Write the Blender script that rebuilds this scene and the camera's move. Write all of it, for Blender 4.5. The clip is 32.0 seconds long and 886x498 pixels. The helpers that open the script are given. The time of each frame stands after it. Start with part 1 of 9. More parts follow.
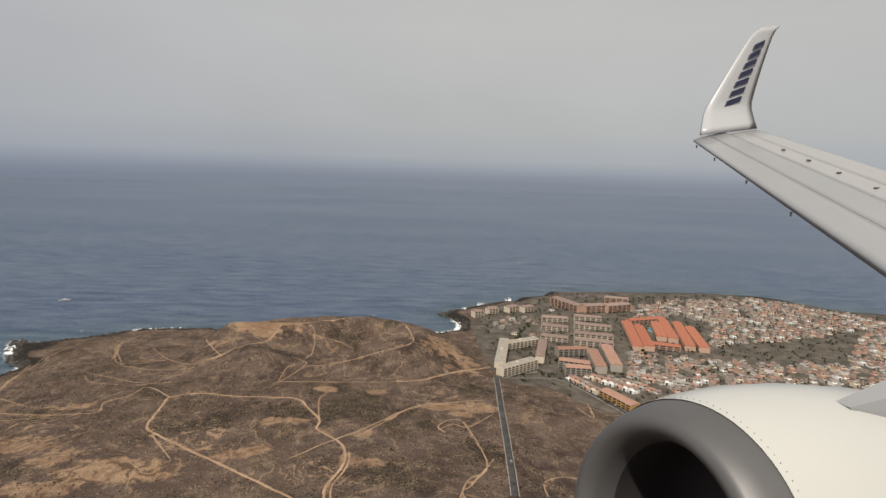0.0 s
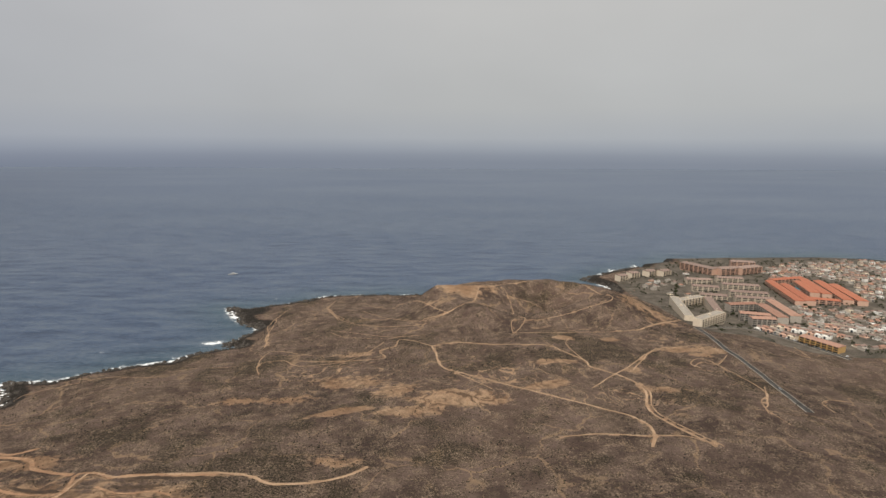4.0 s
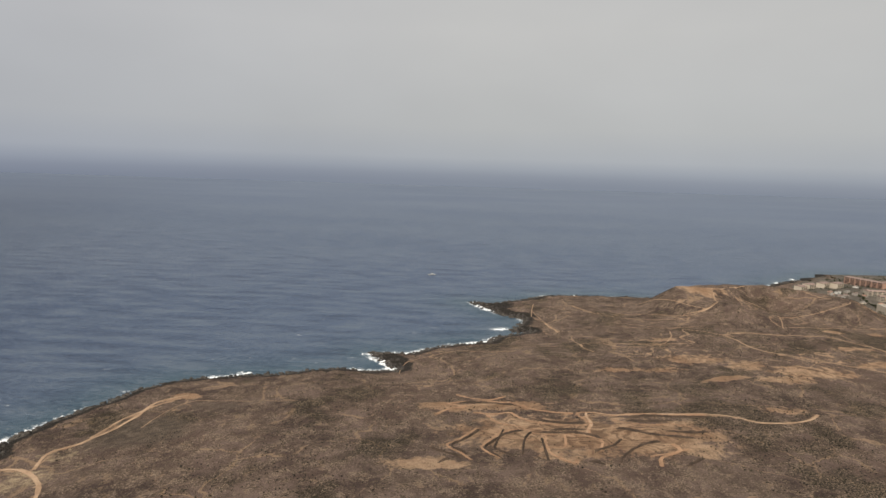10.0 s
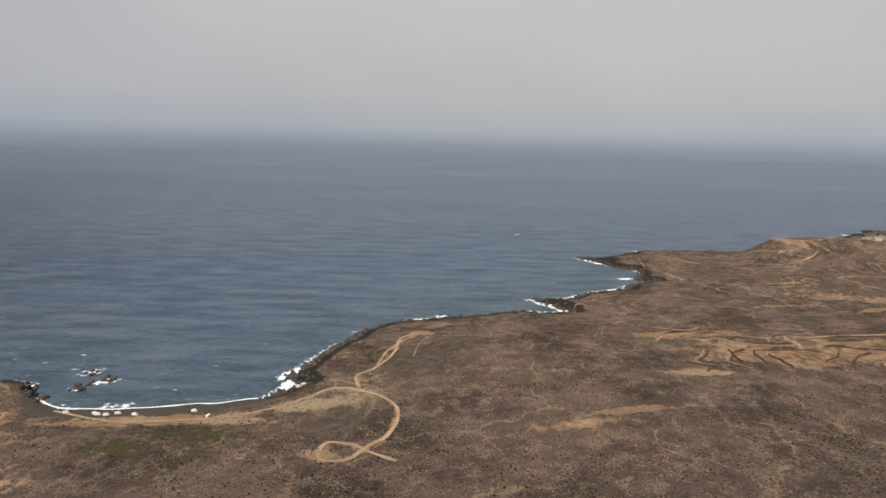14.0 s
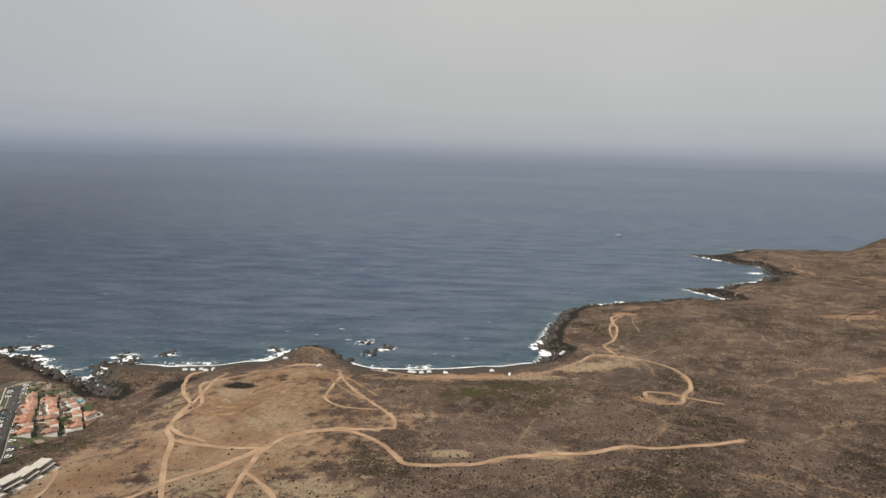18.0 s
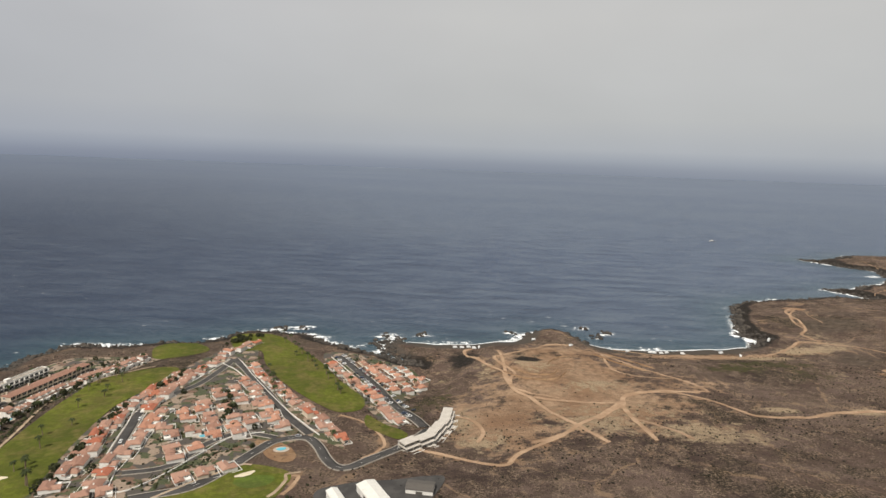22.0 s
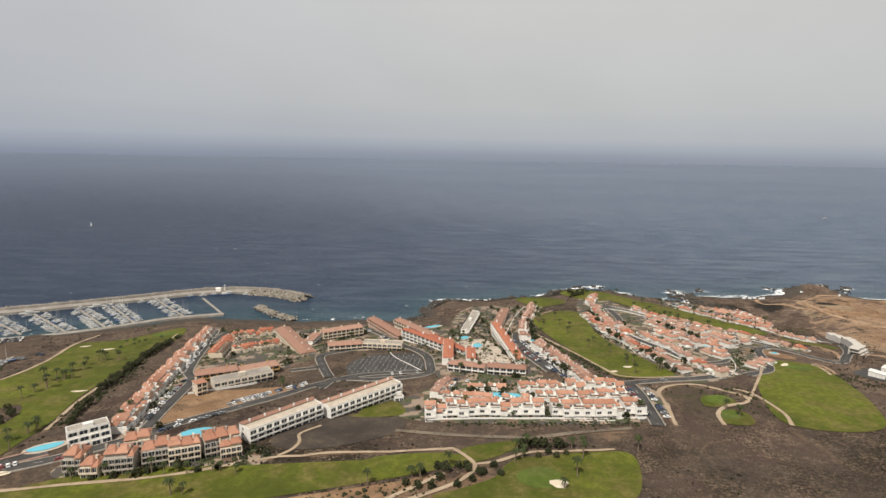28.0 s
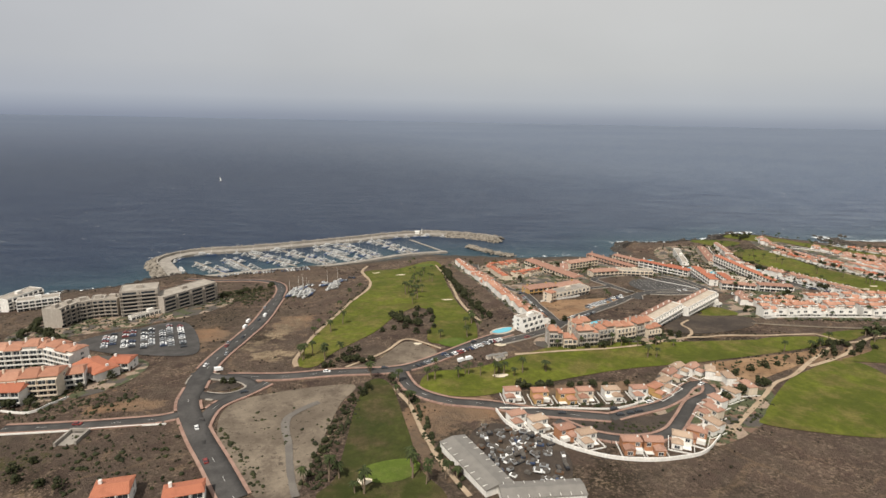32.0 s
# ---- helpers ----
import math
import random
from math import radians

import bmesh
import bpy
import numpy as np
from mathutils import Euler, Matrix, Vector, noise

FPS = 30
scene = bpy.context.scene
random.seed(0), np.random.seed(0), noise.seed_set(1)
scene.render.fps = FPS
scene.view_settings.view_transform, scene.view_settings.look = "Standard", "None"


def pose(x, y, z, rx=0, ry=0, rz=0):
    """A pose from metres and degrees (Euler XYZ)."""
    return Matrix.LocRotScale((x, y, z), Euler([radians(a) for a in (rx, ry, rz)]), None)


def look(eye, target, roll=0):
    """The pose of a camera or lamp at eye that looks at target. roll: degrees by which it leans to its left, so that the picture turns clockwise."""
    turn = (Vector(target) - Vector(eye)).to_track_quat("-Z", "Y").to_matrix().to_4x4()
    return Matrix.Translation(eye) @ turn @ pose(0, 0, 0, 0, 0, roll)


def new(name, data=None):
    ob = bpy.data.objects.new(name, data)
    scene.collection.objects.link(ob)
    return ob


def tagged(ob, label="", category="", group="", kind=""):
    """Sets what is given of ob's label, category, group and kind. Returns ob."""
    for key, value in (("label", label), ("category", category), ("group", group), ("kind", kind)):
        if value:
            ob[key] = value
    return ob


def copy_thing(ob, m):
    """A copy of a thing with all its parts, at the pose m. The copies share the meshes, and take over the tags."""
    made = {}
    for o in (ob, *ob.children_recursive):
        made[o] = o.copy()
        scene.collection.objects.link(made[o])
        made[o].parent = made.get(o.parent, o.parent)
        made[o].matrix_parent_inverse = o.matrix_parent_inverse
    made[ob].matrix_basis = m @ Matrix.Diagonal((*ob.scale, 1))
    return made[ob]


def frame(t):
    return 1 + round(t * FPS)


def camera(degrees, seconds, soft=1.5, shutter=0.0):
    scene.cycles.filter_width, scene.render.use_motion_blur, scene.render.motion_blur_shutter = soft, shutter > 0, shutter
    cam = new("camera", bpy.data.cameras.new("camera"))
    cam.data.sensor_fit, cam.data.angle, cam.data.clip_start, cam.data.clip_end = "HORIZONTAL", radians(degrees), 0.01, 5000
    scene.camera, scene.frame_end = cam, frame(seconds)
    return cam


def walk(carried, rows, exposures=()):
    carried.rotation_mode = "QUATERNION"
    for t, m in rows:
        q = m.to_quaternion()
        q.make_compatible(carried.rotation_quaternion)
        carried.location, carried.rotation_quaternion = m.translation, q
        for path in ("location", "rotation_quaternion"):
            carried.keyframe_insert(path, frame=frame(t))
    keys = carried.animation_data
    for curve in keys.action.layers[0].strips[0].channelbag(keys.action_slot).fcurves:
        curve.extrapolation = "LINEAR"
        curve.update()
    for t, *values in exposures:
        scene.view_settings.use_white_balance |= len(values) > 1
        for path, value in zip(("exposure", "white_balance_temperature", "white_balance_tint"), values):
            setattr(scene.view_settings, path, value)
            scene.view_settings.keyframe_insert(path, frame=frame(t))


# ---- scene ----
# Half of true scale throughout: one unit of the plan is two metres on the ground.
cam = camera(75.19, 32.0)
PATH = [
    (0.0, (-0.00, -0.00, 153.55), (5.86, 98.81, 139.36), 1.89),
    (0.5, (-17.68, -4.67, 152.56), (-11.89, 94.17, 138.47), 1.92),
    (1.0, (-35.36, -9.34, 151.57), (-29.71, 89.39, 136.70), 1.97),
    (1.5, (-53.05, -14.01, 150.59), (-47.58, 84.57, 134.71), 1.72),
    (2.0, (-70.74, -18.70, 149.61), (-65.68, 79.79, 133.08), 1.54),
    (2.5, (-88.42, -23.41, 148.64), (-84.04, 75.07, 131.85), 1.26),
    (3.0, (-106.11, -28.15, 147.68), (-102.44, 70.31, 130.60), 0.86),
    (3.5, (-123.79, -32.91, 146.73), (-120.70, 65.51, 129.29), 0.50),
    (4.0, (-141.48, -37.70, 145.80), (-138.48, 60.72, 128.33), 0.30),
    (4.5, (-159.16, -42.49, 144.87), (-155.96, 55.97, 127.64), 0.22),
    (5.0, (-176.84, -47.27, 143.97), (-173.33, 51.24, 127.16), 0.22),
    (5.5, (-194.52, -52.04, 143.10), (-190.78, 46.56, 126.82), 0.28),
    (6.0, (-212.18, -56.77, 142.25), (-208.49, 41.92, 126.55), 0.35),
    (6.5, (-229.84, -61.49, 141.45), (-226.52, 37.26, 126.03), 0.30),
    (7.0, (-247.52, -66.23, 140.69), (-244.74, 32.59, 125.65), 0.20),
    (7.5, (-265.22, -71.04, 139.98), (-262.99, 27.89, 125.56), 0.15),
    (8.0, (-282.94, -75.93, 139.27), (-281.44, 23.13, 125.68), 0.25),
    (8.5, (-300.67, -80.88, 138.54), (-299.77, 18.26, 125.49), 0.50),
    (9.0, (-318.38, -85.87, 137.76), (-317.96, 13.27, 124.72), 0.97),
    (9.5, (-336.05, -90.89, 136.90), (-335.75, 8.18, 123.31), 1.38),
    (10.0, (-353.67, -95.93, 135.97), (-353.16, 3.05, 121.72), 1.80),
    (10.5, (-371.23, -100.99, 134.96), (-370.40, -2.10, 120.11), 2.10),
    (11.0, (-388.74, -106.07, 133.87), (-387.49, -7.29, 118.30), 2.02),
    (11.5, (-406.20, -111.15, 132.71), (-404.65, -12.49, 116.48), 1.67),
    (12.0, (-423.60, -116.23, 131.48), (-421.59, -17.67, 114.69), 1.35),
    (12.5, (-440.95, -121.27, 130.19), (-438.30, -22.80, 112.96), 1.22),
    (13.0, (-458.26, -126.29, 128.86), (-455.02, -27.89, 111.30), 1.17),
    (13.5, (-475.55, -131.28, 127.51), (-471.73, -33.02, 109.33), 1.12),
    (14.0, (-492.81, -136.26, 126.18), (-488.79, -38.18, 107.12), 1.28),
    (14.5, (-510.05, -141.25, 124.87), (-506.06, -43.33, 104.96), 1.55),
    (15.0, (-527.23, -146.23, 123.60), (-523.40, -48.42, 103.14), 1.85),
    (15.5, (-544.36, -151.20, 122.39), (-540.67, -53.38, 101.95), 2.07),
    (16.0, (-561.42, -156.16, 121.26), (-557.72, -58.17, 101.67), 2.12),
    (16.5, (-578.41, -161.13, 120.22), (-574.73, -62.96, 101.53), 1.86),
    (17.0, (-595.34, -166.08, 119.28), (-591.94, -67.80, 101.14), 1.62),
    (17.5, (-612.21, -171.00, 118.44), (-609.29, -72.66, 100.55), 1.59),
    (18.0, (-629.06, -175.91, 117.70), (-626.44, -77.51, 100.05), 1.49),
    (18.5, (-645.94, -180.85, 117.03), (-643.82, -82.36, 99.83), 1.22),
    (19.0, (-662.87, -185.83, 116.41), (-661.25, -87.23, 99.82), 0.76),
    (19.5, (-679.85, -190.86, 115.83), (-678.66, -92.14, 99.92), 0.48),
    (20.0, (-696.86, -195.92, 115.25), (-696.05, -97.11, 99.89), 0.55),
    (20.5, (-713.85, -200.98, 114.65), (-713.08, -102.13, 99.57), 0.95),
    (21.0, (-730.80, -206.05, 114.02), (-730.02, -107.23, 98.73), 1.48),
    (21.5, (-747.67, -211.13, 113.34), (-746.81, -112.39, 97.51), 1.90),
    (22.0, (-764.48, -216.26, 112.61), (-763.47, -117.61, 96.28), 2.08),
    (22.5, (-781.24, -221.47, 111.83), (-780.16, -122.86, 95.28), 1.94),
    (23.0, (-797.98, -226.78, 111.02), (-797.18, -128.21, 94.22), 1.79),
    (23.5, (-814.70, -232.19, 110.18), (-814.32, -133.72, 92.80), 1.58),
    (24.0, (-831.42, -237.70, 109.31), (-831.52, -139.37, 91.14), 1.47),
    (24.5, (-848.12, -243.31, 108.44), (-848.39, -145.04, 89.89), 1.52),
    (25.0, (-864.83, -249.03, 107.58), (-864.93, -150.68, 89.45), 1.47),
    (25.5, (-881.53, -254.85, 106.75), (-881.38, -156.31, 89.77), 1.38),
    (26.0, (-898.22, -260.77, 105.95), (-897.93, -162.11, 89.64), 1.21),
    (26.5, (-914.87, -266.73, 105.17), (-914.53, -168.03, 89.09), 1.04),
    (27.0, (-931.47, -272.73, 104.41), (-931.14, -174.06, 88.16), 0.90),
    (27.5, (-948.00, -278.73, 103.65), (-947.71, -180.15, 86.88), 0.87),
    (28.0, (-964.44, -284.71, 102.89), (-964.20, -186.27, 85.27), 1.01),
    (28.5, (-980.79, -290.65, 102.13), (-980.50, -192.32, 83.96), 0.95),
    (29.0, (-997.10, -296.55, 101.34), (-996.87, -198.33, 82.57), 0.90),
    (29.5, (-1013.38, -302.41, 100.52), (-1013.59, -204.41, 80.58), 0.79),
    (30.0, (-1029.65, -308.24, 99.64), (-1030.32, -210.61, 78.01), 0.97),
    (30.5, (-1045.90, -314.08, 98.72), (-1046.52, -216.81, 75.51), 1.24),
    (31.0, (-1062.14, -319.91, 97.73), (-1062.64, -222.91, 73.42), 1.43),
    (31.5, (-1078.37, -325.75, 96.72), (-1078.84, -228.85, 72.02), 1.26),
    (32.0, (-1094.59, -331.59, 95.70), (-1095.34, -234.44, 71.99), 1.03),
]
walk(cam, [(t, look(e, g, r)) for t, e, g, r in PATH], [(0.0, 0.0), (13.0, 0.06), (22.0, 0.10), (32.0, 0.22)])

# ---- world, sun, exposure ----
SUN_ELEVATION, SUN_HEADING = 54.0, 205.0    # degrees; the heading turns from +y towards +x
world = bpy.data.worlds.new("sky")
scene.world = world
world.use_nodes = True


def build_sky():
    nt = world.node_tree
    nt.nodes.clear()
    out = nt.nodes.new("ShaderNodeOutputWorld")
    bg = nt.nodes.new("ShaderNodeBackground")
    sky = nt.nodes.new("ShaderNodeTexSky")
    sky.sky_type, sky.sun_disc = "NISHITA", False
    sky.sun_elevation, sky.sun_rotation = radians(SUN_ELEVATION), radians(SUN_HEADING)
    sky.dust_density, sky.air_density, sky.altitude = 8.0, 1.0, 100.0
    co = nt.nodes.new("ShaderNodeTexCoord")
    sep = nt.nodes.new("ShaderNodeSeparateXYZ")
    nt.links.new(co.outputs["Generated"], sep.inputs[0])
    # dust haze by height above the horizon, with the far sea below it
    ramp = nt.nodes.new("ShaderNodeValToRGB")
    mr = nt.nodes.new("ShaderNodeMapRange")
    mr.inputs["From Min"].default_value, mr.inputs["From Max"].default_value = -0.06, 0.44
    nt.links.new(sep.outputs["Z"], mr.inputs["Value"])
    nt.links.new(mr.outputs[0], ramp.inputs[0])
    el = ramp.color_ramp.elements
    stops = [(0.000, (0.232, 0.262, 0.316)), (0.068, (0.243, 0.273, 0.328)), (0.092, (0.280, 0.309, 0.363)),
             (0.116, (0.345, 0.374, 0.422)), (0.150, (0.425, 0.448, 0.478)), (0.25, (0.488, 0.498, 0.500)),
             (0.55, (0.548, 0.545, 0.534)), (1.0, (0.512, 0.512, 0.508))]
    while len(el) < len(stops):
        el.new(0.5)
    for e, (pos, c) in zip(el, stops):
        e.position, e.color = pos, (*c, 1)
    noise_tex = nt.nodes.new("ShaderNodeTexNoise")
    noise_tex.inputs["Scale"].default_value, noise_tex.inputs["Detail"].default_value = 2.2, 4
    mp = nt.nodes.new("ShaderNodeMapping")
    mp.inputs["Scale"].default_value = (1, 1, 2.2)
    nt.links.new(co.outputs["Generated"], mp.inputs[0])
    nt.links.new(mp.outputs[0], noise_tex.inputs["Vector"])
    cloud = nt.nodes.new("ShaderNodeMapRange")
    cloud.inputs["To Min"].default_value, cloud.inputs["To Max"].default_value = 0.90, 1.10
    nt.links.new(noise_tex.outputs["Fac"], cloud.inputs["Value"])
    mul = nt.nodes.new("ShaderNodeVectorMath")
    mul.operation = "SCALE"
    nt.links.new(ramp.outputs[0], mul.inputs[0])
    nt.links.new(cloud.outputs[0], mul.inputs["Scale"])
    west = nt.nodes.new("ShaderNodeMapRange")
    west.inputs["From Min"].default_value, west.inputs["From Max"].default_value = -0.65, 0.05
    nt.links.new(sep.outputs["X"], west.inputs["Value"])
    tint = nt.nodes.new("ShaderNodeMix")
    tint.data_type = "RGBA"
    tint.inputs["A"].default_value, tint.inputs["B"].default_value = (0.875, 0.890, 0.945, 1), (1.0, 1.0, 1.0, 1)
    nt.links.new(west.outputs[0], tint.inputs["Factor"])
    dim = nt.nodes.new("ShaderNodeVectorMath")
    dim.operation = "MULTIPLY"
    nt.links.new(mul.outputs[0], dim.inputs[0])
    nt.links.new(tint.outputs["Result"], dim.inputs[1])
    skys = nt.nodes.new("ShaderNodeVectorMath")
    skys.operation = "SCALE"
    skys.inputs["Scale"].default_value = 0.06
    nt.links.new(sky.outputs[0], skys.inputs[0])
    mix = nt.nodes.new("ShaderNodeMix")
    mix.data_type = "RGBA"
    mix.inputs["Factor"].default_value = 0.94
    nt.links.new(skys.outputs[0], mix.inputs["A"])
    nt.links.new(dim.outputs[0], mix.inputs["B"])
    nt.links.new(mix.outputs["Result"], bg.inputs["Color"])
    bg.inputs["Strength"].default_value = 1.0
    nt.links.new(bg.outputs[0], out.inputs[0])


build_sky()
sun_data = bpy.data.lights.new("sun", "SUN")
sun_data.energy, sun_data.angle, sun_data.color = 4.3, radians(1.5), (1.0, 0.94, 0.84)
sun = new("sun", sun_data)
_e, _h = radians(SUN_ELEVATION), radians(SUN_HEADING)
sun.matrix_basis = look((0, 0, 600), Vector((0, 0, 600)) - Vector((math.sin(_h) * math.cos(_e), math.cos(_h) * math.cos(_e), math.sin(_e))))

# ---- materials ----
MAT = {}


class Nodes:
    """A short way to write a node material."""

    def __init__(self, name):
        self.m = bpy.data.materials.new(name)
        self.m.use_nodes = True
        self.t = self.m.node_tree
        self.b = self.t.nodes["Principled BSDF"]
        self.co = None
        MAT[name] = self.m

    def node(self, kind, **values):
        n = self.t.nodes.new(kind)
        for k, v in values.items():
            n.inputs[k.replace("_", " ")].default_value = v
        return n

    def link(self, a, b):
        self.t.links.new(a, b)

    def coords(self, which="Object"):
        if self.co is None:
            self.co = self.t.nodes.new("ShaderNodeTexCoord")
        return self.co.outputs[which]

    def noise(self, scale, detail=4.0, rough=0.6, stretch=None, vector=None, turn=0.0):
        n = self.node("ShaderNodeTexNoise", Scale=scale, Detail=detail, Roughness=rough)
        v = vector or self.coords()
        if stretch:
            mp = self.node("ShaderNodeMapping", Scale=stretch, Rotation=(0, 0, radians(turn)))
            self.link(v, mp.inputs[0])
            v = mp.outputs[0]
        self.link(v, n.inputs["Vector"])
        return n.outputs["Fac"]

    def range(self, value, lo, hi, to_lo=0.0, to_hi=1.0, smooth=True):
        n = self.node("ShaderNodeMapRange")
        n.interpolation_type = "SMOOTHSTEP" if smooth else "LINEAR"
        for k, v in (("From Min", lo), ("From Max", hi), ("To Min", to_lo), ("To Max", to_hi)):
            n.inputs[k].default_value = v
        self.link(value, n.inputs["Value"])
        return n.outputs["Result"]

    def math(self, op, a, b=None):
        n = self.t.nodes.new("ShaderNodeMath")
        n.operation = op
        for i, v in enumerate((a, b)):
            if v is None:
                continue
            if isinstance(v, (int, float)):
                n.inputs[i].default_value = v
            else:
                self.link(v, n.inputs[i])
        return n.outputs[0]

    def mix(self, fac, a, b):
        n = self.t.nodes.new("ShaderNodeMix")
        n.data_type = "RGBA"
        for key, v in (("Factor", fac), ("A", a), ("B", b)):
            s = [i for i in n.inputs if i.name == key and (i.type == "RGBA") == (key != "Factor") and i.type != "VECTOR" and i.type != "ROTATION"][0]
            if isinstance(v, tuple):
                s.default_value = (*v, 1)
            elif isinstance(v, (int, float)):
                s.default_value = v
            else:
                self.link(v, s)
        return [o for o in n.outputs if o.type == "RGBA"][0]

    def attr(self, name):
        n = self.t.nodes.new("ShaderNodeAttribute")
        n.attribute_name = name
        return n.outputs["Fac"]

    def bump(self, value, strength, distance):
        n = self.node("ShaderNodeBump", Strength=strength, Distance=distance)
        self.link(value, n.inputs["Height"])
        self.link(n.outputs[0], self.b.inputs["Normal"])
        return n

    def base(self, colour, rough=0.8, metal=0.0):
        for key, v in (("Base Color", colour), ("Roughness", rough), ("Metallic", metal)):
            if isinstance(v, tuple):
                self.b.inputs[key].default_value = (*v, 1)
            elif isinstance(v, (int, float)):
                self.b.inputs[key].default_value = v
            else:
                self.link(v, self.b.inputs[key])

    def random(self):
        return self.t.nodes.new("ShaderNodeObjectInfo").outputs["Random"]

    def island(self):
        return self.t.nodes.new("ShaderNodeNewGeometry").outputs["Random Per Island"]



def land_material():
    n = Nodes("land")
    n.b.inputs["Specular IOR Level"].default_value = 0.12
    big, mid, small, fine = n.noise(0.011, 5), n.noise(0.045, 7, 0.7), n.noise(0.24, 7, 0.75), n.noise(1.3, 5, 0.75)
    patch = n.noise(0.13, 6, 0.72)
    col = n.mix(n.range(big, 0.36, 0.64), (0.060, 0.041, 0.034), (0.106, 0.071, 0.056))
    col = n.mix(n.range(mid, 0.42, 0.64), col, (0.156, 0.109, 0.087))
    col = n.mix(n.range(patch, 0.48, 0.64, 0, 0.7), col, (0.195, 0.140, 0.101))
    col = n.mix(n.range(small, 0.50, 0.60, 0, 0.5), col, (0.215, 0.155, 0.110))
    # pebbles and dry grass as pale flecks
    col = n.mix(n.math("MULTIPLY", n.range(fine, 0.52, 0.62, 0, 0.9), n.range(patch, 0.40, 0.60)), col, (0.33, 0.245, 0.175))
    # thin broken foot tracks and dry runnels
    warp = n.node("ShaderNodeVectorMath")
    warp.operation = "MULTIPLY_ADD"
    wn = n.node("ShaderNodeTexNoise", Scale=0.03, Detail=5.0)
    n.link(n.coords(), wn.inputs["Vector"])
    n.link(wn.outputs["Color"], warp.inputs[0])
    warp.inputs[1].default_value = (44, 44, 0)
    n.link(n.coords(), warp.inputs[2])
    vor = n.node("ShaderNodeTexVoronoi", Scale=0.02)
    vor.feature = "DISTANCE_TO_EDGE"
    n.link(warp.outputs[0], vor.inputs["Vector"])
    web = n.math("MULTIPLY", n.range(vor.outputs["Distance"], 0.007, 0.018, 0.8, 0), n.range(mid, 0.44, 0.54))
    col = n.mix(web, col, (0.29, 0.195, 0.125))
    vor = n.node("ShaderNodeTexVoronoi", Scale=0.055)
    vor.feature = "DISTANCE_TO_EDGE"
    n.link(warp.outputs[0], vor.inputs["Vector"])
    web = n.math("MULTIPLY", n.range(vor.outputs["Distance"], 0.010, 0.030, 0.55, 0), n.range(patch, 0.48, 0.58))
    col = n.mix(web, col, (0.25, 0.170, 0.108))
    # wide drifts of olive scrub and of pale dust
    drift = n.noise(0.021, 6, 0.65)
    col = n.mix(n.math("MULTIPLY", n.range(drift, 0.52, 0.62), n.range(fine, 0.58, 0.44, 0.1, 0.9)), col, (0.030, 0.027, 0.014))
    col = n.mix(n.math("MULTIPLY", n.range(drift, 0.46, 0.36), n.range(small, 0.40, 0.62, 0.1, 0.6)), col, (0.215, 0.155, 0.112))
    # low dry shrubs as dark flecks
    col = n.mix(n.math("MULTIPLY", n.range(fine, 0.52, 0.44), n.range(small, 0.44, 0.58, 0, 0.8)), col, (0.026, 0.021, 0.014))
    # earth turned over by machines: winding pale cuts and ridges, shadow lines put into colour
    turned = n.node("ShaderNodeTexNoise", Scale=0.028, Detail=2.5, Roughness=0.5)
    n.link(warp.outputs[0], turned.inputs["Vector"])
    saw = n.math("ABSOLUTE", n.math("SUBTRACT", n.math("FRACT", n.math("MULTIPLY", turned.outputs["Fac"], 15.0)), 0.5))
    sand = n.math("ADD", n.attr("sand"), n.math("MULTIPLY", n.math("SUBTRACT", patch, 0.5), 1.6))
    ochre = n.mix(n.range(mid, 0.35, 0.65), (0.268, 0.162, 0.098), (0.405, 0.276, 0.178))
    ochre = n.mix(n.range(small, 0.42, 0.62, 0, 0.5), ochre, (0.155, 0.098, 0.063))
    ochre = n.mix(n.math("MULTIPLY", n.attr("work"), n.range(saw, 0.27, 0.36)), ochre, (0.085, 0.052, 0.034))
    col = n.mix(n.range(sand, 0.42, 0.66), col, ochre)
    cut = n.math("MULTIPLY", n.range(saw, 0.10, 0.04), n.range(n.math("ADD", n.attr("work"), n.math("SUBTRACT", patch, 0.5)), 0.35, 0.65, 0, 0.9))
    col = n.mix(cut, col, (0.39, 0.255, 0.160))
    pale = n.math("ADD", n.attr("pale"), n.math("MULTIPLY", n.math("SUBTRACT", small, 0.5), 1.9))
    col = n.mix(n.range(pale, 0.45, 0.75), col, n.mix(n.range(fine, 0.4, 0.65), (0.40, 0.305, 0.200), (0.26, 0.19, 0.12)))
    grey = n.math("ADD", n.attr("grey"), n.math("MULTIPLY", n.math("SUBTRACT", mid, 0.5), 1.4))
    col = n.mix(n.range(grey, 0.35, 0.8, 0, 0.85), col, n.mix(n.range(small, 0.4, 0.65), (0.064, 0.049, 0.038), (0.138, 0.106, 0.079)))
    green = n.math("ADD", n.attr("green"), n.math("MULTIPLY", n.math("SUBTRACT", small, 0.5), 2.4))
    col = n.mix(n.range(green, 0.40, 0.75, 0, 0.9), col, n.mix(n.range(fine, 0.4, 0.62), (0.080, 0.074, 0.026), (0.034, 0.036, 0.015)))
    lava = n.math("ADD", n.attr("lava"), n.math("MULTIPLY", n.math("SUBTRACT", small, 0.5), 0.9))
    col = n.mix(n.range(lava, 0.35, 0.65), col, n.mix(n.range(fine, 0.4, 0.7), (0.016, 0.014, 0.012), (0.055, 0.045, 0.037)))
    beach = n.attr("beach")
    col = n.mix(n.range(beach, 0.35, 0.65), col, (0.085, 0.072, 0.060))
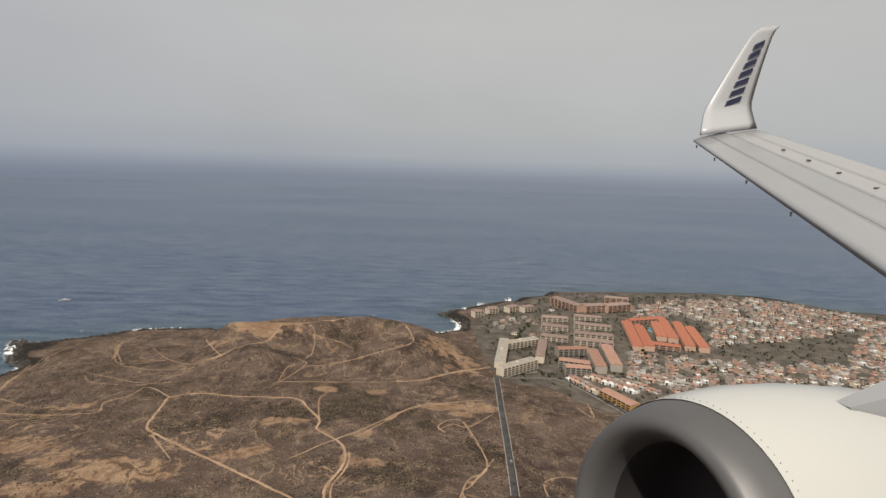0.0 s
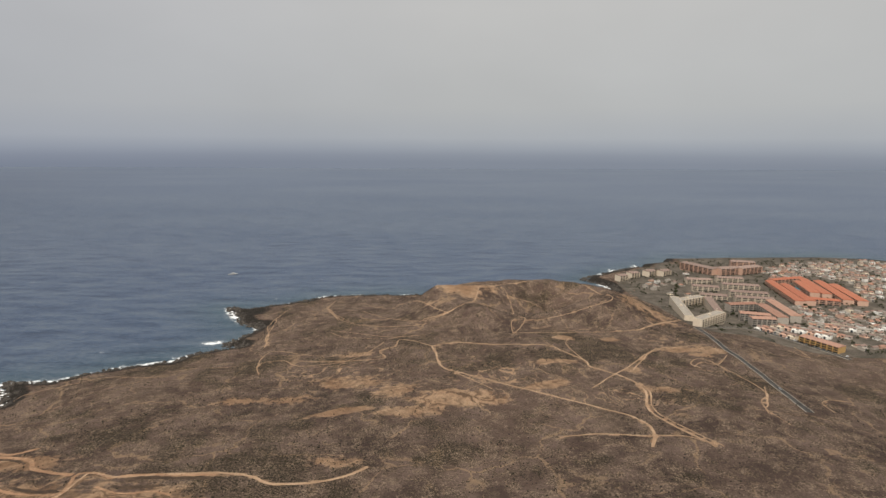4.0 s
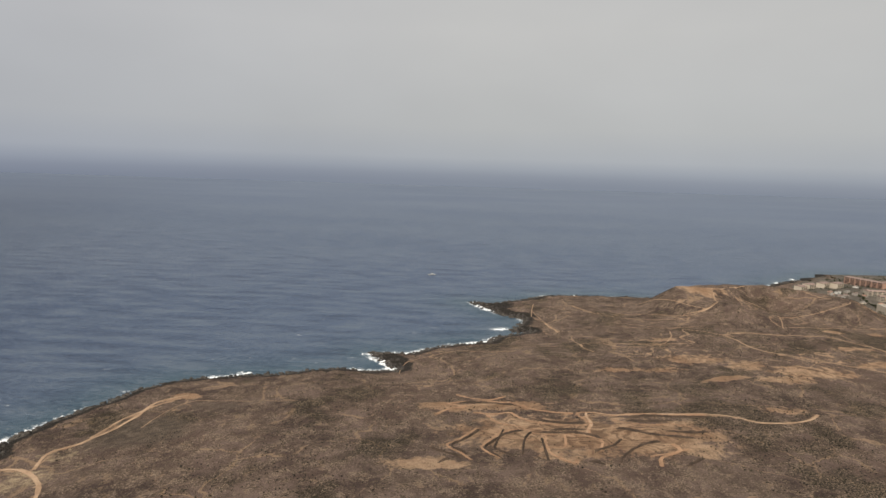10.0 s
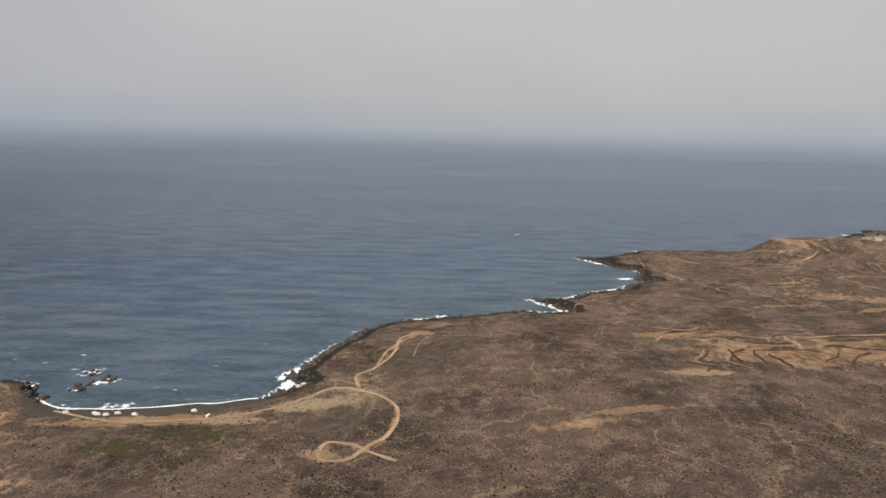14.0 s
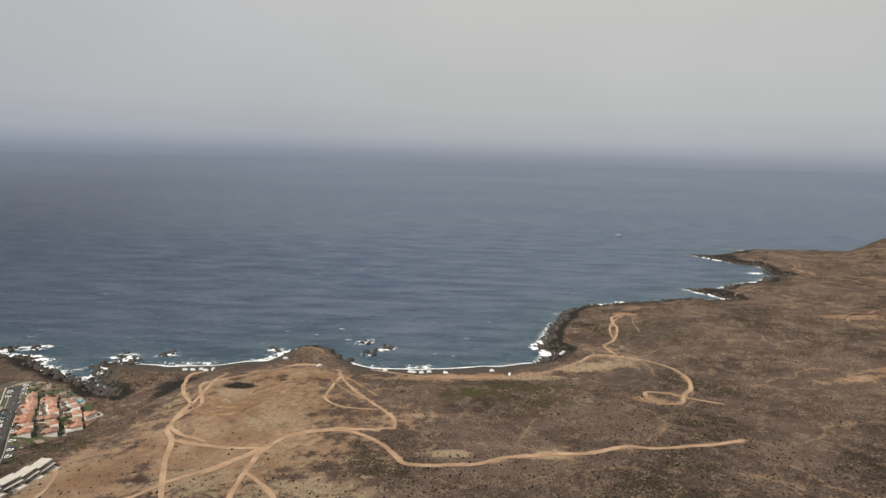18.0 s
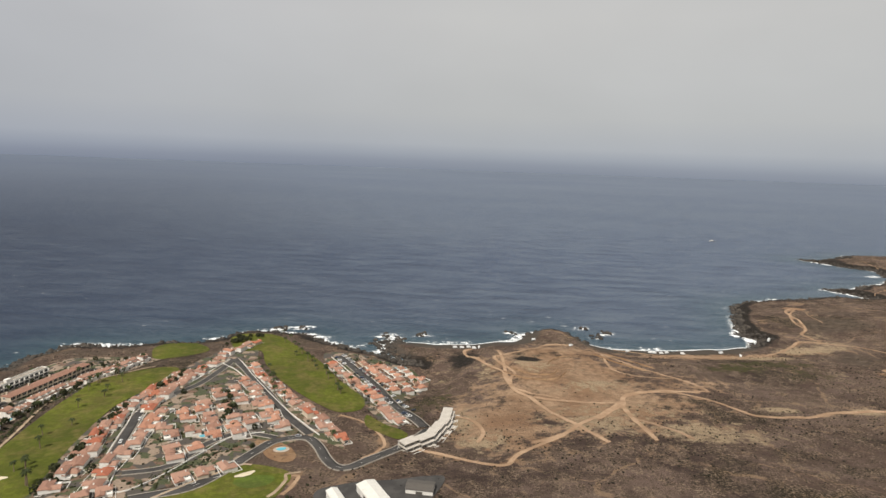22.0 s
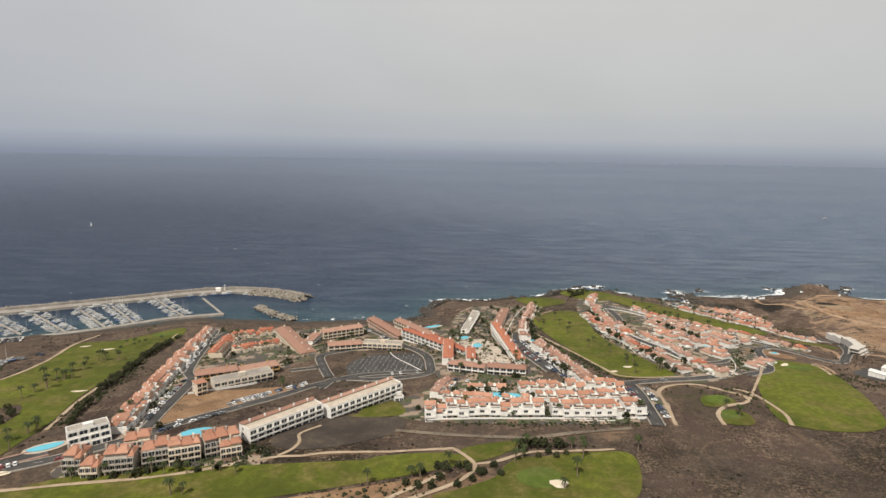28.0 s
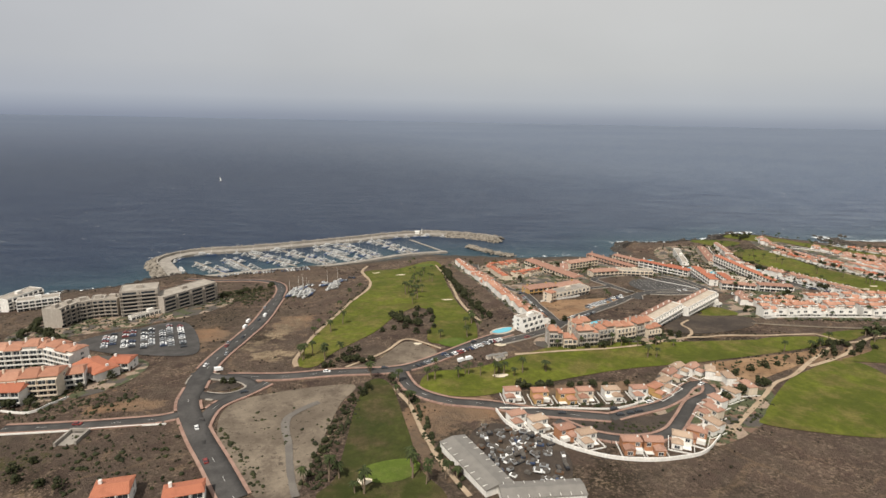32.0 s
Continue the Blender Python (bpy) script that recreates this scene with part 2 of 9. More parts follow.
    n.bump(n.math("ADD", n.math("ADD", fine, n.math("MULTIPLY", small, 2.5)), n.math("MULTIPLY", n.math("MULTIPLY", saw, n.attr("work")), -2.5)), 1.0, 0.8)
    n.base(col, 0.95)


def sea_material():
    n = Nodes("sea")
    waves = n.noise(0.22, 8, 0.72, (1.0, 2.4, 1.0), turn=18)
    swell = n.noise(0.040, 5, 0.6, (0.5, 1.9, 1.0), turn=24)
    big = n.noise(0.0022, 4, 0.55, (0.6, 1.6, 1.0))
    col = n.mix(n.range(big, 0.3, 0.7), (0.042, 0.069, 0.126), (0.068, 0.095, 0.147))
    # deep dims the western water: its lack of sun glitter put into the colour
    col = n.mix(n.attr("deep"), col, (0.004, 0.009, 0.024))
    col = n.mix(n.range(n.attr("shallow"), 0.0, 1.0, 0, 0.8), col, (0.030, 0.068, 0.080))
    # sheen on wave crests and dark of troughs put into the colour
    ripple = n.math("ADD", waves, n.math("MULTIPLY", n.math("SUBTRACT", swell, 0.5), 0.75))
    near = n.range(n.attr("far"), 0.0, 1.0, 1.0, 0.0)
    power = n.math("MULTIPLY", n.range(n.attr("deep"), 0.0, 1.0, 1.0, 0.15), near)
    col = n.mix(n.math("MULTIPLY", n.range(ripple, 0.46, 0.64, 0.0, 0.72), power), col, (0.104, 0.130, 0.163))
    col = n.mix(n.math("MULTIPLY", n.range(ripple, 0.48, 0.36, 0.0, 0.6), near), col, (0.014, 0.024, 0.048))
    # broken surf along the rocks and scattered white caps
    brk = n.noise(0.30, 7, 0.75)
    foam = n.range(n.math("ADD", n.attr("surf"), n.math("MULTIPLY", n.math("SUBTRACT", brk, 0.5), 2.4)), 0.50, 0.70)
    cap = n.math("MULTIPLY", n.range(n.noise(0.10, 5, 0.6, (1.0, 3.4, 1.0)), 0.675, 0.71), n.range(n.noise(0.006, 3), 0.40, 0.58))
    white = n.math("MAXIMUM", foam, n.math("MULTIPLY", cap, 0.7))
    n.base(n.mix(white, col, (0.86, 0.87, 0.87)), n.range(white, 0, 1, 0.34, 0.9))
    n.b.inputs["IOR"].default_value = 1.33
    n.link(n.range(n.attr("deep"), 0.0, 1.0, 0.45, 0.08), n.b.inputs["Specular IOR Level"])
    relief = n.bump(n.math("ADD", waves, n.math("MULTIPLY", swell, 2.0)), 0.9, 1.2)
    n.link(n.range(n.attr("far"), 0.0, 1.0, 0.9, 0.12), relief.inputs["Strength"])


def earth(name, a, b, scale=0.5, relief=0.25, rough=0.95, blotch=None):
    n = Nodes(name)
    mid, fine = n.noise(scale * 0.25, 5, 0.6), n.noise(scale * 3, 4, 0.7)
    col = n.mix(n.range(mid, 0.35, 0.68), a, b)
    if blotch:
        col = n.mix(n.range(n.noise(0.11, 6, 0.72), 0.47, 0.66, 0, 0.85), col, blotch)
        col = n.mix(n.range(n.noise(0.7, 5, 0.75), 0.56, 0.64, 0, 0.8), col, tuple(c * 0.5 for c in blotch))
    n.base(n.mix(n.range(fine, 0.35, 0.75, 0, 0.35), col, tuple(c * 0.62 for c in a)), rough)
    n.b.inputs["Specular IOR Level"].default_value = 0.15
    n.bump(fine, 0.6, relief)


def lawn(name, a, b, dry):
    n = Nodes(name)
    big, mid, small, fine = n.noise(0.03, 4, 0.6), n.noise(0.10, 6, 0.7), n.noise(0.45, 6, 0.75), n.noise(2.4, 4, 0.7)
    col = n.mix(n.range(big, 0.35, 0.65), a, b)
    col = n.mix(n.range(mid, 0.46, 0.64, 0, 0.8), col, dry)
    col = n.mix(n.range(n.noise(0.055, 5, 0.65), 0.53, 0.68, 0, 0.75), col, tuple(c * 0.72 for c in dry))
    col = n.mix(n.range(small, 0.42, 0.62, 0.5, 0), col, tuple(c * 0.62 for c in a))
    n.base(n.mix(n.range(fine, 0.4, 0.75, 0, 0.35), col, tuple(c * 0.6 for c in a)), 0.9)
    n.b.inputs["Specular IOR Level"].default_value = 0.15
    n.bump(n.math("ADD", fine, small), 0.6, 0.2)


def wall(name, colour, stain=0.78, rough=0.85):
    n = Nodes(name)
    grain, streak = n.noise(1.3, 5, 0.65), n.noise(2.0, 3, 0.5, (1.5, 1.5, 0.25))
    col = n.mix(n.range(n.math("MULTIPLY", grain, streak), 0.16, 0.42), tuple(c * stain for c in colour), colour)
    n.base(n.mix(n.math("MULTIPLY", n.random(), 0.14), col, tuple(c * 0.7 for c in colour)), rough)
    n.bump(grain, 0.2, 0.05)


def tiles(name, a, b):
    """Roof of clay pan tiles: fine rows, patches of older tiles."""
    n = Nodes(name)
    old, spot = n.noise(0.5, 5, 0.65), n.noise(3.0, 4, 0.7)
    col = n.mix(n.random(), a, b)
    col = n.mix(n.range(old, 0.45, 0.75, 0, 0.55), col, tuple(c * 0.66 for c in a))
    col = n.mix(n.range(spot, 0.55, 0.75, 0, 0.5), col, tuple(min(1, c * 1.35) for c in b))
    n.base(col, 0.85)
    w = n.node("ShaderNodeTexWave", Scale=3.2, Distortion=0.6)
    n.link(n.coords(), w.inputs["Vector"])
    n.bump(w.outputs["Fac"], 0.5, 0.06)


def plain(name, colour, rough=0.6, metal=0.0, vary=0.25, scale=1.2):
    n = Nodes(name)
    g = n.noise(scale, 4, 0.6)
    n.base(n.mix(n.range(g, 0.35, 0.7, 0, vary), colour, tuple(c * 0.6 for c in colour)), rough, metal)


land_material()
sea_material()
earth("dirt", (0.29, 0.188, 0.118), (0.42, 0.290, 0.190))
earth("ochre_soil", (0.20, 0.118, 0.066), (0.30, 0.195, 0.115), 0.35, blotch=(0.120, 0.078, 0.050))
earth("cut_soil", (0.285, 0.165, 0.098), (0.375, 0.235, 0.145), 0.6, blotch=(0.20, 0.122, 0.075))
# banks darker than the earth: shadow lines beside the cuts put into the colour
earth("shaded_bank_soil", (0.046, 0.033, 0.025), (0.090, 0.062, 0.044), 0.6)
earth("grey_path", (0.125, 0.112, 0.100), (0.165, 0.148, 0.130), 0.8, 0.03)
earth("path", (0.30, 0.225, 0.155), (0.40, 0.31, 0.22), 0.8, 0.03)
earth("dark_soil", (0.042, 0.034, 0.029), (0.064, 0.051, 0.042), blotch=(0.095, 0.074, 0.056))
earth("pale_soil", (0.120, 0.096, 0.073), (0.22, 0.180, 0.136), 0.35, blotch=(0.090, 0.070, 0.054))
earth("town_soil", (0.080, 0.068, 0.056), (0.150, 0.126, 0.102), 0.35, blotch=(0.050, 0.047, 0.034))
earth("asphalt", (0.050, 0.047, 0.045), (0.080, 0.075, 0.071), 0.8, 0.02, 0.85)
earth("kerb", (0.27, 0.24, 0.205), (0.36, 0.325, 0.28), 1.5, 0.02)
earth("pavement_pink", (0.25, 0.155, 0.122), (0.33, 0.22, 0.175), 1.5, 0.02)
earth("paving", (0.39, 0.325, 0.26), (0.49, 0.425, 0.35), 1.5, 0.02)
earth("bunker", (0.55, 0.47, 0.35), (0.66, 0.58, 0.45), 1.0, 0.05)
earth("rock", (0.045, 0.040, 0.036), (0.095, 0.082, 0.070), 1.2, 0.4)
earth("armour_stone", (0.165, 0.145, 0.120), (0.28, 0.248, 0.208), 1.2, 0.2)
earth("pale_concrete", (0.42, 0.385, 0.34), (0.54, 0.50, 0.45), 0.9, 0.03)
earth("concrete", (0.225, 0.203, 0.178), (0.315, 0.288, 0.252), 0.9, 0.03)
lawn("lawn", (0.066, 0.078, 0.011), (0.128, 0.142, 0.018), (0.165, 0.130, 0.045))
lawn("rough_grass", (0.034, 0.042, 0.010), (0.062, 0.066, 0.017), (0.105, 0.074, 0.040))
lawn("green", (0.078, 0.112, 0.018), (0.108, 0.146, 0.024), (0.11, 0.12, 0.035))
wall("plaster_white", (0.80, 0.77, 0.72))
wall("plaster_cream", (0.66, 0.56, 0.44))
wall("plaster_ochre", (0.50, 0.31, 0.12))
wall("plaster_grey", (0.60, 0.53, 0.44))
wall("plaster_terracotta", (0.40, 0.185, 0.09))
wall("plaster_taupe", (0.40, 0.355, 0.305))
wall("plaster_pink", (0.56, 0.36, 0.27))
tiles("tiles_orange", (0.315, 0.140, 0.085), (0.435, 0.232, 0.155))
tiles("tiles_red", (0.306, 0.095, 0.052), (0.387, 0.140, 0.077))
tiles("tiles_faded", (0.185, 0.128, 0.104), (0.275, 0.195, 0.160))
tiles("tiles_sandy", (0.30, 0.205, 0.140), (0.42, 0.31, 0.225))
tiles("tiles_brown", (0.262, 0.138, 0.096), (0.365, 0.212, 0.152))
plain("road_paint", (0.50, 0.49, 0.46), 0.7)
plain("window_dark", (0.035, 0.042, 0.050), 0.12, 0, 0.3)
plain("timber_dark", (0.10, 0.055, 0.03), 0.6)
plain("shade", (0.085, 0.075, 0.065), 0.8)
plain("metal_roof", (0.20, 0.185, 0.165), 0.55, 0.1, 0.5, 0.5)
plain("white_metal", (0.64, 0.62, 0.57), 0.45)
plain("boat_white", (0.46, 0.455, 0.44), 0.3, 0, 0.6, 0.9)
plain("boat_blue", (0.06, 0.10, 0.20), 0.3)
plain("sail_cloth", (0.80, 0.79, 0.75), 0.8)
plain("foam", (0.74, 0.75, 0.75), 0.9, 0, 0.5, 0.4)
plain("palm_trunk", (0.17, 0.125, 0.085), 0.95)
plain("pool", (0.11, 0.40, 0.50), 0.08, 0, 0.12)
plain("car_white", (0.74, 0.74, 0.73), 0.25, 0, 0.08)
plain("car_silver", (0.40, 0.41, 0.42), 0.3, 0.5, 0.08)
plain("car_dark", (0.035, 0.037, 0.042), 0.25, 0, 0.1)
plain("car_red", (0.20, 0.035, 0.03), 0.3, 0, 0.1)
plain("car_blue", (0.035, 0.055, 0.11), 0.3, 0, 0.1)
plain("tyre", (0.02, 0.02, 0.02), 0.9)


def leaves(name, a, b):
    n = Nodes(name)
    g = n.noise(0.9, 4, 0.7)
    n.base(n.mix(n.island(), n.mix(n.range(g, 0.35, 0.7), a, b), tuple(c * 0.6 for c in a)), 0.75)
    n.b.inputs["Specular IOR Level"].default_value = 0.2


leaves("palm_leaf", (0.034, 0.046, 0.014), (0.064, 0.076, 0.026))
leaves("shrub_leaf", (0.024, 0.029, 0.011), (0.056, 0.055, 0.022))
leaves("scrub_leaf", (0.014, 0.012, 0.006), (0.042, 0.036, 0.020))



def courtyard_material():
    """Ground between houses: small plots of paving, asphalt, soil and planting."""
    n = Nodes("courtyard")
    vor = n.node("ShaderNodeTexVoronoi", Scale=0.30)
    vor.distance = "CHEBYCHEV"
    n.link(n.coords(), vor.inputs["Vector"])
    sep = n.node("ShaderNodeSeparateColor")
    n.link(vor.outputs["Color"], sep.inputs[0])
    pick, fine, mid = sep.outputs[0], n.noise(1.6, 5, 0.7), n.noise(0.3, 5, 0.65)
    col = n.mix(n.range(pick, 0.30, 0.31), (0.066, 0.056, 0.047), (0.275, 0.205, 0.150))
    col = n.mix(n.range(pick, 0.55, 0.56), col, (0.150, 0.088, 0.058))
    col = n.mix(n.range(n.math("ADD", pick, n.math("SUBTRACT", mid, 0.5)), 0.64, 0.70), col, n.mix(n.range(fine, 0.4, 0.6), (0.035, 0.045, 0.018), (0.075, 0.082, 0.030)))
    n.base(n.mix(n.range(fine, 0.4, 0.7, 0, 0.45), col, (0.06, 0.05, 0.04)), 0.9)
    n.bump(fine, 0.5, 0.1)


courtyard_material()
# ---- plan of the coast: land lies on the side of smaller y ----
COAST_EAST = [(2500, 0), (1200, 420), (700, 560), (543, 614), (505, 645), (457, 691), (426, 722), (339, 716), (265, 712),
              (186, 705), (138, 664), (80, 625), (35, 586), (53, 556), (50, 522), (10, 508), (-80, 510), (-164, 517),
              (-205, 516), (-243, 508), (-268, 486), (-283, 480), (-300, 467), (-319, 472), (-301, 447), (-294, 428), (-275, 415), (-282, 389), (-289, 375), (-276, 368)]
COAST_MIDDLE = [(-304, 354), (-315, 338), (-344, 328), (-359, 319), (-371, 306), (-398, 303), (-380, 278), (-381, 269), (-396, 266), (-408, 270), (-438, 266), (-450, 259), (-487, 250),
                (-511, 240), (-528, 227), (-536, 206), (-545, 188), (-553, 166), (-559, 151), (-550, 143), (-565, 129), (-588, 121), (-620, 115),
                (-659, 115), (-677, 127), (-685, 138), (-698, 141), (-707, 135), (-716, 124), (-740, 117), (-765, 113)]
COAST_WEST = [(-786, 118), (-795, 111), (-792, 99), (-779, 85), (-773, 78), (-780, 79), (-793, 88), (-803, 94), (-822, 105), (-842, 120), (-864, 125), (-880, 120), (-894, 105), (-906, 98), (-918, 97), (-934, 88), (-963, 90),
              (-974, 72), (-975, 53), (-988, 46), (-1012, 48), (-1042, 40), (-1076, 42), (-1109, 43), (-1139, 26),
              (-1158, 18), (-1183, 8), (-1221, -17), (-1246, -13), (-1256, -25), (-1275, -46), (-1293, -54),
              (-1310, -71), (-1400, -110), (-1800, -250), (-2600, -500)]
COAST = np.array([(9000, -1500), *COAST_EAST, *COAST_MIDDLE, *COAST_WEST, (-9000, -2000)], float)
_rng = np.random.RandomState(7)
_TABLE = _rng.rand(256, 256)


def vnoise(x, y, size, shift=0):
    """Smooth value noise from 0 to 1 with cells of the given size."""
    u, v = np.asarray(x, float) / size + 37.3 * shift, np.asarray(y, float) / size + 11.7 * shift
    i, j = np.floor(u).astype(int), np.floor(v).astype(int)
    a, b = u - i, v - j
    a, b = a * a * (3 - 2 * a), b * b * (3 - 2 * b)
    t = lambda p, q: _TABLE[p & 255, q & 255]
    return (t(i, j) * (1 - a) + t(i + 1, j) * a) * (1 - b) + (t(i, j + 1) * (1 - a) + t(i + 1, j + 1) * a) * b


def fbm(x, y, size, octaves=4, shift=0):
    s, w, total = 0.0, 0.5, 0.0
    for k in range(octaves):
        s, total = s + w * vnoise(x, y, size / 2 ** k, shift + k), total + w
        w *= 0.5
    return s / total


def line_distance(x, y, line):
    """Distance from points to a polyline."""
    x, y = np.asarray(x, float), np.asarray(y, float)
    best = np.full(x.shape, 1e9)
    pts = np.asarray(line, float)
    for (ax, ay), (bx, by) in zip(pts[:-1], pts[1:]):
        dx, dy = bx - ax, by - ay
        s = np.clip(((x - ax) * dx + (y - ay) * dy) / (dx * dx + dy * dy + 1e-9), 0, 1)
        best = np.minimum(best, (ax + s * dx - x) ** 2 + (ay + s * dy - y) ** 2)
    return np.sqrt(best)


def inside(x, y, ring):
    x, y = np.asarray(x, float), np.asarray(y, float)
    odd = np.zeros(x.shape, bool)
    pts = np.asarray(ring, float)
    for (ax, ay), (bx, by) in zip(pts, np.roll(pts, -1, 0)):
        if ay != by:
            odd ^= ((ay > y) != (by > y)) & (x < (bx - ax) * (y - ay) / (by - ay) + ax)
    return odd


_LAND_RING = [*COAST, (-9000, -9000), (9000, -9000)]


def shore(x, y):
    """Distance to the coast, positive on land; the rim is broken up into small rocks and bays."""
    d = line_distance(x, y, COAST)
    d = np.where(inside(x, y, _LAND_RING), d, -d)
    return d + (fbm(x, y, 14, 3, 3) - 0.5) * 7


def bump(x, y, cx, cy, rx, ry, turn=0.0):
    c, s = math.cos(radians(turn)), math.sin(radians(turn))
    u, v = ((x - cx) * c + (y - cy) * s) / rx, ((y - cy) * c - (x - cx) * s) / ry
    return np.exp(-(u * u + v * v))


BEACHES = [(-735, 112, 60, 26), (-620, 112, 66, 22), (-1090, 30, 130, 60), (-1000, 46, 30, 14)]


def ground(x, y, d=None):
    """Height of the land and of the sea's bed."""
    x, y = np.asarray(x, float), np.asarray(y, float)
    d = shore(x, y) if d is None else d
    soft = np.zeros(np.shape(x))
    for bx, by, rx, ry in BEACHES:
        soft = np.maximum(soft, np.clip(1.6 * bump(x, y, bx, by, rx, ry), 0, 1))
    rise = np.clip(d, 0, 170) * 0.090 + np.clip(d - 170, 0, 400) * 0.02
    rise = rise * (1 - 0.55 / (1 + np.exp(-(x - 70) / 18)))
    edge = np.clip(d / 7, 0, 1) * (2.6 - 2.2 * soft)
    z = rise + edge
    bare = np.clip((d - 6) / 30, 0, 1) / (1 + np.exp(-(x + 790) / 14)) / (1 + np.exp((x - 70) / 14))
    z = z + bare * ((fbm(x, y, 75, 3, 1) - 0.5) * 5.0 + (fbm(x, y, 9, 2, 5) - 0.5) * 0.9)
    z = z + np.clip(d / 10, 0, 1) * np.clip(1 - d / 30, 0, 1) * (1 - soft) * (fbm(x, y, 6, 2, 9) - 0.4) * 2.0
    # flat rock shelf at the cape
    z = z - np.clip(d - 2, 0, 30) * 0.075 * bump(x, y, -292, 452, 30, 40)
    # the old crater: a horseshoe ridge round a bowl, its western shoulder the highest, with a small dark hill before it
    ax, ay = (x + 55) / 68, (y - 424) / 44
    r, th = np.hypot(ax, ay), np.arctan2(ay, ax)
    front = np.exp(-((th + 1.85) / 0.80) ** 2)
    crest = (20.5 - 2.0 * np.cos(2 * th)) * (1 - 0.88 * front)
    ring = crest * np.exp(-np.where(r < 1, (r - 1) / 0.40, (r - 1) / 0.46) ** 2)
    z = z + ring * (1.04 - 0.12 * fbm(x, y, 14, 3, 2)) - 5.0 * bump(x, y, -34, 434, 26, 16)
    dy = (y - 428) * np.where(y < 428, 0.62, 0.9)
    shoulder = 32.5 - 0.62 * np.maximum(line_distance(x, dy, [(-131, 0), (-112, 4), (-84, 14), (-66, 26)]) - 3, 0) - 0.10 * np.clip(x + 131, 0, 70)
    shoulder = shoulder + (fbm(x, y, 22, 3, 12) - 0.5) * 1.6
    over = np.clip((shoulder - z) / 4.0, -1, 1)
    z = np.where(np.abs(shoulder - z) < 4.0, z + (over + 1) ** 2, np.maximum(z, shoulder))
    gully = np.sin(np.arctan2(y - 380, x + 102) * 9 + 3 * fbm(x, y, 20, 2, 8))
    z = z + 8.5 * bump(x, y, -102, 380, 27, 15, 0) * (1 + 0.07 * gully) + 0.8 * bump(x, y, -195, 500, 60, 16) - 4.2 * bump(x, y, -166, 440, 26, 56) - 2.5 * bump(x, y, -215, 470, 40, 40)
    # low knoll by the twin beaches and the gully beside the villas
    z = z + 5.0 * bump(x, y, -690, 128, 16, 13) + 2.5 * bump(x, y, -712, 92, 26, 14, 20)
    z = z - 7.5 * bump(x, y, -762, 60, 9, 42, -18) - 3 * bump(x, y, -752, 20, 10, 34, -10)
    z = np.maximum(z, np.clip(d, 0, 12) * 0.10)
    return np.where(d < 0, np.maximum(d * 0.12, -14.0) - 0.3, z)


def height(x, y):
    return float(ground(np.array([x]), np.array([y]))[0])


def axis_steps(lo, hi, step, far_lo, far_hi):
    a = list(np.arange(lo, hi + step / 2, step))
    s, p = step, a[-1]
    while p < far_hi:
        s *= 1.25
        p += s
        a.append(p)
    s, p = step, a[0]
    front = []
    while p > far_lo:
        s *= 1.25
        p -= s
        front.append(p)
    return np.array(front[::-1] + a)


def grid_mesh(name, xs, ys, zs, keep=None):
    nx, ny = len(xs), len(ys)
    X, Y = np.meshgrid(xs, ys)
    co = np.stack([X, Y, zs], -1).reshape(-1, 3)
    i = np.arange((ny - 1) * (nx - 1))
    a = (i // (nx - 1)) * nx + i % (nx - 1)
    quads = np.stack([a, a + 1, a + nx + 1, a + nx], 1)
    if keep is not None:
        quads = quads[keep.reshape(-1)[quads].any(1)]
    me = bpy.data.meshes.new(name)
    me.vertices.add(len(co))
    me.vertices.foreach_set("co", co.astype(np.float32).ravel())
    me.loops.add(len(quads) * 4)
    me.loops.foreach_set("vertex_index", quads.astype(np.int32).ravel())
    me.polygons.add(len(quads))
    me.polygons.foreach_set("loop_start", np.arange(0, len(quads) * 4, 4, dtype=np.int32))
    me.polygons.foreach_set("loop_total", np.full(len(quads), 4, np.int32))
    me.polygons.foreach_set("use_smooth", np.ones(len(quads), bool))
    me.update(calc_edges=True)
    return me


def put_attribute(me, name, values):
    at = me.attributes.new(name, "FLOAT", "POINT")
    at.data.foreach_set("value", np.asarray(values, np.float32).ravel())


land_x = axis_steps(-1330, 150, 2.2, -5200, 5200)
land_y = axis_steps(-260, 540, 2.2, -3500, 760)
LX, LY = np.meshgrid(land_x, land_y)
LD = shore(LX, LY)
land_mesh = grid_mesh("ground", land_x, land_y, ground(LX, LY, LD), LD > -40)
land = tagged(new("ground", land_mesh), "dry brown volcanic scrubland with ochre bare earth", "ground", kind="structure")
land_mesh.materials.append(MAT["land"])

sea_x = axis_steps(-1420, 260, 5, -5600, 5600)
sea_y = axis_steps(-80, 560, 5, -600, 3600)
SX, SY = np.meshgrid(sea_x, sea_y)
SD = shore(SX, SY)
sea_mesh = grid_mesh("sea", sea_x, sea_y, np.zeros(SX.shape), SD < 25)
sea = tagged(new("sea", sea_mesh), "slate-blue open sea with small white caps", "sea", kind="structure")
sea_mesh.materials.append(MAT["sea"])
# ---- draped ribbons and sheets, and helpers for things ----
LZ = np.empty(len(land_mesh.vertices) * 3, np.float32)
land_mesh.vertices.foreach_get("co", LZ)
LZ = LZ[2::3].reshape(len(land_y), len(land_x))
DUST, ROADS, LAWNS, ROAD_LINES = [], [], [], []


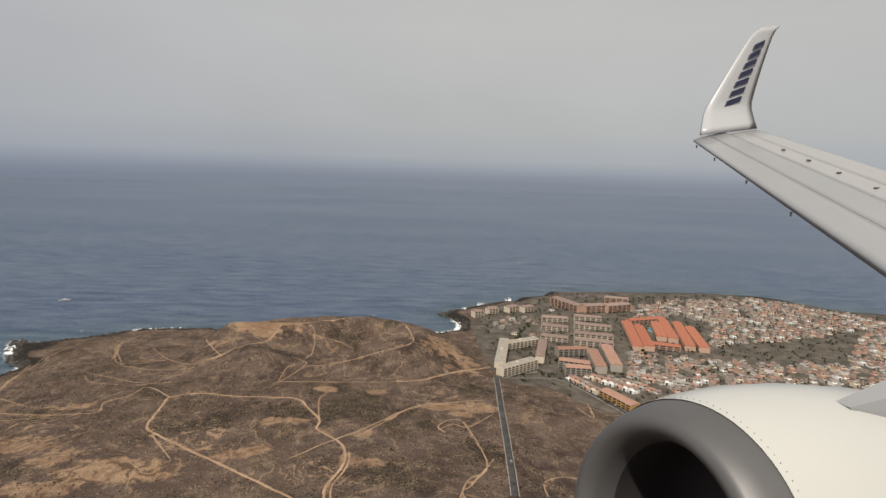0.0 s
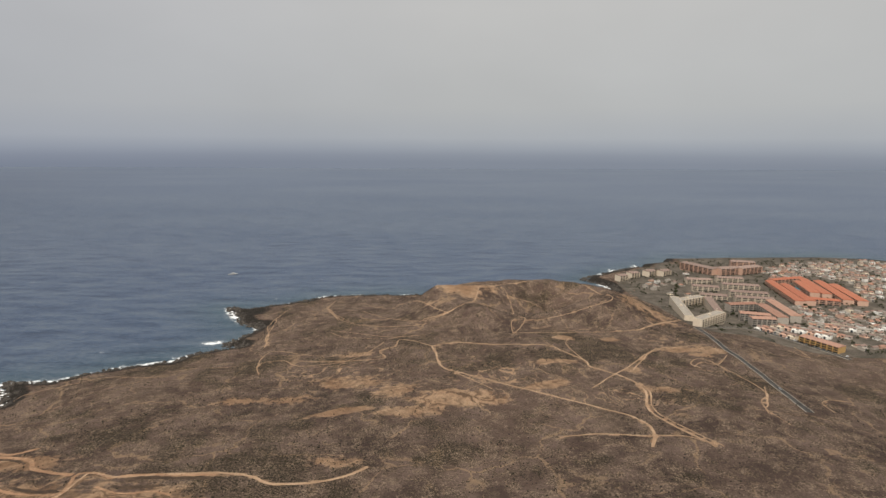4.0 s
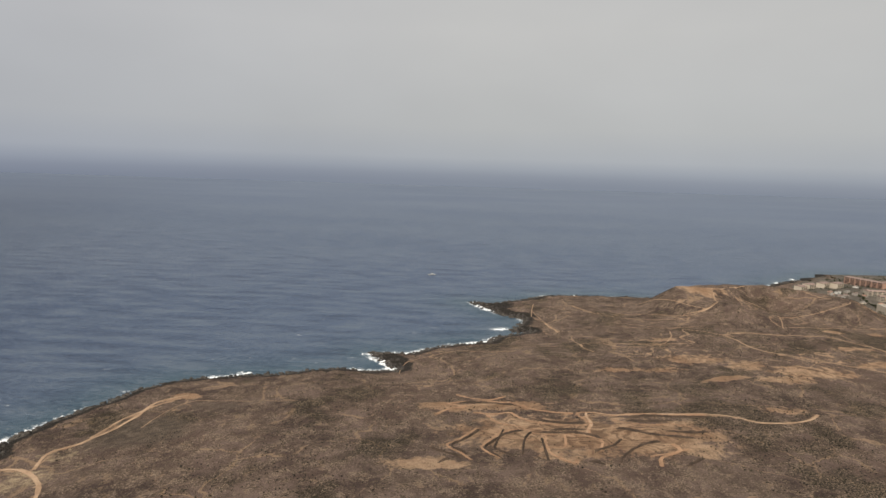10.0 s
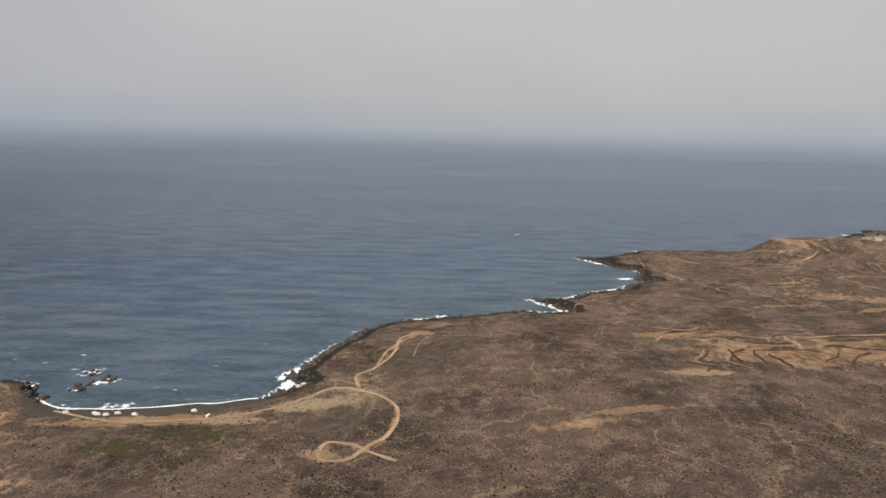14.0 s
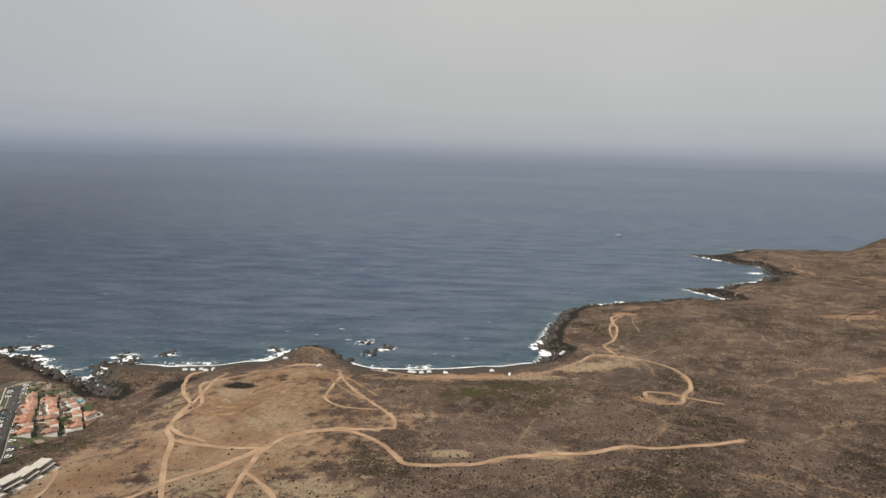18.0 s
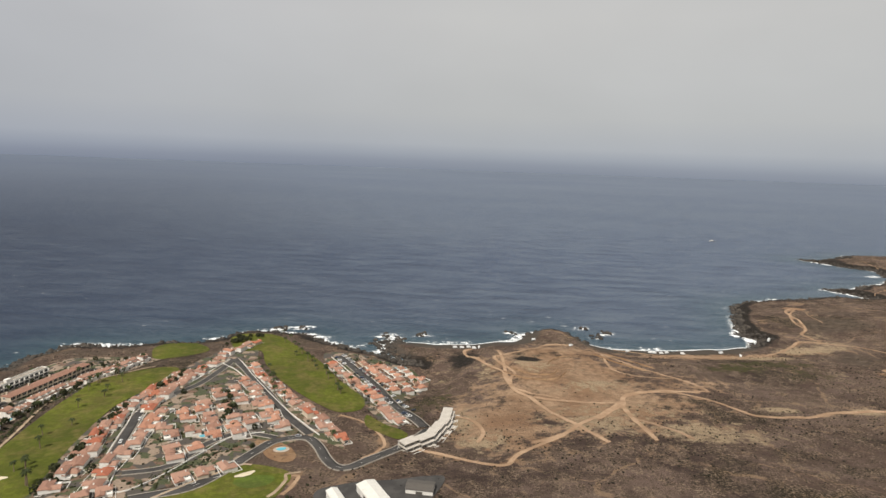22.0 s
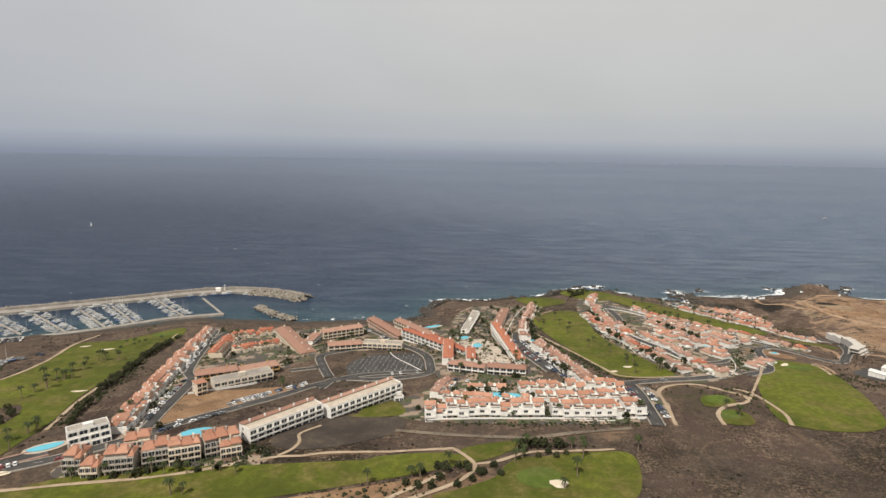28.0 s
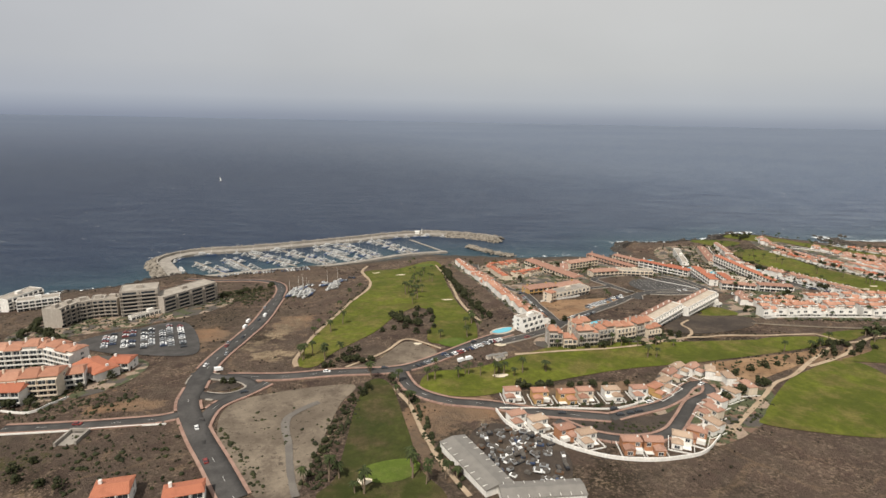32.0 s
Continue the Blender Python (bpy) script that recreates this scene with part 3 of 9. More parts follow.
def drape(x, y):
    """Height of the land's mesh at points of the plan."""
    x, y = np.atleast_1d(np.asarray(x, float)), np.atleast_1d(np.asarray(y, float))
    i = np.clip(np.searchsorted(land_x, x) - 1, 0, len(land_x) - 2)
    j = np.clip(np.searchsorted(land_y, y) - 1, 0, len(land_y) - 2)
    a = (x - land_x[i]) / (land_x[i + 1] - land_x[i])
    b = (y - land_y[j]) / (land_y[j + 1] - land_y[j])
    return (LZ[j, i] * (1 - a) + LZ[j, i + 1] * a) * (1 - b) + (LZ[j + 1, i] * (1 - a) + LZ[j + 1, i + 1] * a) * b


def top(x, y):
    return float(drape(x, y)[0])


def smooth_line(pts, step, closed=False):
    """A Catmull-Rom curve through points of the plan, in even steps."""
    p = np.asarray(pts, float)
    n = len(p)
    out = []
    for k in range(n if closed else n - 1):
        q = [p[(k + i) % n] if closed else p[min(max(k + i, 0), n - 1)] for i in (-1, 0, 1, 2)]
        m = max(1, int(round(np.hypot(*(q[2] - q[1])) / step)))
        for s in np.arange(m) / m:
            out.append(0.5 * (2 * q[1] + (q[2] - q[0]) * s + (2 * q[0] - 5 * q[1] + 4 * q[2] - q[3]) * s * s + (3 * q[1] - q[0] - 3 * q[2] + q[3]) * s ** 3))
    if not closed:
        out.append(p[-1])
    return np.array(out)


def mesh_of(name, verts, faces, material, smooth=False):
    me = bpy.data.meshes.new(name)
    me.from_pydata([tuple(map(float, v)) for v in verts], [], [tuple(map(int, f)) for f in faces])
    me.materials.append(MAT[material])
    if smooth:
        me.polygons.foreach_set("use_smooth", np.ones(len(me.polygons), bool))
    me.update()
    return me


def ribbon_data(line, left, right, lift, cross=3, sink=0.0):
    """Vertices and faces of a strip from offset left to offset right of a line, laid on the land."""
    t = np.gradient(line, axis=0)
    t /= np.linalg.norm(t, axis=1)[:, None] + 1e-9
    nrm = np.stack([-t[:, 1], t[:, 0]], 1)
    left, right = np.broadcast_to(left, len(line)), np.broadcast_to(right, len(line))
    rows = []
    for c in np.linspace(0, 1, cross):
        o = left * (1 - c) + right * c
        p = line + nrm * o[:, None]
        rows.append(np.column_stack([p, drape(p[:, 0], p[:, 1]) + lift]))
    v = np.stack(rows, 1)
    if sink:
        low_a, low_b = v[:, :1].copy(), v[:, -1:].copy()
        low_a[:, :, 2] -= sink
        low_b[:, :, 2] -= sink
        v = np.concatenate([low_a, v, low_b], 1)
    m = v.shape[1]
    faces = [(i * m + k, i * m + k + 1, (i + 1) * m + k + 1, (i + 1) * m + k) for i in range(len(line) - 1) for k in range(m - 1)]
    return v.reshape(-1, 3), faces


def track(width, pts, material="dirt", label="pale ochre dirt track worn into the scrub"):
    if np.mean(pts, 0)[0] > -480:
        width *= 0.62
    line = smooth_line(pts, 1.4)
    u = np.arange(len(line)) * 1.4
    seed = pts[0][0]
    wob = 0.40 + 0.40 * vnoise(u, u * 0 + seed, 5) + 0.16 * vnoise(u, u * 0 + seed, 1.6, 2)
    wob2 = 0.40 + 0.40 * vnoise(u, u * 0 + seed + 50, 5) + 0.16 * vnoise(u, u * 0 + seed + 9, 1.6, 4)
    v, f = ribbon_data(line, width * wob, -width * wob2, 0.13 if material in ("dirt", "cut_soil") else 0.26, 4)
    DUST.append((pts, width))
    return tagged(new("dirt_track", mesh_of("dirt_track", v, f, material, True)), label, "track", kind="structure")


def road(width, pts, walks=False, dashes=True):
    ROADS.append((pts, width))
    line = smooth_line(pts, 2.0)
    lift = 0.20 + 0.014 * (len(ROADS) % 6)
    v, f = ribbon_data(line, width / 2, -width / 2, lift, 4, 0.3)
    ob = tagged(new("road", mesh_of("road", v, f, "asphalt", True)), "grey asphalt road with pale edges", "road", kind="structure")
    ROAD_LINES.append((line, width, walks, dashes, lift, ob))
    return ob


def finish_roads():
    """Pavements, kerbs and lane dashes, left open where roads meet."""
    for k, (line, width, walks, dashes, lift, ob) in enumerate(ROAD_LINES):
        free = np.ones(len(line), bool)
        t = np.gradient(line, axis=0)
        t /= np.linalg.norm(t, axis=1)[:, None] + 1e-9
        nrm = np.stack([-t[:, 1], t[:, 0]], 1)
        for side in (1, -1, 0):
            if side == 0 and not (dashes and width > 3.3):
                continue
            out = width / 2 + (0.75 if walks else 0.35)
            p = line + nrm * side * (width / 2 + 0.2)
            free = np.ones(len(line), bool)
            for j, (other, ow, *_) in enumerate(ROAD_LINES):
                if j != k:
                    free &= line_distance(p[:, 0], p[:, 1], other) > ow / 2 + 0.15
            vs, fs = [], []
            for i in range(len(line) - 1):
                if not (free[i] and free[i + 1]) or (side == 0 and i % 4):
                    continue
                if side:
                    a, b = side * out, side * width / 2
                    v, f = ribbon_data(line[i:i + 2], max(a, b), min(a, b), lift + 0.08, 2, 0.35)
                else:
                    v, f = ribbon_data(line[i:i + 2], 0.04, -0.04, lift + 0.03, 2)
                fs += [tuple(q + len(vs) for q in g) for g in f]
                vs += list(v)
            if vs:
                name = ("pavement" if walks else "kerb") if side else "lane_marking"
                c = new(name, mesh_of(name, vs, fs, ("pavement_pink" if walks else "kerb") if side else "road_paint"))
                c.parent = ob
                if not side:
                    c["kind"] = "stuff"


AREAS = {
    "fairway": ("golf_fairway", "lawn", 0.16, "mown green golf fairway with paler worn stripes", "lawn"),
    "rough": ("golf_rough", "rough_grass", 0.16, "patchy dark grass with brown worn ground", "lawn"),
    "green": ("putting_green", "green", 0.22, "smooth bright putting green", "lawn"),
    "bunker": ("sand_bunker", "bunker", 0.26, "pale cream sand bunker in the grass", "bunker"),
    "carpark": ("car_park", "asphalt", 0.20, "worn grey asphalt car park", "car park"),
    "darkplot": ("bare_plot", "dark_soil", 0.15, "levelled plot of dark brown soil", "plot"),
    "ochreplot": ("bare_plot", "ochre_soil", 0.14, "bare plot of ochre earth", "plot"),
    "paleplot": ("bare_plot", "pale_soil", 0.14, "cleared plot of pale grey gravel", "plot"),
    "paving": ("paved_terrace", "paving", 0.24, "cream paved terrace", "paving"),
    "town": ("town_ground", "town_soil", 0.10, "pale streets and plots between the houses of the far town", "ground"),
    "courtyard": ("courtyard_ground", "courtyard", 0.10, "patchwork of paving, planting and soil between buildings", "ground"),
    "pool": ("swimming_pool", "pool", 0.34, "bright turquoise swimming pool", "pool"),
}


def area(kind, ring, lift=0.0):
    """A sheet inside a closed ring, with inner points, laid on the land."""
    from mathutils.geometry import delaunay_2d_cdt
    name, material, rise, label, category = AREAS[kind]
    edge = smooth_line(ring, 1.6, True)
    if kind in ("fairway", "rough", "carpark", "green", "paleplot", "darkplot"):
        LAWNS.append(edge)
    step = 2.2 if kind not in ("pool", "bunker", "green") else 1.0
    if np.ptp(edge, 0).max() > 200:
        step, edge = 7.0, smooth_line(ring, 6.0, True)
    lo, hi = edge.min(0), edge.max(0)
    gx, gy = np.meshgrid(np.arange(lo[0], hi[0], step), np.arange(lo[1], hi[1], step))
    gx, gy = gx.ravel(), gy.ravel()
    ok = inside(gx, gy, edge) & (line_distance(gx, gy, [*edge, edge[0]]) > 0.5)
    pts = np.concatenate([edge, np.column_stack([gx[ok], gy[ok]])])
    n = len(edge)
    v, _, f, _, _, _ = delaunay_2d_cdt([Vector(p) for p in pts], [(i, (i + 1) % n) for i in range(n)], [list(range(n))], 1, 1e-4)
    v = np.array([(p.x, p.y) for p in v])
    z = drape(v[:, 0], v[:, 1]) + rise + lift
    if kind == "pool":
        z[:] = z.max()
    return tagged(new(name, mesh_of(name, np.column_stack([v, z]), f, material, True)), label, category, kind="structure")


class Shape:
    """Collects boxes and prisms into one mesh, with a material slot for each material named."""

    def __init__(self):
        self.v, self.f, self.m, self.slots = [], [], [], []

    def slot(self, material):
        if material not in self.slots:
            self.slots.append(material)
        return self.slots.index(material)

    def add(self, verts, faces, material):
        b, s = len(self.v), self.slot(material)
        self.v += [tuple(map(float, p)) for p in verts]
        self.f += [tuple(b + i for i in f) for f in faces]
        self.m += [s] * len(faces)
        return self

    def box(self, x0, x1, y0, y1, z0, z1, material):
        v = [(x, y, z) for z in (z0, z1) for y in (y0, y1) for x in (x0, x1)]
        return self.add(v, [(0, 2, 3, 1), (4, 5, 7, 6), (0, 1, 5, 4), (2, 6, 7, 3), (0, 4, 6, 2), (1, 3, 7, 5)], material)

    def prism(self, ring, z0, z1, material, inset=0.0):
        n = len(ring)
        cx, cy = sum(p[0] for p in ring) / n, sum(p[1] for p in ring) / n
        up = [(cx + (x - cx) * (1 - inset), cy + (y - cy) * (1 - inset), z1) for x, y in ring]
        v = [(x, y, z0) for x, y in ring] + up
        return self.add(v, [tuple(range(n - 1, -1, -1)), tuple(range(n, 2 * n))] + [(i, (i + 1) % n, n + (i + 1) % n, n + i) for i in range(n)], material)

    def gable(self, x0, x1, y0, y1, z, rise, material, along="x", thick=0.12, hip=0.0):
        """A pitched roof with thickness; hip: how far the ridge stops short of the ends."""
        if along == "x":
            m = (y0 + y1) / 2
            ridge = [(x0 + hip, m), (x1 - hip, m)]
            ring = [(x0, y0), (x1, y0), (x1, y1), (x0, y1)]
            tops = [(0, 1, 5, 4), (2, 3, 4, 5), (1, 2, 5), (3, 0, 4)]
        else:
            m = (x0 + x1) / 2
            ridge = [(m, y0 + hip), (m, y1 - hip)]
            ring = [(x0, y0), (x1, y0), (x1, y1), (x0, y1)]
            tops = [(1, 2, 5, 4), (3, 0, 4, 5), (0, 1, 4), (2, 3, 5)]
        v = [(x, y, z) for x, y in ring] + [(x, y, z + rise) for x, y in ridge] + [(x, y, z - thick) for x, y in ring]
        f = tops + [(i, 6 + i, 6 + (i + 1) % 4, (i + 1) % 4) for i in range(4)] + [(9, 8, 7, 6)]
        return self.add(v, f, material)

    def tube(self, x, y, z0, z1, r0, r1, material, sides=8, caps=True, lean=(0, 0)):
        a = [2 * math.pi * i / sides for i in range(sides)]
        v = [(x + r0 * math.cos(t), y + r0 * math.sin(t), z0) for t in a] + [(x + lean[0] + r1 * math.cos(t), y + lean[1] + r1 * math.sin(t), z1) for t in a]
        f = [(i, (i + 1) % sides, sides + (i + 1) % sides, sides + i) for i in range(sides)]
        if caps:
            f += [tuple(range(sides - 1, -1, -1)), tuple(range(sides, 2 * sides))]
        return self.add(v, f, material)

    def mesh(self, name):
        me = bpy.data.meshes.new(name)
        me.from_pydata(self.v, [], self.f)
        for s in self.slots:
            me.materials.append(MAT[s])
        me.polygons.foreach_set("material_index", self.m)
        me.update()
        return me


def part(name, shape, parent, label="", at=None):
    """Links a shape, or a mesh made before, as one part under a thing or under a part."""
    ob = new(name, shape.mesh(name) if isinstance(shape, Shape) else shape)
    ob.parent = parent
    if at is not None:
        ob.matrix_basis = at
    if label:
        ob["label"] = label
    return ob


def thing(name, label, category, group="", m=None):
    ob = tagged(new(name), label, category, group)
    ob.empty_display_size = 0.5
    if m is not None:
        ob.matrix_basis = m
    return ob


# ---- houses ----
UNIT = {}


def unit(key, shape):
    """One shared mesh for alike pieces."""
    if key not in UNIT:
        UNIT[key] = shape().mesh(key[0])
    return UNIT[key]


def window_mesh(w, h, frame_material="plaster_white"):
    """A two-light window: one proud frame with two panes set back in it."""
    def make():
        s = Shape()
        xs = [-w / 2 - 0.06, -w / 2, -0.03, 0.03, w / 2, w / 2 + 0.06]
        zs = [-0.07, 0.0, h, h + 0.06]
        v = [(x, -0.06, z) for z in zs for x in xs]
        frame_faces, pane_faces = [], []
        for j in range(3):
            for i in range(5):
                q = [j * 6 + i, j * 6 + i + 1, j * 6 + i + 7, j * 6 + i + 6]
                if j == 1 and i in (1, 3):
                    k = len(v)
                    v += [(v[n][0], -0.015, v[n][2]) for n in q]
                    pane_faces.append(tuple(range(k, k + 4)))
                    frame_faces += [(q[n], q[(n + 1) % 4], k + (n + 1) % 4, k + n) for n in range(4)]
                else:
                    frame_faces.append(tuple(q))
        rim = [0, 1, 2, 3, 4, 5, 11, 17, 23, 22, 21, 20, 19, 18, 12, 6]
        k = len(v)
        v += [(v[n][0], 0.05, v[n][2]) for n in rim]
        m = len(rim)
        frame_faces += [(rim[(n + 1) % m], rim[n], k + n, k + (n + 1) % m) for n in range(m)]
        s.add(v, frame_faces, frame_material)
        s.f += pane_faces
        s.m += [s.slot("window_dark")] * len(pane_faces)
        return s
    return unit(("window", w, h, frame_material), make)


HOUSES = {}
FAR_TOWN = Shape()


def far_house(x, y, turn, w, d, storeys, style):
    """One house of the far town, joined to the rest of it: body, lean-to and pitched roof."""
    roof = ("tiles_faded", "tiles_faded", "tiles_brown", "concrete")[int(x * 5 + y * 3) % 4]
    plaster = ("plaster_taupe", "plaster_pink", "plaster_cream", "plaster_taupe", "plaster_white")[int(x * 3 + y * 7) % 5]
    s, h, z = Shape(), 1.5 * storeys, top(x, y)
    s.box(-w / 2, w / 2, -d * 0.1, d / 2, -2, h, plaster).box(-w / 2, w * 0.3, -d / 2, -d * 0.1, -2, h - 0.9, plaster)
    s.gable(-w / 2 - 0.12, w / 2 + 0.12, -d * 0.1 - 0.15, d / 2 + 0.15, h + 0.1, 0.75, roof)
    s.box(-w * 0.35, -w * 0.05, -d / 2 - 0.03, -d / 2 + 0.05, 0.1, h - 1.1, "window_dark").box(w * 0.02, w * 0.35, -d * 0.1 - 0.03, -d * 0.1 + 0.04, h - 0.85, h - 0.15, "window_dark")
    c, k = math.cos(radians(turn)), math.sin(radians(turn))
    pts = [(x + a * c - b * k, y + a * k + b * c, z + e) for a, b, e in s.v]
    for f, m in zip(s.f, s.m):
        FAR_TOWN.add([pts[i] for i in f], [tuple(range(len(f)))], s.slots[m])


STYLES = {
    "orange": ("plaster_white", "tiles_orange", "white plastered terraced house with an orange clay-tile roof"),
    "red": ("plaster_cream", "tiles_red", "cream plastered house with a red clay-tile roof"),
    "brown": ("plaster_cream", "tiles_brown", "cream plastered house with a faded brown tile roof"),
    "ochre": ("plaster_ochre", "tiles_orange", "ochre-yellow villa with an orange clay-tile roof"),
    "white": ("plaster_white", "tiles_brown", "bright white villa with a small brown tile roof"),
    "pale": ("plaster_white", "tiles_sandy", "white plastered villa with a pale sandy tile roof"),
    "terracotta": ("plaster_terracotta", "tiles_brown", "terracotta-washed villa with a brown tile roof"),
    "pink": ("plaster_white", "tiles_brown", "white house with a weathered terracotta roof"),
}


def house(x, y, turn, w=4.0, d=5.2, storeys=2, style="orange", variant=0, group="terraced houses", name="terraced_house", far=False):
    """A small house: body, tiled roof, roof terrace with parapet, windows, door, chimney and a garden wall before it."""
    if far:
        return far_house(x, y, turn, w, d, storeys, style)
    key = (round(w, 1), round(d, 1), storeys, style, variant, name)
    z = min(top(x + sx * w / 2, y + sy * d / 2) for sx in (-1, 1) for sy in (-1, 1))
    z = 0.5 * z + 0.5 * top(x, y)
    m = pose(x, y, z, 0, 0, turn)
    if key in HOUSES:
        return copy_thing(HOUSES[key], m)
    plaster, roof, label = STYLES[style]
    h = 1.5 * storeys
    ob = thing(name, label, "house", group, m)
    cut = (0.40, 0.46, 0.34, 0.52)[variant % 4] * d       # depth of the open terrace at the front
    side = w / 2 if variant in (0, 2) and name == "terraced_house" else w * (0.14, 0.22, 0.06, 0.16)[variant % 4]
    body = Shape().box(-w / 2, side, -d / 2 + cut, d / 2, -2.0, h, plaster)
    if side < w / 2:
        low = max(1.1, h - 0.75)
        body.box(side, w / 2, -d / 2 + cut, d / 2, -2.0, low, plaster)
        body.box(w / 2 - 0.12, w / 2, -d / 2 + cut, d / 2, low, low + 0.4, plaster).box(side, w / 2 - 0.12, d / 2 - 0.12, d / 2, low, low + 0.4, plaster)
    body.box(-w / 2, w / 2, -d / 2, -d / 2 + cut, -2.0, h - 1.45 + (0.4 if storeys == 1 else 0), plaster)
    body.box(-w * 0.3, -w * 0.3 + 0.35, d * 0.18, d * 0.18 + 0.35, h - 0.1, h + 1.15, plaster)
    body.box(-w / 2, -w / 2 + 0.1, -d / 2 - 1.6, -d / 2, -1.2, 0.55, plaster).box(-w / 2 + 0.1, w * 0.2, -d / 2 - 1.6, -d / 2 - 1.5, -1.2, 0.5, plaster)
    part("wall", body, ob)
    hip = (0.0, 0.8, 0.0, 1.2)[variant % 4]
    part("roof", Shape().gable(-w / 2 - 0.12, side + 0.12, -d / 2 + cut - 0.18, d / 2 + 0.15, h + 0.1, 0.75, roof, "x" if variant % 2 == 0 or hip else "y", 0.12, hip), ob)
    zt = h - 1.45 + (0.4 if storeys == 1 else 0)
    para = Shape().box(-w / 2, w / 2, -d / 2, -d / 2 + 0.14, zt, zt + 0.42, plaster)
    para.box(-w / 2, -w / 2 + 0.14, -d / 2 + 0.14, -d / 2 + cut, zt, zt + (0.9 if variant % 2 else 0.45), plaster)
    para.box(w / 2 - 0.14, w / 2, -d / 2 + 0.14, -d / 2 + cut, zt, zt + 0.45, plaster)
    part("parapet", para, ob)
    if variant % 2 == 0:
        part("awning", Shape().gable(-w / 2 + 0.2, w * 0.1, -d / 2 + 0.2, -d / 2 + cut, zt + 1.0, 0.25, roof, "x", 0.08), ob, "small tiled canopy")
    else:
        pergola = Shape().box(-w / 2 + 0.2, -w / 2 + 0.3, -d / 2 + 0.2, -d / 2 + 0.3, zt, zt + 1.05, plaster).box(w / 2 - 0.3, w / 2 - 0.2, -d / 2 + 0.2, -d / 2 + 0.3, zt, zt + 1.05, plaster)
        pergola.box(-w / 2 + 0.15, w / 2 - 0.15, -d / 2 + 0.15, -d / 2 + 0.15 + 0.45 * cut, zt + 1.05, zt + 1.13, "timber_dark")
        part("pergola", pergola, ob)
    for k, fx in enumerate((-0.27, 0.27)):
        if fx * w + 0.4 < side:
            part("window", window_mesh(0.75, 0.85), ob, at=pose(fx * w, -d / 2 + cut, h - 1.2))
        if storeys > 1 and k:
            part("window", window_mesh(1.0, 0.9), ob, at=pose(fx * w, -d / 2, 0.4))
    if storeys > 2:
        part("balcony", Shape().box(-w / 2, w / 2, -d / 2 - 0.6, -d / 2, 1.3, 1.42, plaster).box(-w / 2, w / 2, -d / 2 - 0.68, -d / 2 - 0.6, 1.3, 1.85, plaster), ob)
        part("window", window_mesh(1.4, 0.9), ob, at=pose(-0.2 * w, -d / 2, 1.75))
    HOUSES[key] = ob
    return ob


GARDEN_VILLAS = {}


def garden_villa(x, y, turn, w, d, style, variant, tall):
    """A low villa: main range and cross wing under separate tiled roofs, flat terrace with parapet, walled plot."""
    key = (w, d, style, variant, tall)
    m = pose(x, y, 0.35 * min(top(x + sx * w / 2, y + sy * d / 2) for sx in (-1, 1) for sy in (-1, 1)) + 0.65 * top(x, y), 0, 0, turn)
    if key in GARDEN_VILLAS:
        return copy_thing(GARDEN_VILLAS[key], m)
    plaster, roof, label = STYLES[style]
    ob = thing("villa", "low %s with crossing tiled roofs and walled garden" % label.split(" with ")[0].replace("terraced ", ""), "house", "villas", m)
    k = -1 if variant % 2 else 1
    h, h2 = (2.5, 1.5) if tall else (1.6, 1.35)
    xs = sorted((k * -w * 0.05, k * w / 2))
    body = Shape().box(-w / 2, w / 2, -d * 0.08, d / 2, -2, h, plaster).box(xs[0], xs[1], -d / 2, -d * 0.08, -2, h2, plaster)
    flat = sorted((k * -w / 2, k * -w * 0.05))
    body.box(flat[0], flat[1], -d * 0.36, -d * 0.08, -2, 1.0 if variant in (1, 2) else 0.12, "plaster_white")
    part("wall", body, ob)
    part("roof", Shape().gable(-w / 2 - 0.15, w / 2 + 0.15, -d * 0.08 - 0.2, d / 2 + 0.2, h + 0.08, 0.62, roof, "x", 0.1, (0.0, 0.9, 1.3, 0.5)[variant % 4]), ob)
    part("wing_roof", Shape().gable(xs[0] - 0.12, xs[1] + 0.12, -d / 2 - 0.18, d * 0.05, h2 + 0.06, 0.5, roof, "y", 0.1, (0.5, 0.0, 0.3, 0.6)[variant % 4]), ob)
    part("garden_wall", Shape().box(-w / 2 - 0.7, w / 2 + 0.7, -d / 2 - 1.1, -d / 2 - 0.98, -1.6, 0.4, "plaster_white").box(-w / 2 - 0.7, -w / 2 - 0.58, -d / 2 - 0.98, d / 2 + 0.6, -1.6, 0.4, "plaster_white").box(w / 2 + 0.58, w / 2 + 0.7, -d / 2 - 0.98, d / 2 + 0.6, -1.6, 0.4, "plaster_white"), ob)
    part("chimney", Shape().box(k * -w * 0.3 - 0.16, k * -w * 0.3 + 0.16, d * 0.12, d * 0.12 + 0.32, h, h + 0.95, "plaster_white"), ob)
    part("window", window_mesh(1.1, 0.8), ob, at=pose(sum(xs) / 2, -d / 2, 0.25))
    part("window", window_mesh(0.9, 0.85), ob, at=pose(sum(flat) / 2, -d * 0.08, h - 1.15))
    GARDEN_VILLAS[key] = ob
    return ob


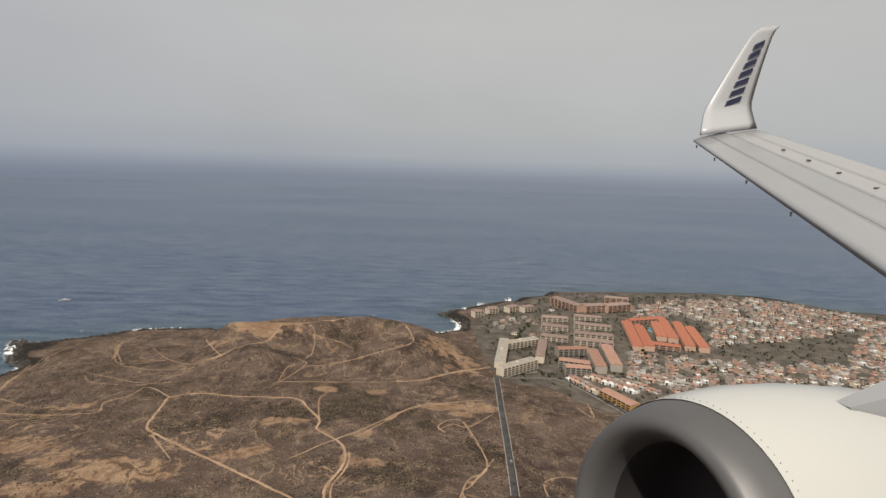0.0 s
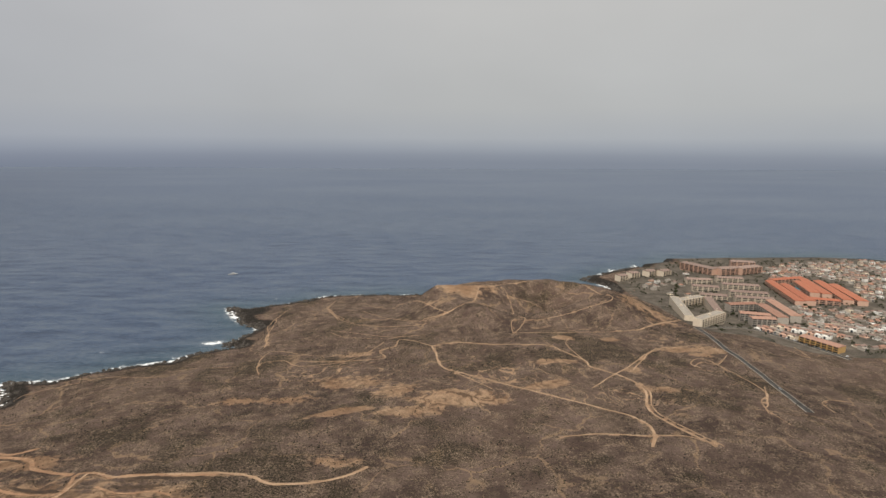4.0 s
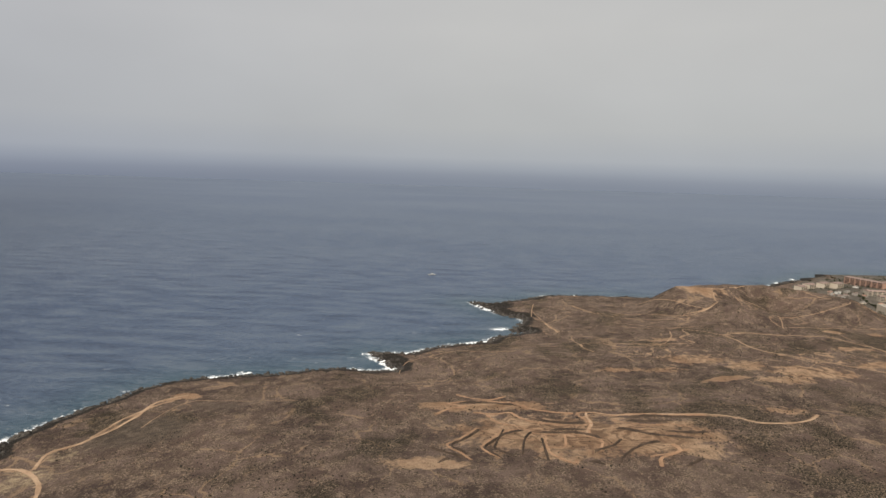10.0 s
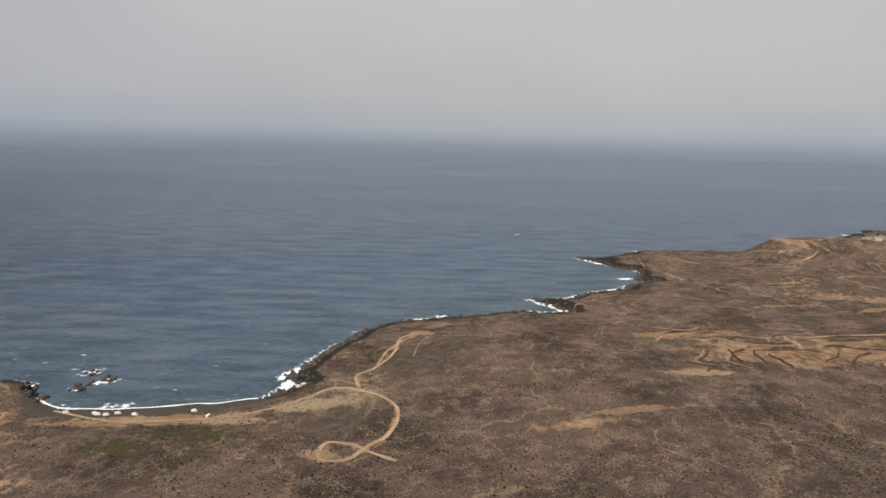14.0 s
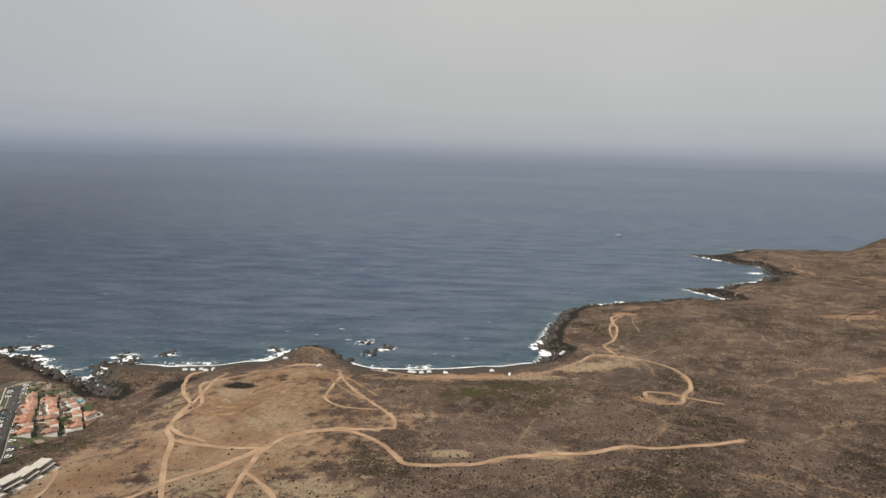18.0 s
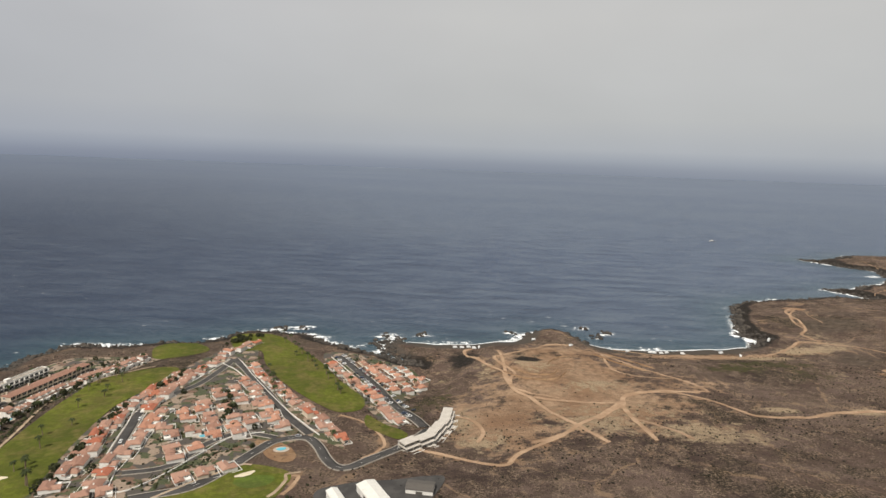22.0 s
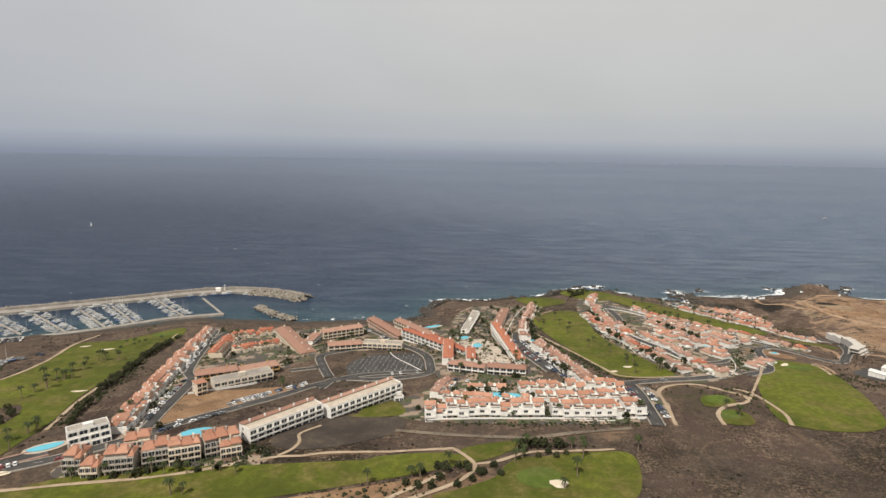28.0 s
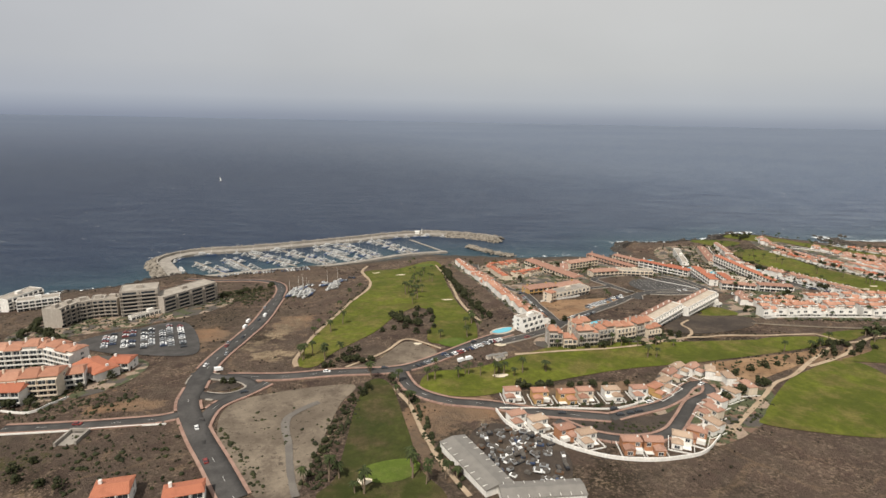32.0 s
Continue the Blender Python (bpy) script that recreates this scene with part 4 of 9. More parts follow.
def along(line, spacing):
    """Even places on a polyline with their headings in degrees."""
    p = np.asarray(line, float)
    seg = np.hypot(*np.diff(p, axis=0).T)
    total = seg.sum()
    n = max(1, int(round(total / spacing)))
    for k in range(n):
        s = (k + 0.5) / n * total
        i = int(np.clip(np.searchsorted(np.cumsum(seg), s), 0, len(seg) - 1))
        u = (s - seg[:i].sum()) / seg[i]
        q = p[i] + (p[i + 1] - p[i]) * u
        d = p[i + 1] - p[i]
        yield q[0], q[1], math.degrees(math.atan2(d[1], d[0])), total / n


_pick = random.Random(5)


def terrace(line, d=5.2, storeys=2, style="orange", spacing=4.0, jog=0.7, gap=0.0, flip=False, group="terraced houses", name="terraced_house", mixed=0.0, far=False):
    """A row of joined houses along a line of the plan, stepped to and fro."""
    for k, (x, y, a, w) in enumerate(along(line, spacing)):
        o = _pick.uniform(-jog, jog)
        r = radians(a)
        st = style if _pick.random() > mixed else _pick.choice(["orange", "brown", "pink"])
        house(x - math.sin(r) * o, y + math.cos(r) * o, a + (180 if flip else 0), round((w - gap) * 2) / 2, d, storeys if _pick.random() > 0.15 else max(1, storeys - 1), st, _pick.randrange(4), group, name, far)


def villas(line, spacing=6.5, style="orange", d=5.0, w=4.6, storeys=1, group="villas", mixed=0.25, jog=1.0, turn=0.0):
    for x, y, a, _ in along(line, spacing):
        o, r = _pick.uniform(-jog, jog), radians(a)
        st = _pick.choice(["pink", "brown", "pink", "orange", "white", "red"])
        garden_villa(x - math.sin(r) * o, y + math.cos(r) * o, a + turn + _pick.choice([0, 0, 180, 90]) + _pick.uniform(-5, 5), w + _pick.choice([-0.6, 0, 0.6]), d + _pick.choice([-0.5, 0.3]), st, _pick.randrange(4), _pick.random() < 0.2)


def village(ring, spacing=7.0, turn=0.0, style="orange", group="villas", keep=0.9, far=False):
    """Detached houses spread over a quarter on a loose grid."""
    p = np.asarray(ring, float)
    c, s = math.cos(radians(turn)), math.sin(radians(turn))
    mid = p.mean(0)
    for i in range(-32, 33):
        for j in range(-32, 33):
            u, v = i * spacing + _pick.uniform(-1, 1), j * spacing * 0.9 + _pick.uniform(-1, 1)
            x, y = mid[0] + u * c - v * s, mid[1] + u * s + v * c
            if inside([x], [y], p)[0] and _pick.random() < keep:
                st = _pick.choice(["pink", "brown", "pink", style, "white"])
                a, w = turn + _pick.choice([0, 0, 90, 180]), _pick.choice([4.0, 4.6, 5.0])
                if far:
                    far_house(x, y, a, w, 5.0, _pick.choice([1, 1, 2]), st)
                else:
                    garden_villa(x, y, a + _pick.uniform(-8, 8), w, 5.0, st, _pick.randrange(4), _pick.random() < 0.25)


BLOCK_ROOFS = {"faded": "tiles_faded", "orange": "tiles_orange", "red": "tiles_red", "brown": "tiles_brown"}


def block(a, b, depth, storeys, roof="orange", plaster="plaster_white", bay=2.4, label="", name="apartment_building", both=True, terrace_steps=0.0, base=None, back=False):
    """A long building on the line a to b: body, floor slabs with balcony parapets, windows bay by bay and a tiled or flat roof."""
    (ax, ay), (bx, by) = a, b
    length, turn = math.hypot(bx - ax, by - ay), math.degrees(math.atan2(by - ay, bx - ax))
    cx, cy = (ax + bx) / 2, (ay + by) / 2
    c, s = math.cos(radians(turn)), math.sin(radians(turn))
    corners = [(cx + u * c - v * s, cy + u * s + v * c) for u in (-length / 2, 0, length / 2) for v in (-depth / 2, depth / 2)]
    z = base if base is not None else float(np.mean([top(*q) for q in corners]))
    fl = 1.55
    h = fl * storeys
    words = {"plaster_white": "white", "plaster_cream": "cream", "plaster_grey": "grey", "plaster_ochre": "ochre", "plaster_pink": "pinkish", "plaster_taupe": "taupe", "plaster_terracotta": "terracotta"}[plaster]
    label = label or "%s %d-storey apartment building with balconies and %s" % (words, storeys, "a clay-tile roof" if roof in BLOCK_ROOFS or roof == "broken" else "a flat roof")
    ob = thing(name, label, "building", "", pose(cx, cy, z, 0, 0, turn))
    body = Shape()
    for k in range(storeys):
        back = terrace_steps * k
        body.box(-length / 2, length / 2, -depth / 2 + back, depth / 2, -2.5 if k == 0 else fl * k, fl * (k + 1), plaster)
    part("wall", body, ob)
    n = max(2, int(round(length / bay)))
    bw = length / n
    for k in range(storeys):
        back = terrace_steps * k
        f = -depth / 2 + back
        sh = Shape().box(-length / 2, length / 2, f - 0.7, f, fl * k - 0.1, fl * k, plaster)
        sh.box(-length / 2, length / 2, f - 0.75, f - 0.65, fl * k, fl * k + 0.45, plaster)
        for i in range(n + 1):
            px = -length / 2 + i * bw
            sh.box(px - 0.07, px + 0.07, f - 0.65, f, fl * k, fl * (k + 1) - 0.1, plaster)
        if k:
            part("balcony", sh, ob)
        if not both:
            band = Shape()
            for i in range(n):
                px = -length / 2 + (i + 0.5) * bw
                band.box(px - bw * 0.36, px + bw * 0.36, f - 0.03, f + 0.05, fl * k + 0.2, fl * k + 1.2, "window_dark")
            part("window_band", band, ob)["kind"] = "stuff"
        for i in range(n if both else 0):
            part("window", window_mesh(round(bw * 0.74, 1), 1.15), ob, at=pose(-length / 2 + (i + 0.5) * bw, f, fl * k + 0.12))
        for i in range(n if back else 0):
            part("window", window_mesh(round(bw * 0.74, 1), 1.15), ob, at=pose(-length / 2 + (i + 0.5) * bw, depth / 2, fl * k + 0.12, 0, 0, 180))
        if back and k:
            part("balcony", Shape().box(-length / 2, length / 2, depth / 2, depth / 2 + 0.7, fl * k - 0.1, fl * k, plaster).box(-length / 2, length / 2, depth / 2 + 0.62, depth / 2 + 0.7, fl * k, fl * k + 0.45, "plaster_white"), ob)
        for sx in (-1, 1) if both else ():
            part("window", window_mesh(0.9, 0.8), ob, at=pose(sx * length / 2, depth * 0.12, fl * k + 0.4, 0, 0, 90 * sx))
    f = -depth / 2 + terrace_steps * (storeys - 1)
    if roof == "broken":
        rr = random.Random(int(cx * 7 + cy))
        for i in range(0, n, 2):
            x0, x1 = -length / 2 + i * bw, -length / 2 + min(i + 2, n) * bw
            up, out = rr.choice([0.0, 0.35, 0.8]), rr.uniform(-0.7, 0.5)
            part("roof_storey", Shape().box(x0 + 0.05, x1 - 0.05, f + 0.6 - out, depth / 2 - 0.05, h - 0.1, h + up + 0.1, plaster), ob)
            part("roof", Shape().gable(x0 - 0.12, x1 + 0.12, f - out, depth / 2 + 0.2, h + up + 0.2, 0.95, "tiles_orange", "x", 0.14, 0.9), ob)
            part("chimney", Shape().box(x0 - 0.25, x0 + 0.25, 0.2, 0.8, h, h + 1.7 + up, plaster), ob)
    elif roof in BLOCK_ROOFS:
        part("roof", Shape().gable(-length / 2 - 0.2, length / 2 + 0.2, f - 0.5, depth / 2 + 0.2, h + 0.12, min(1.1, depth * 0.13), BLOCK_ROOFS[roof], "x", 0.14, 0.6), ob)
        for i in range(0, n if both else 1, 4):
            px = -length / 2 + (i + 0.5) * bw
            part("chimney", Shape().box(px - 0.3, px + 0.3, depth * 0.05, depth * 0.05 + 0.6, h, h + 1.5, plaster), ob)
    else:
        sh = Shape()
        for y0, y1 in ((f, f + 0.16), (depth / 2 - 0.16, depth / 2)):
            sh.box(-length / 2, length / 2, y0, y1, h, h + 0.4, plaster)
        for x0 in (-length / 2, length / 2 - 0.16):
            sh.box(x0, x0 + 0.16, f + 0.16, depth / 2 - 0.16, h, h + 0.4, plaster)
        part("parapet", sh, ob)
        if roof == "strip":
            part("roof", Shape().gable(-length / 2 - 0.1, length / 2 + 0.1, depth * 0.16, depth / 2 + 0.15, h + 0.42, 0.4, "tiles_brown", "x", 0.1), ob, "terracotta tile strip")
            for i in range(1, n, 2):
                part("chimney", Shape().box(-length / 2 + i * bw - 0.2, -length / 2 + i * bw + 0.2, depth * 0.2, depth * 0.2 + 0.4, h, h + 1.35, plaster), ob)
        part("roof_deck", Shape().box(-length / 2 + 0.16, length / 2 - 0.16, f + 0.16, depth / 2 - 0.16, h + 0.02, h + 0.08, "kerb" if roof == "flat" else "paving" if roof == "strip" else roof), ob)
        if roof != "strip":
            part("stair_head", Shape().box(-1.2, 1.2, -0.8, 0.8, h + 0.08, h + 1.3, plaster), ob)
    return ob


# ---- dirt tracks and roads ----
track(1.49, [(-45, 186), (-40, 196), (-39, 207), (-44, 216), (-58, 227), (-78, 242), (-105.5, 262), (-126, 278), (-132.5, 289), (-135, 311), (-136.5, 326.5), (-123.5, 330), (-94, 323), (-64.5, 320), (-54, 307), (-45, 290.5), (-44.5, 279.5), (-32, 266), (-27.5, 254), (-27.2, 240), (-32, 225.5), (-31, 213.5), (-23.5, 197), (-18, 184)])
track(1.1, [(-82, 198), (-62, 198.5), (-48, 196), (-40, 195.5), (-28, 195), (-20, 189.5)])
track(0.8, [(-25.5, 254), (-25, 240), (-29.5, 226), (-28.5, 214), (-21, 198), (-15, 184)])
track(0.7, [(17.3, 280.6), (25.3, 288), (34, 285), (49, 303)])
track(0.7, [(42, 251), (29, 226), (24.5, 220), (27.4, 205)])
track(0.99, [(-136.5, 326.5), (-156, 345), (-160.5, 344), (-162, 329), (-171.5, 322.5), (-167.5, 307), (-188, 306), (-223, 314)])
track(0.74, [(-247.5, 310), (-250, 330), (-244, 342.5), (-214.5, 323)])
track(0.68, [(-255.5, 354), (-260.5, 384.5), (-268, 410), (-265, 435), (-259.5, 458.5)])
track(0.68, [(-224.5, 450), (-218, 430.5), (-211.5, 409)])
track(0.87, [(-515, 158.5), (-511.5, 175.5), (-505, 190), (-493, 204.5)])
track(0.62, [(-495.5, 167.5), (-487, 198.5), (-452, 199.5)])
track(0.74, [(23, 215.5), (28, 230), (36.5, 238.5), (38, 246.5)])
track(0.74, [(61, 222), (62.5, 234), (73.5, 241.5), (84, 241.5)])
track(0.74, [(104, 327.5), (110, 313.5), (113, 335)])
track(0.62, [(-255.5, 361), (-261, 380), (-250.5, 395.5), (-247, 412)])
track(0.62, [(-212.5, 377.5), (-198.5, 362), (-161.5, 353.5)])
track(0.99, [(-21.5, 275), (-8, 294.5), (5.5, 311), (23.5, 316), (42.5, 309)])
track(0.74, [(-44.5, 287), (-49.5, 320), (-43.5, 335)])
track(0.99, [(8, 351), (31, 371), (58, 394)])
track(0.74, [(-106, 250.5), (-124.5, 274.5)])
track(1.12, [(-342.5, 192), (-330, 194), (-314.5, 197.5)])
track(1.49, [(-285.5, 150.5), (-279, 164), (-278.5, 175), (-276, 179.5), (-261.5, 173), (-236.5, 172), (-212, 168.5), (-198.5, 162.5), (-175.5, 165.5), (-164.5, 173.5)])
track(0.87, [(-242.5, 295), (-248, 314), (-234, 319), (-219.5, 304), (-192.5, 305.5), (-178.5, 322), (-170.5, 344)])
track(0.74, [(-377, 253.5), (-376, 277.5), (-358.5, 289.5), (-336.5, 304.5), (-306, 300)])
track(1.49, [(-512, 16.5), (-529, 12), (-548, 10), (-557.5, 11), (-572.5, 6.5), (-585, 6), (-602.5, 4), (-612.5, 0), (-621, -0.5), (-634.5, -1), (-638.5, 4.5), (-643.5, 13), (-654, 23), (-664.5, 25.5), (-673.5, 24.5), (-681, 20.5), (-684.5, 10), (-692, 2.5), (-700, -5.5)])
track(1.12, [(-640.5, 27), (-641, 38), (-648.5, 52), (-660, 70.5), (-668, 86.5), (-674, 106.5)])
track(1.12, [(-640.5, 28), (-657, 26), (-668.5, 26)])
track(0.99, [(-670, 95.5), (-673, 69.5), (-672, 61), (-663, 52.5), (-647.5, 48.5)])
track(0.87, [(-719.5, 21.5), (-704, 15.5), (-687, 11)])
track(1.24, [(-728.5, 34.5), (-727, 47.5), (-724, 56), (-732, 76.5), (-726, 82.5), (-708.5, 97), (-698, 110), (-684.5, 109.5)])
track(1.24, [(-500, 53), (-512.5, 63.5), (-517.5, 67.5), (-528, 70.5), (-528.5, 57), (-518.5, 54.5), (-512, 65.5), (-504.5, 75), (-501, 92), (-505, 109), (-519, 125.5), (-533.5, 130.5), (-546.5, 120), (-561.5, 109), (-578.5, 103), (-603, 100), (-621.5, 98), (-645, 106.5), (-657.5, 112)])
track(1.12, [(-521.5, 130), (-524.5, 144.5), (-514.5, 156.5), (-506.5, 176.5), (-503.5, 198), (-491, 209.5)])
track(1.36, [(-702, -29.5), (-716, 4), (-721.5, 21.5), (-727.5, 31.5), (-729.5, 50.5), (-729.5, 57.5), (-738.5, 72), (-747, 97), (-742.5, 104.5)])
track(0.99, [(-720.5, 21), (-702.5, 14), (-685.5, 11)])
track(1.49, [(-728.5, -27.5), (-715.5, -19.5), (-702.5, -6.5), (-685.5, 11), (-679.5, 22.5), (-667, 27), (-658.5, 27), (-645.5, 25.5)])
track(1.36, [(-685, -28.5), (-685.5, -16), (-686, -5), (-685.5, 9)])
track(1.12, [(-671.5, -27.5), (-674, -20.5), (-685.5, -7)])
track(1.12, [(-747.5, -25.5), (-745, -15.5), (-748.5, -2.5), (-755.5, 8)])
track(1.12, [(-709, 20), (-720.5, 27), (-728, 37.5), (-728, 70.5), (-728, 98.5)])
track(1.24, [(-772.5, -30), (-757, -36.5), (-741, -44.5), (-734.5, -36.5), (-715.5, -20.5)])
track(0.87, [(-800.5, -4), (-789, -10.5), (-781, -26), (-782, -33.5), (-787, -41)])
track(0.87, [(-807, -55.5), (-804, -55.5), (-804.5, -62.5), (-806, -67)])
track(0.99, [(-890.5, -118), (-888, -104), (-886, -91.5), (-879.5, -85.5), (-869, -85.5), (-862, -91), (-857.5, -95.5), (-859.5, -100.5), (-867.5, -103.5), (-873.5, -109.5), (-875, -117.5)], "path", "pale beige golf path between the lawns")
track(0.99, [(-854, -117.5), (-851.5, -109), (-852.5, -97), (-855.5, -90.5), (-858.5, -89)], "path", "pale beige golf path between the lawns")
track(0.99, [(-1140, -169.5), (-1142, -162), (-1141.5, -136), (-1137.5, -101.5), (-1132.5, -58), (-1143, -16), (-1142.5, 3.5)], "path", "pale beige golf path between the lawns")
track(0.87, [(-1108.5, -183.5), (-1103.5, -193.5), (-1099.5, -207), (-1094, -221), (-1089, -230.5)], "path", "pale beige golf path between the lawns")
track(0.74, [(-1125, -169.5), (-1114.5, -157.5), (-1108, -146), (-1096, -154)], "path", "pale beige golf path between the lawns")
track(0.87, [(-1101.5, 2.5), (-1095, -36), (-1088.5, -94.5), (-1081.5, -125.5)], "path", "pale beige golf path between the lawns")
track(0.9, [(-977, -136), (-994, -137), (-1002, -139), (-1008, -139.5), (-1015.5, -142.5), (-1023, -145.5), (-1030.5, -148.5), (-1041, -151.5), (-1049, -153), (-1072, -158)], "path", "pale beige golf path between the lawns")
track(0.9, [(-977, -136), (-962.5, -134), (-959.5, -134.5), (-954.5, -142), (-957, -148), (-961.5, -152.5), (-969.5, -157.5), (-980, -163)], "path", "pale beige golf path between the lawns")
track(0.8, [(-954.5, -142), (-948.5, -140.5), (-942.5, -137), (-937, -135), (-928.5, -134.5), (-914, -133)], "path", "pale beige golf path between the lawns")
track(0.8, [(-1008.5, -139), (-1005.5, -135.5), (-1004.5, -131), (-1005.5, -126), (-1000.5, -120)], "path", "pale beige golf path between the lawns")
track(1.3, [(-977.5, -123.5), (-969, -124.5), (-960, -125.5), (-948, -126.5), (-935.5, -126.5), (-923.5, -123.5), (-905, -120)], "pale_soil", "worn grey-brown track below the townhouses")
track(1.3, [(-1124, -231.5), (-1127.5, -223), (-1130, -214.5), (-1133.5, -205), (-1134, -199.5), (-1130.5, -194.5), (-1128, -192)], "grey_path", "worn grey asphalt path across the pale plot")
track(0.75, [(-897.5, 48), (-910.5, 32), (-917, 8), (-915.5, -6), (-908.5, -28), (-900.5, -55), (-897, -67.5), (-894, -74), (-885.5, -76.5), (-870.5, -76)], "path", "pale beige golf path between the lawns")
track(0.75, [(-857, -98), (-849, -86.5), (-841, -75), (-833.5, -63.5), (-824, -51), (-820, -50)], "path", "pale beige golf path between the lawns")
track(0.75, [(-804, -53), (-808, -55), (-807, -58), (-808, -65), (-809.5, -69)], "path", "pale beige golf path between the lawns")
track(0.9, [(-1024, -204), (-1017, -196.5), (-1007.5, -186.5), (-998, -176), (-988.5, -169.5), (-975.5, -157.5), (-961.5, -145.5)], "path", "pale beige golf path between the lawns")
track(1.2, [(-143.5, 384), (-122, 382), (-108, 398), (-99, 425), (-95, 438.5), (-84, 443), (-71.5, 458)])
track(0.7, [(-71.5, 458), (-60, 462), (-38, 467), (-12, 463), (1, 440), (4, 410), (2, 389), (-23, 377.5), (-52, 371), (-76, 372), (-80, 347.5)])
track(0.8, [(-71.5, 458), (-80, 449), (-72, 440), (-70, 420), (-72, 400), (-79, 386), (-67, 376), (-80, 346)])
track(0.7, [(-197, 443), (-176, 415), (-157, 391.5), (-142, 381), (-124.5, 380.5)])
track(0.7, [(-160, 455), (-146, 415), (-136, 398), (-124.5, 381)])
track(0.7, [(-230, 465), (-222, 439), (-202, 405)])
track(0.6, [(-265, 426.5), (-262.5, 399.5), (-260, 375), (-253, 357.5)])
track(0.7, [(-75.5, 436), (-57, 439.5), (-41.5, 439)])
track(0.7, [(-226, 485.5), (-227.5, 455), (-219, 430), (-196.5, 395.5), (-150, 378), (-140.5, 375.5)])
track(0.8, [(-213, 382), (-190.5, 370.5), (-164, 357), (-142, 352)])
track(1.0, [(-52.5, 249.5), (-26, 276.5), (0, 305.5), (22.5, 316), (46, 324)])
track(1.0, [(59.5, 393), (35, 375.5), (12, 354.5), (-20.5, 349), (-80, 347.5)])
track(0.8, [(20.5, 278), (17.5, 285.5), (24.5, 293), (31.5, 290), (37.5, 257), (37.5, 241.5), (28.5, 226.5)])
track(0.8, [(-137, 238.5), (-134, 246.5), (-123, 247), (-114, 239), (-118.5, 231), (-129.5, 232), (-137, 238.5)])
road(3.2, [(61, 371), (54, 298.5), (49, 243.5), (46.5, 220)])
road(3, [(61, 371), (95, 381), (109.5, 374.5), (125.5, 340.5), (136, 311.5)])
road(3.4, [(-845.5, -74), (-833, -66.5), (-826.5, -54), (-822, -41), (-817.5, -31.5), (-808.5, -27.5), (-803, -33), (-798, -43), (-794, -48), (-789.5, -48), (-783.5, -40.5), (-773, -27.5), (-765, -11.5)])
road(3.2, [(-855.5, -72.5), (-862.5, -51), (-869, -29), (-874.5, -8.5), (-871.5, 5.5), (-866, 20), (-864, 40.5), (-864, 59.5)])
road(3.2, [(-864, 59.5), (-850.5, 39), (-831.5, 10.5), (-819, -10), (-807.5, -24.5)])
road(4.4, [(-815, 77), (-799, 49), (-782.5, 18.5), (-769.5, -5), (-767, -10)])
road(2.4, [(-854.5, -60.5), (-843.5, -54), (-838.5, -36.5), (-830.5, -27), (-818, -29)])
road(3.4, [(-896, -82.5), (-881.5, -80), (-867, -79), (-856, -76.5)])
road(3.2, [(-919.5, -66), (-928, -32.5), (-935, -8.5), (-934.5, 9), (-924.5, 36.5)])
road(3, [(-914, -73.5), (-922, -46), (-927, -18), (-925.5, -0.5)])
road(3.6, [(-1008.5, -85.5), (-1005, -75), (-998, -74.5), (-988.5, -74.5), (-970, -67), (-968.5, -54), (-971, -37.5), (-979, -24), (-986, -21.5), (-1005.5, -29), (-1017, -40), (-1013.5, -56), (-1007.5, -72)])
road(3, [(-1025, -63.5), (-1012.5, -58)])
road(4, [(-896, -118), (-895, -107.5), (-894, -95), (-894, -82.5)])
road(2.6, [(-979, -24), (-995, 3.5), (-1011, 30.5)])
road(3.6, [(-1077.5, -148.5), (-1066, -141.5), (-1054.5, -132), (-1050, -125.5), (-1034.5, -107.5), (-1020, -92), (-1010.5, -81), (-995, -69.5), (-972, -63)])
road(3.2, [(-1052, -127.5), (-1055.5, -102.5), (-1058.5, -78.5), (-1066, -63.5), (-1076.5, -18), (-1077.5, 7)])
road(5.4, [(-1136, -232.5), (-1145, -220), (-1153.5, -208.5), (-1162, -195), (-1164.5, -185.5), (-1167.5, -166.5), (-1167.5, -144), (-1167.5, -119.5), (-1171.5, -83.5)], walks=True)
road(4.2, [(-1171.5, -83.5), (-1176.5, -59.5), (-1186.5, -44), (-1203, -39), (-1234, -38)], walks=True)
road(3.4, [(-1202, -207.5), (-1189.5, -206), (-1177, -204), (-1165.5, -201.5), (-1160.5, -197.5)], walks=True)
road(4, [(-1159, -177), (-1142.5, -176.5), (-1126.5, -173), (-1109.5, -170.5), (-1099.5, -164), (-1082.5, -147), (-1072, -138.5)], walks=True)
road(3.6, [(-1108.5, -171.5), (-1103.5, -183.5), (-1094, -190), (-1082, -192), (-1070.5, -195.5), (-1052, -198)], walks=True)
road(3.4, [(-1169.5, -173.5), (-1162, -177), (-1153, -179), (-1149, -183), (-1150.5, -187), (-1155, -189.5), (-1162.5, -188), (-1166.5, -182), (-1167.5, -176)], dashes=False)
road(3.4, [(-1151.5, -213.5), (-1154.5, -203.5), (-1154.5, -194.5), (-1149, -186.5), (-1145.5, -180.5)], walks=True)
road(3.0, [(-1052, -198), (-1046, -195), (-1036.5, -190.5), (-1029, -184.5), (-1024, -178.5), (-1020, -176.5), (-1018.5, -179.5), (-1021, -184), (-1027, -188.5), (-1033, -197), (-1038.5, -204), (-1045, -207.5), (-1052.5, -208), (-1059.5, -205.5), (-1066, -200)], walks=True, dashes=False)
finish_roads()
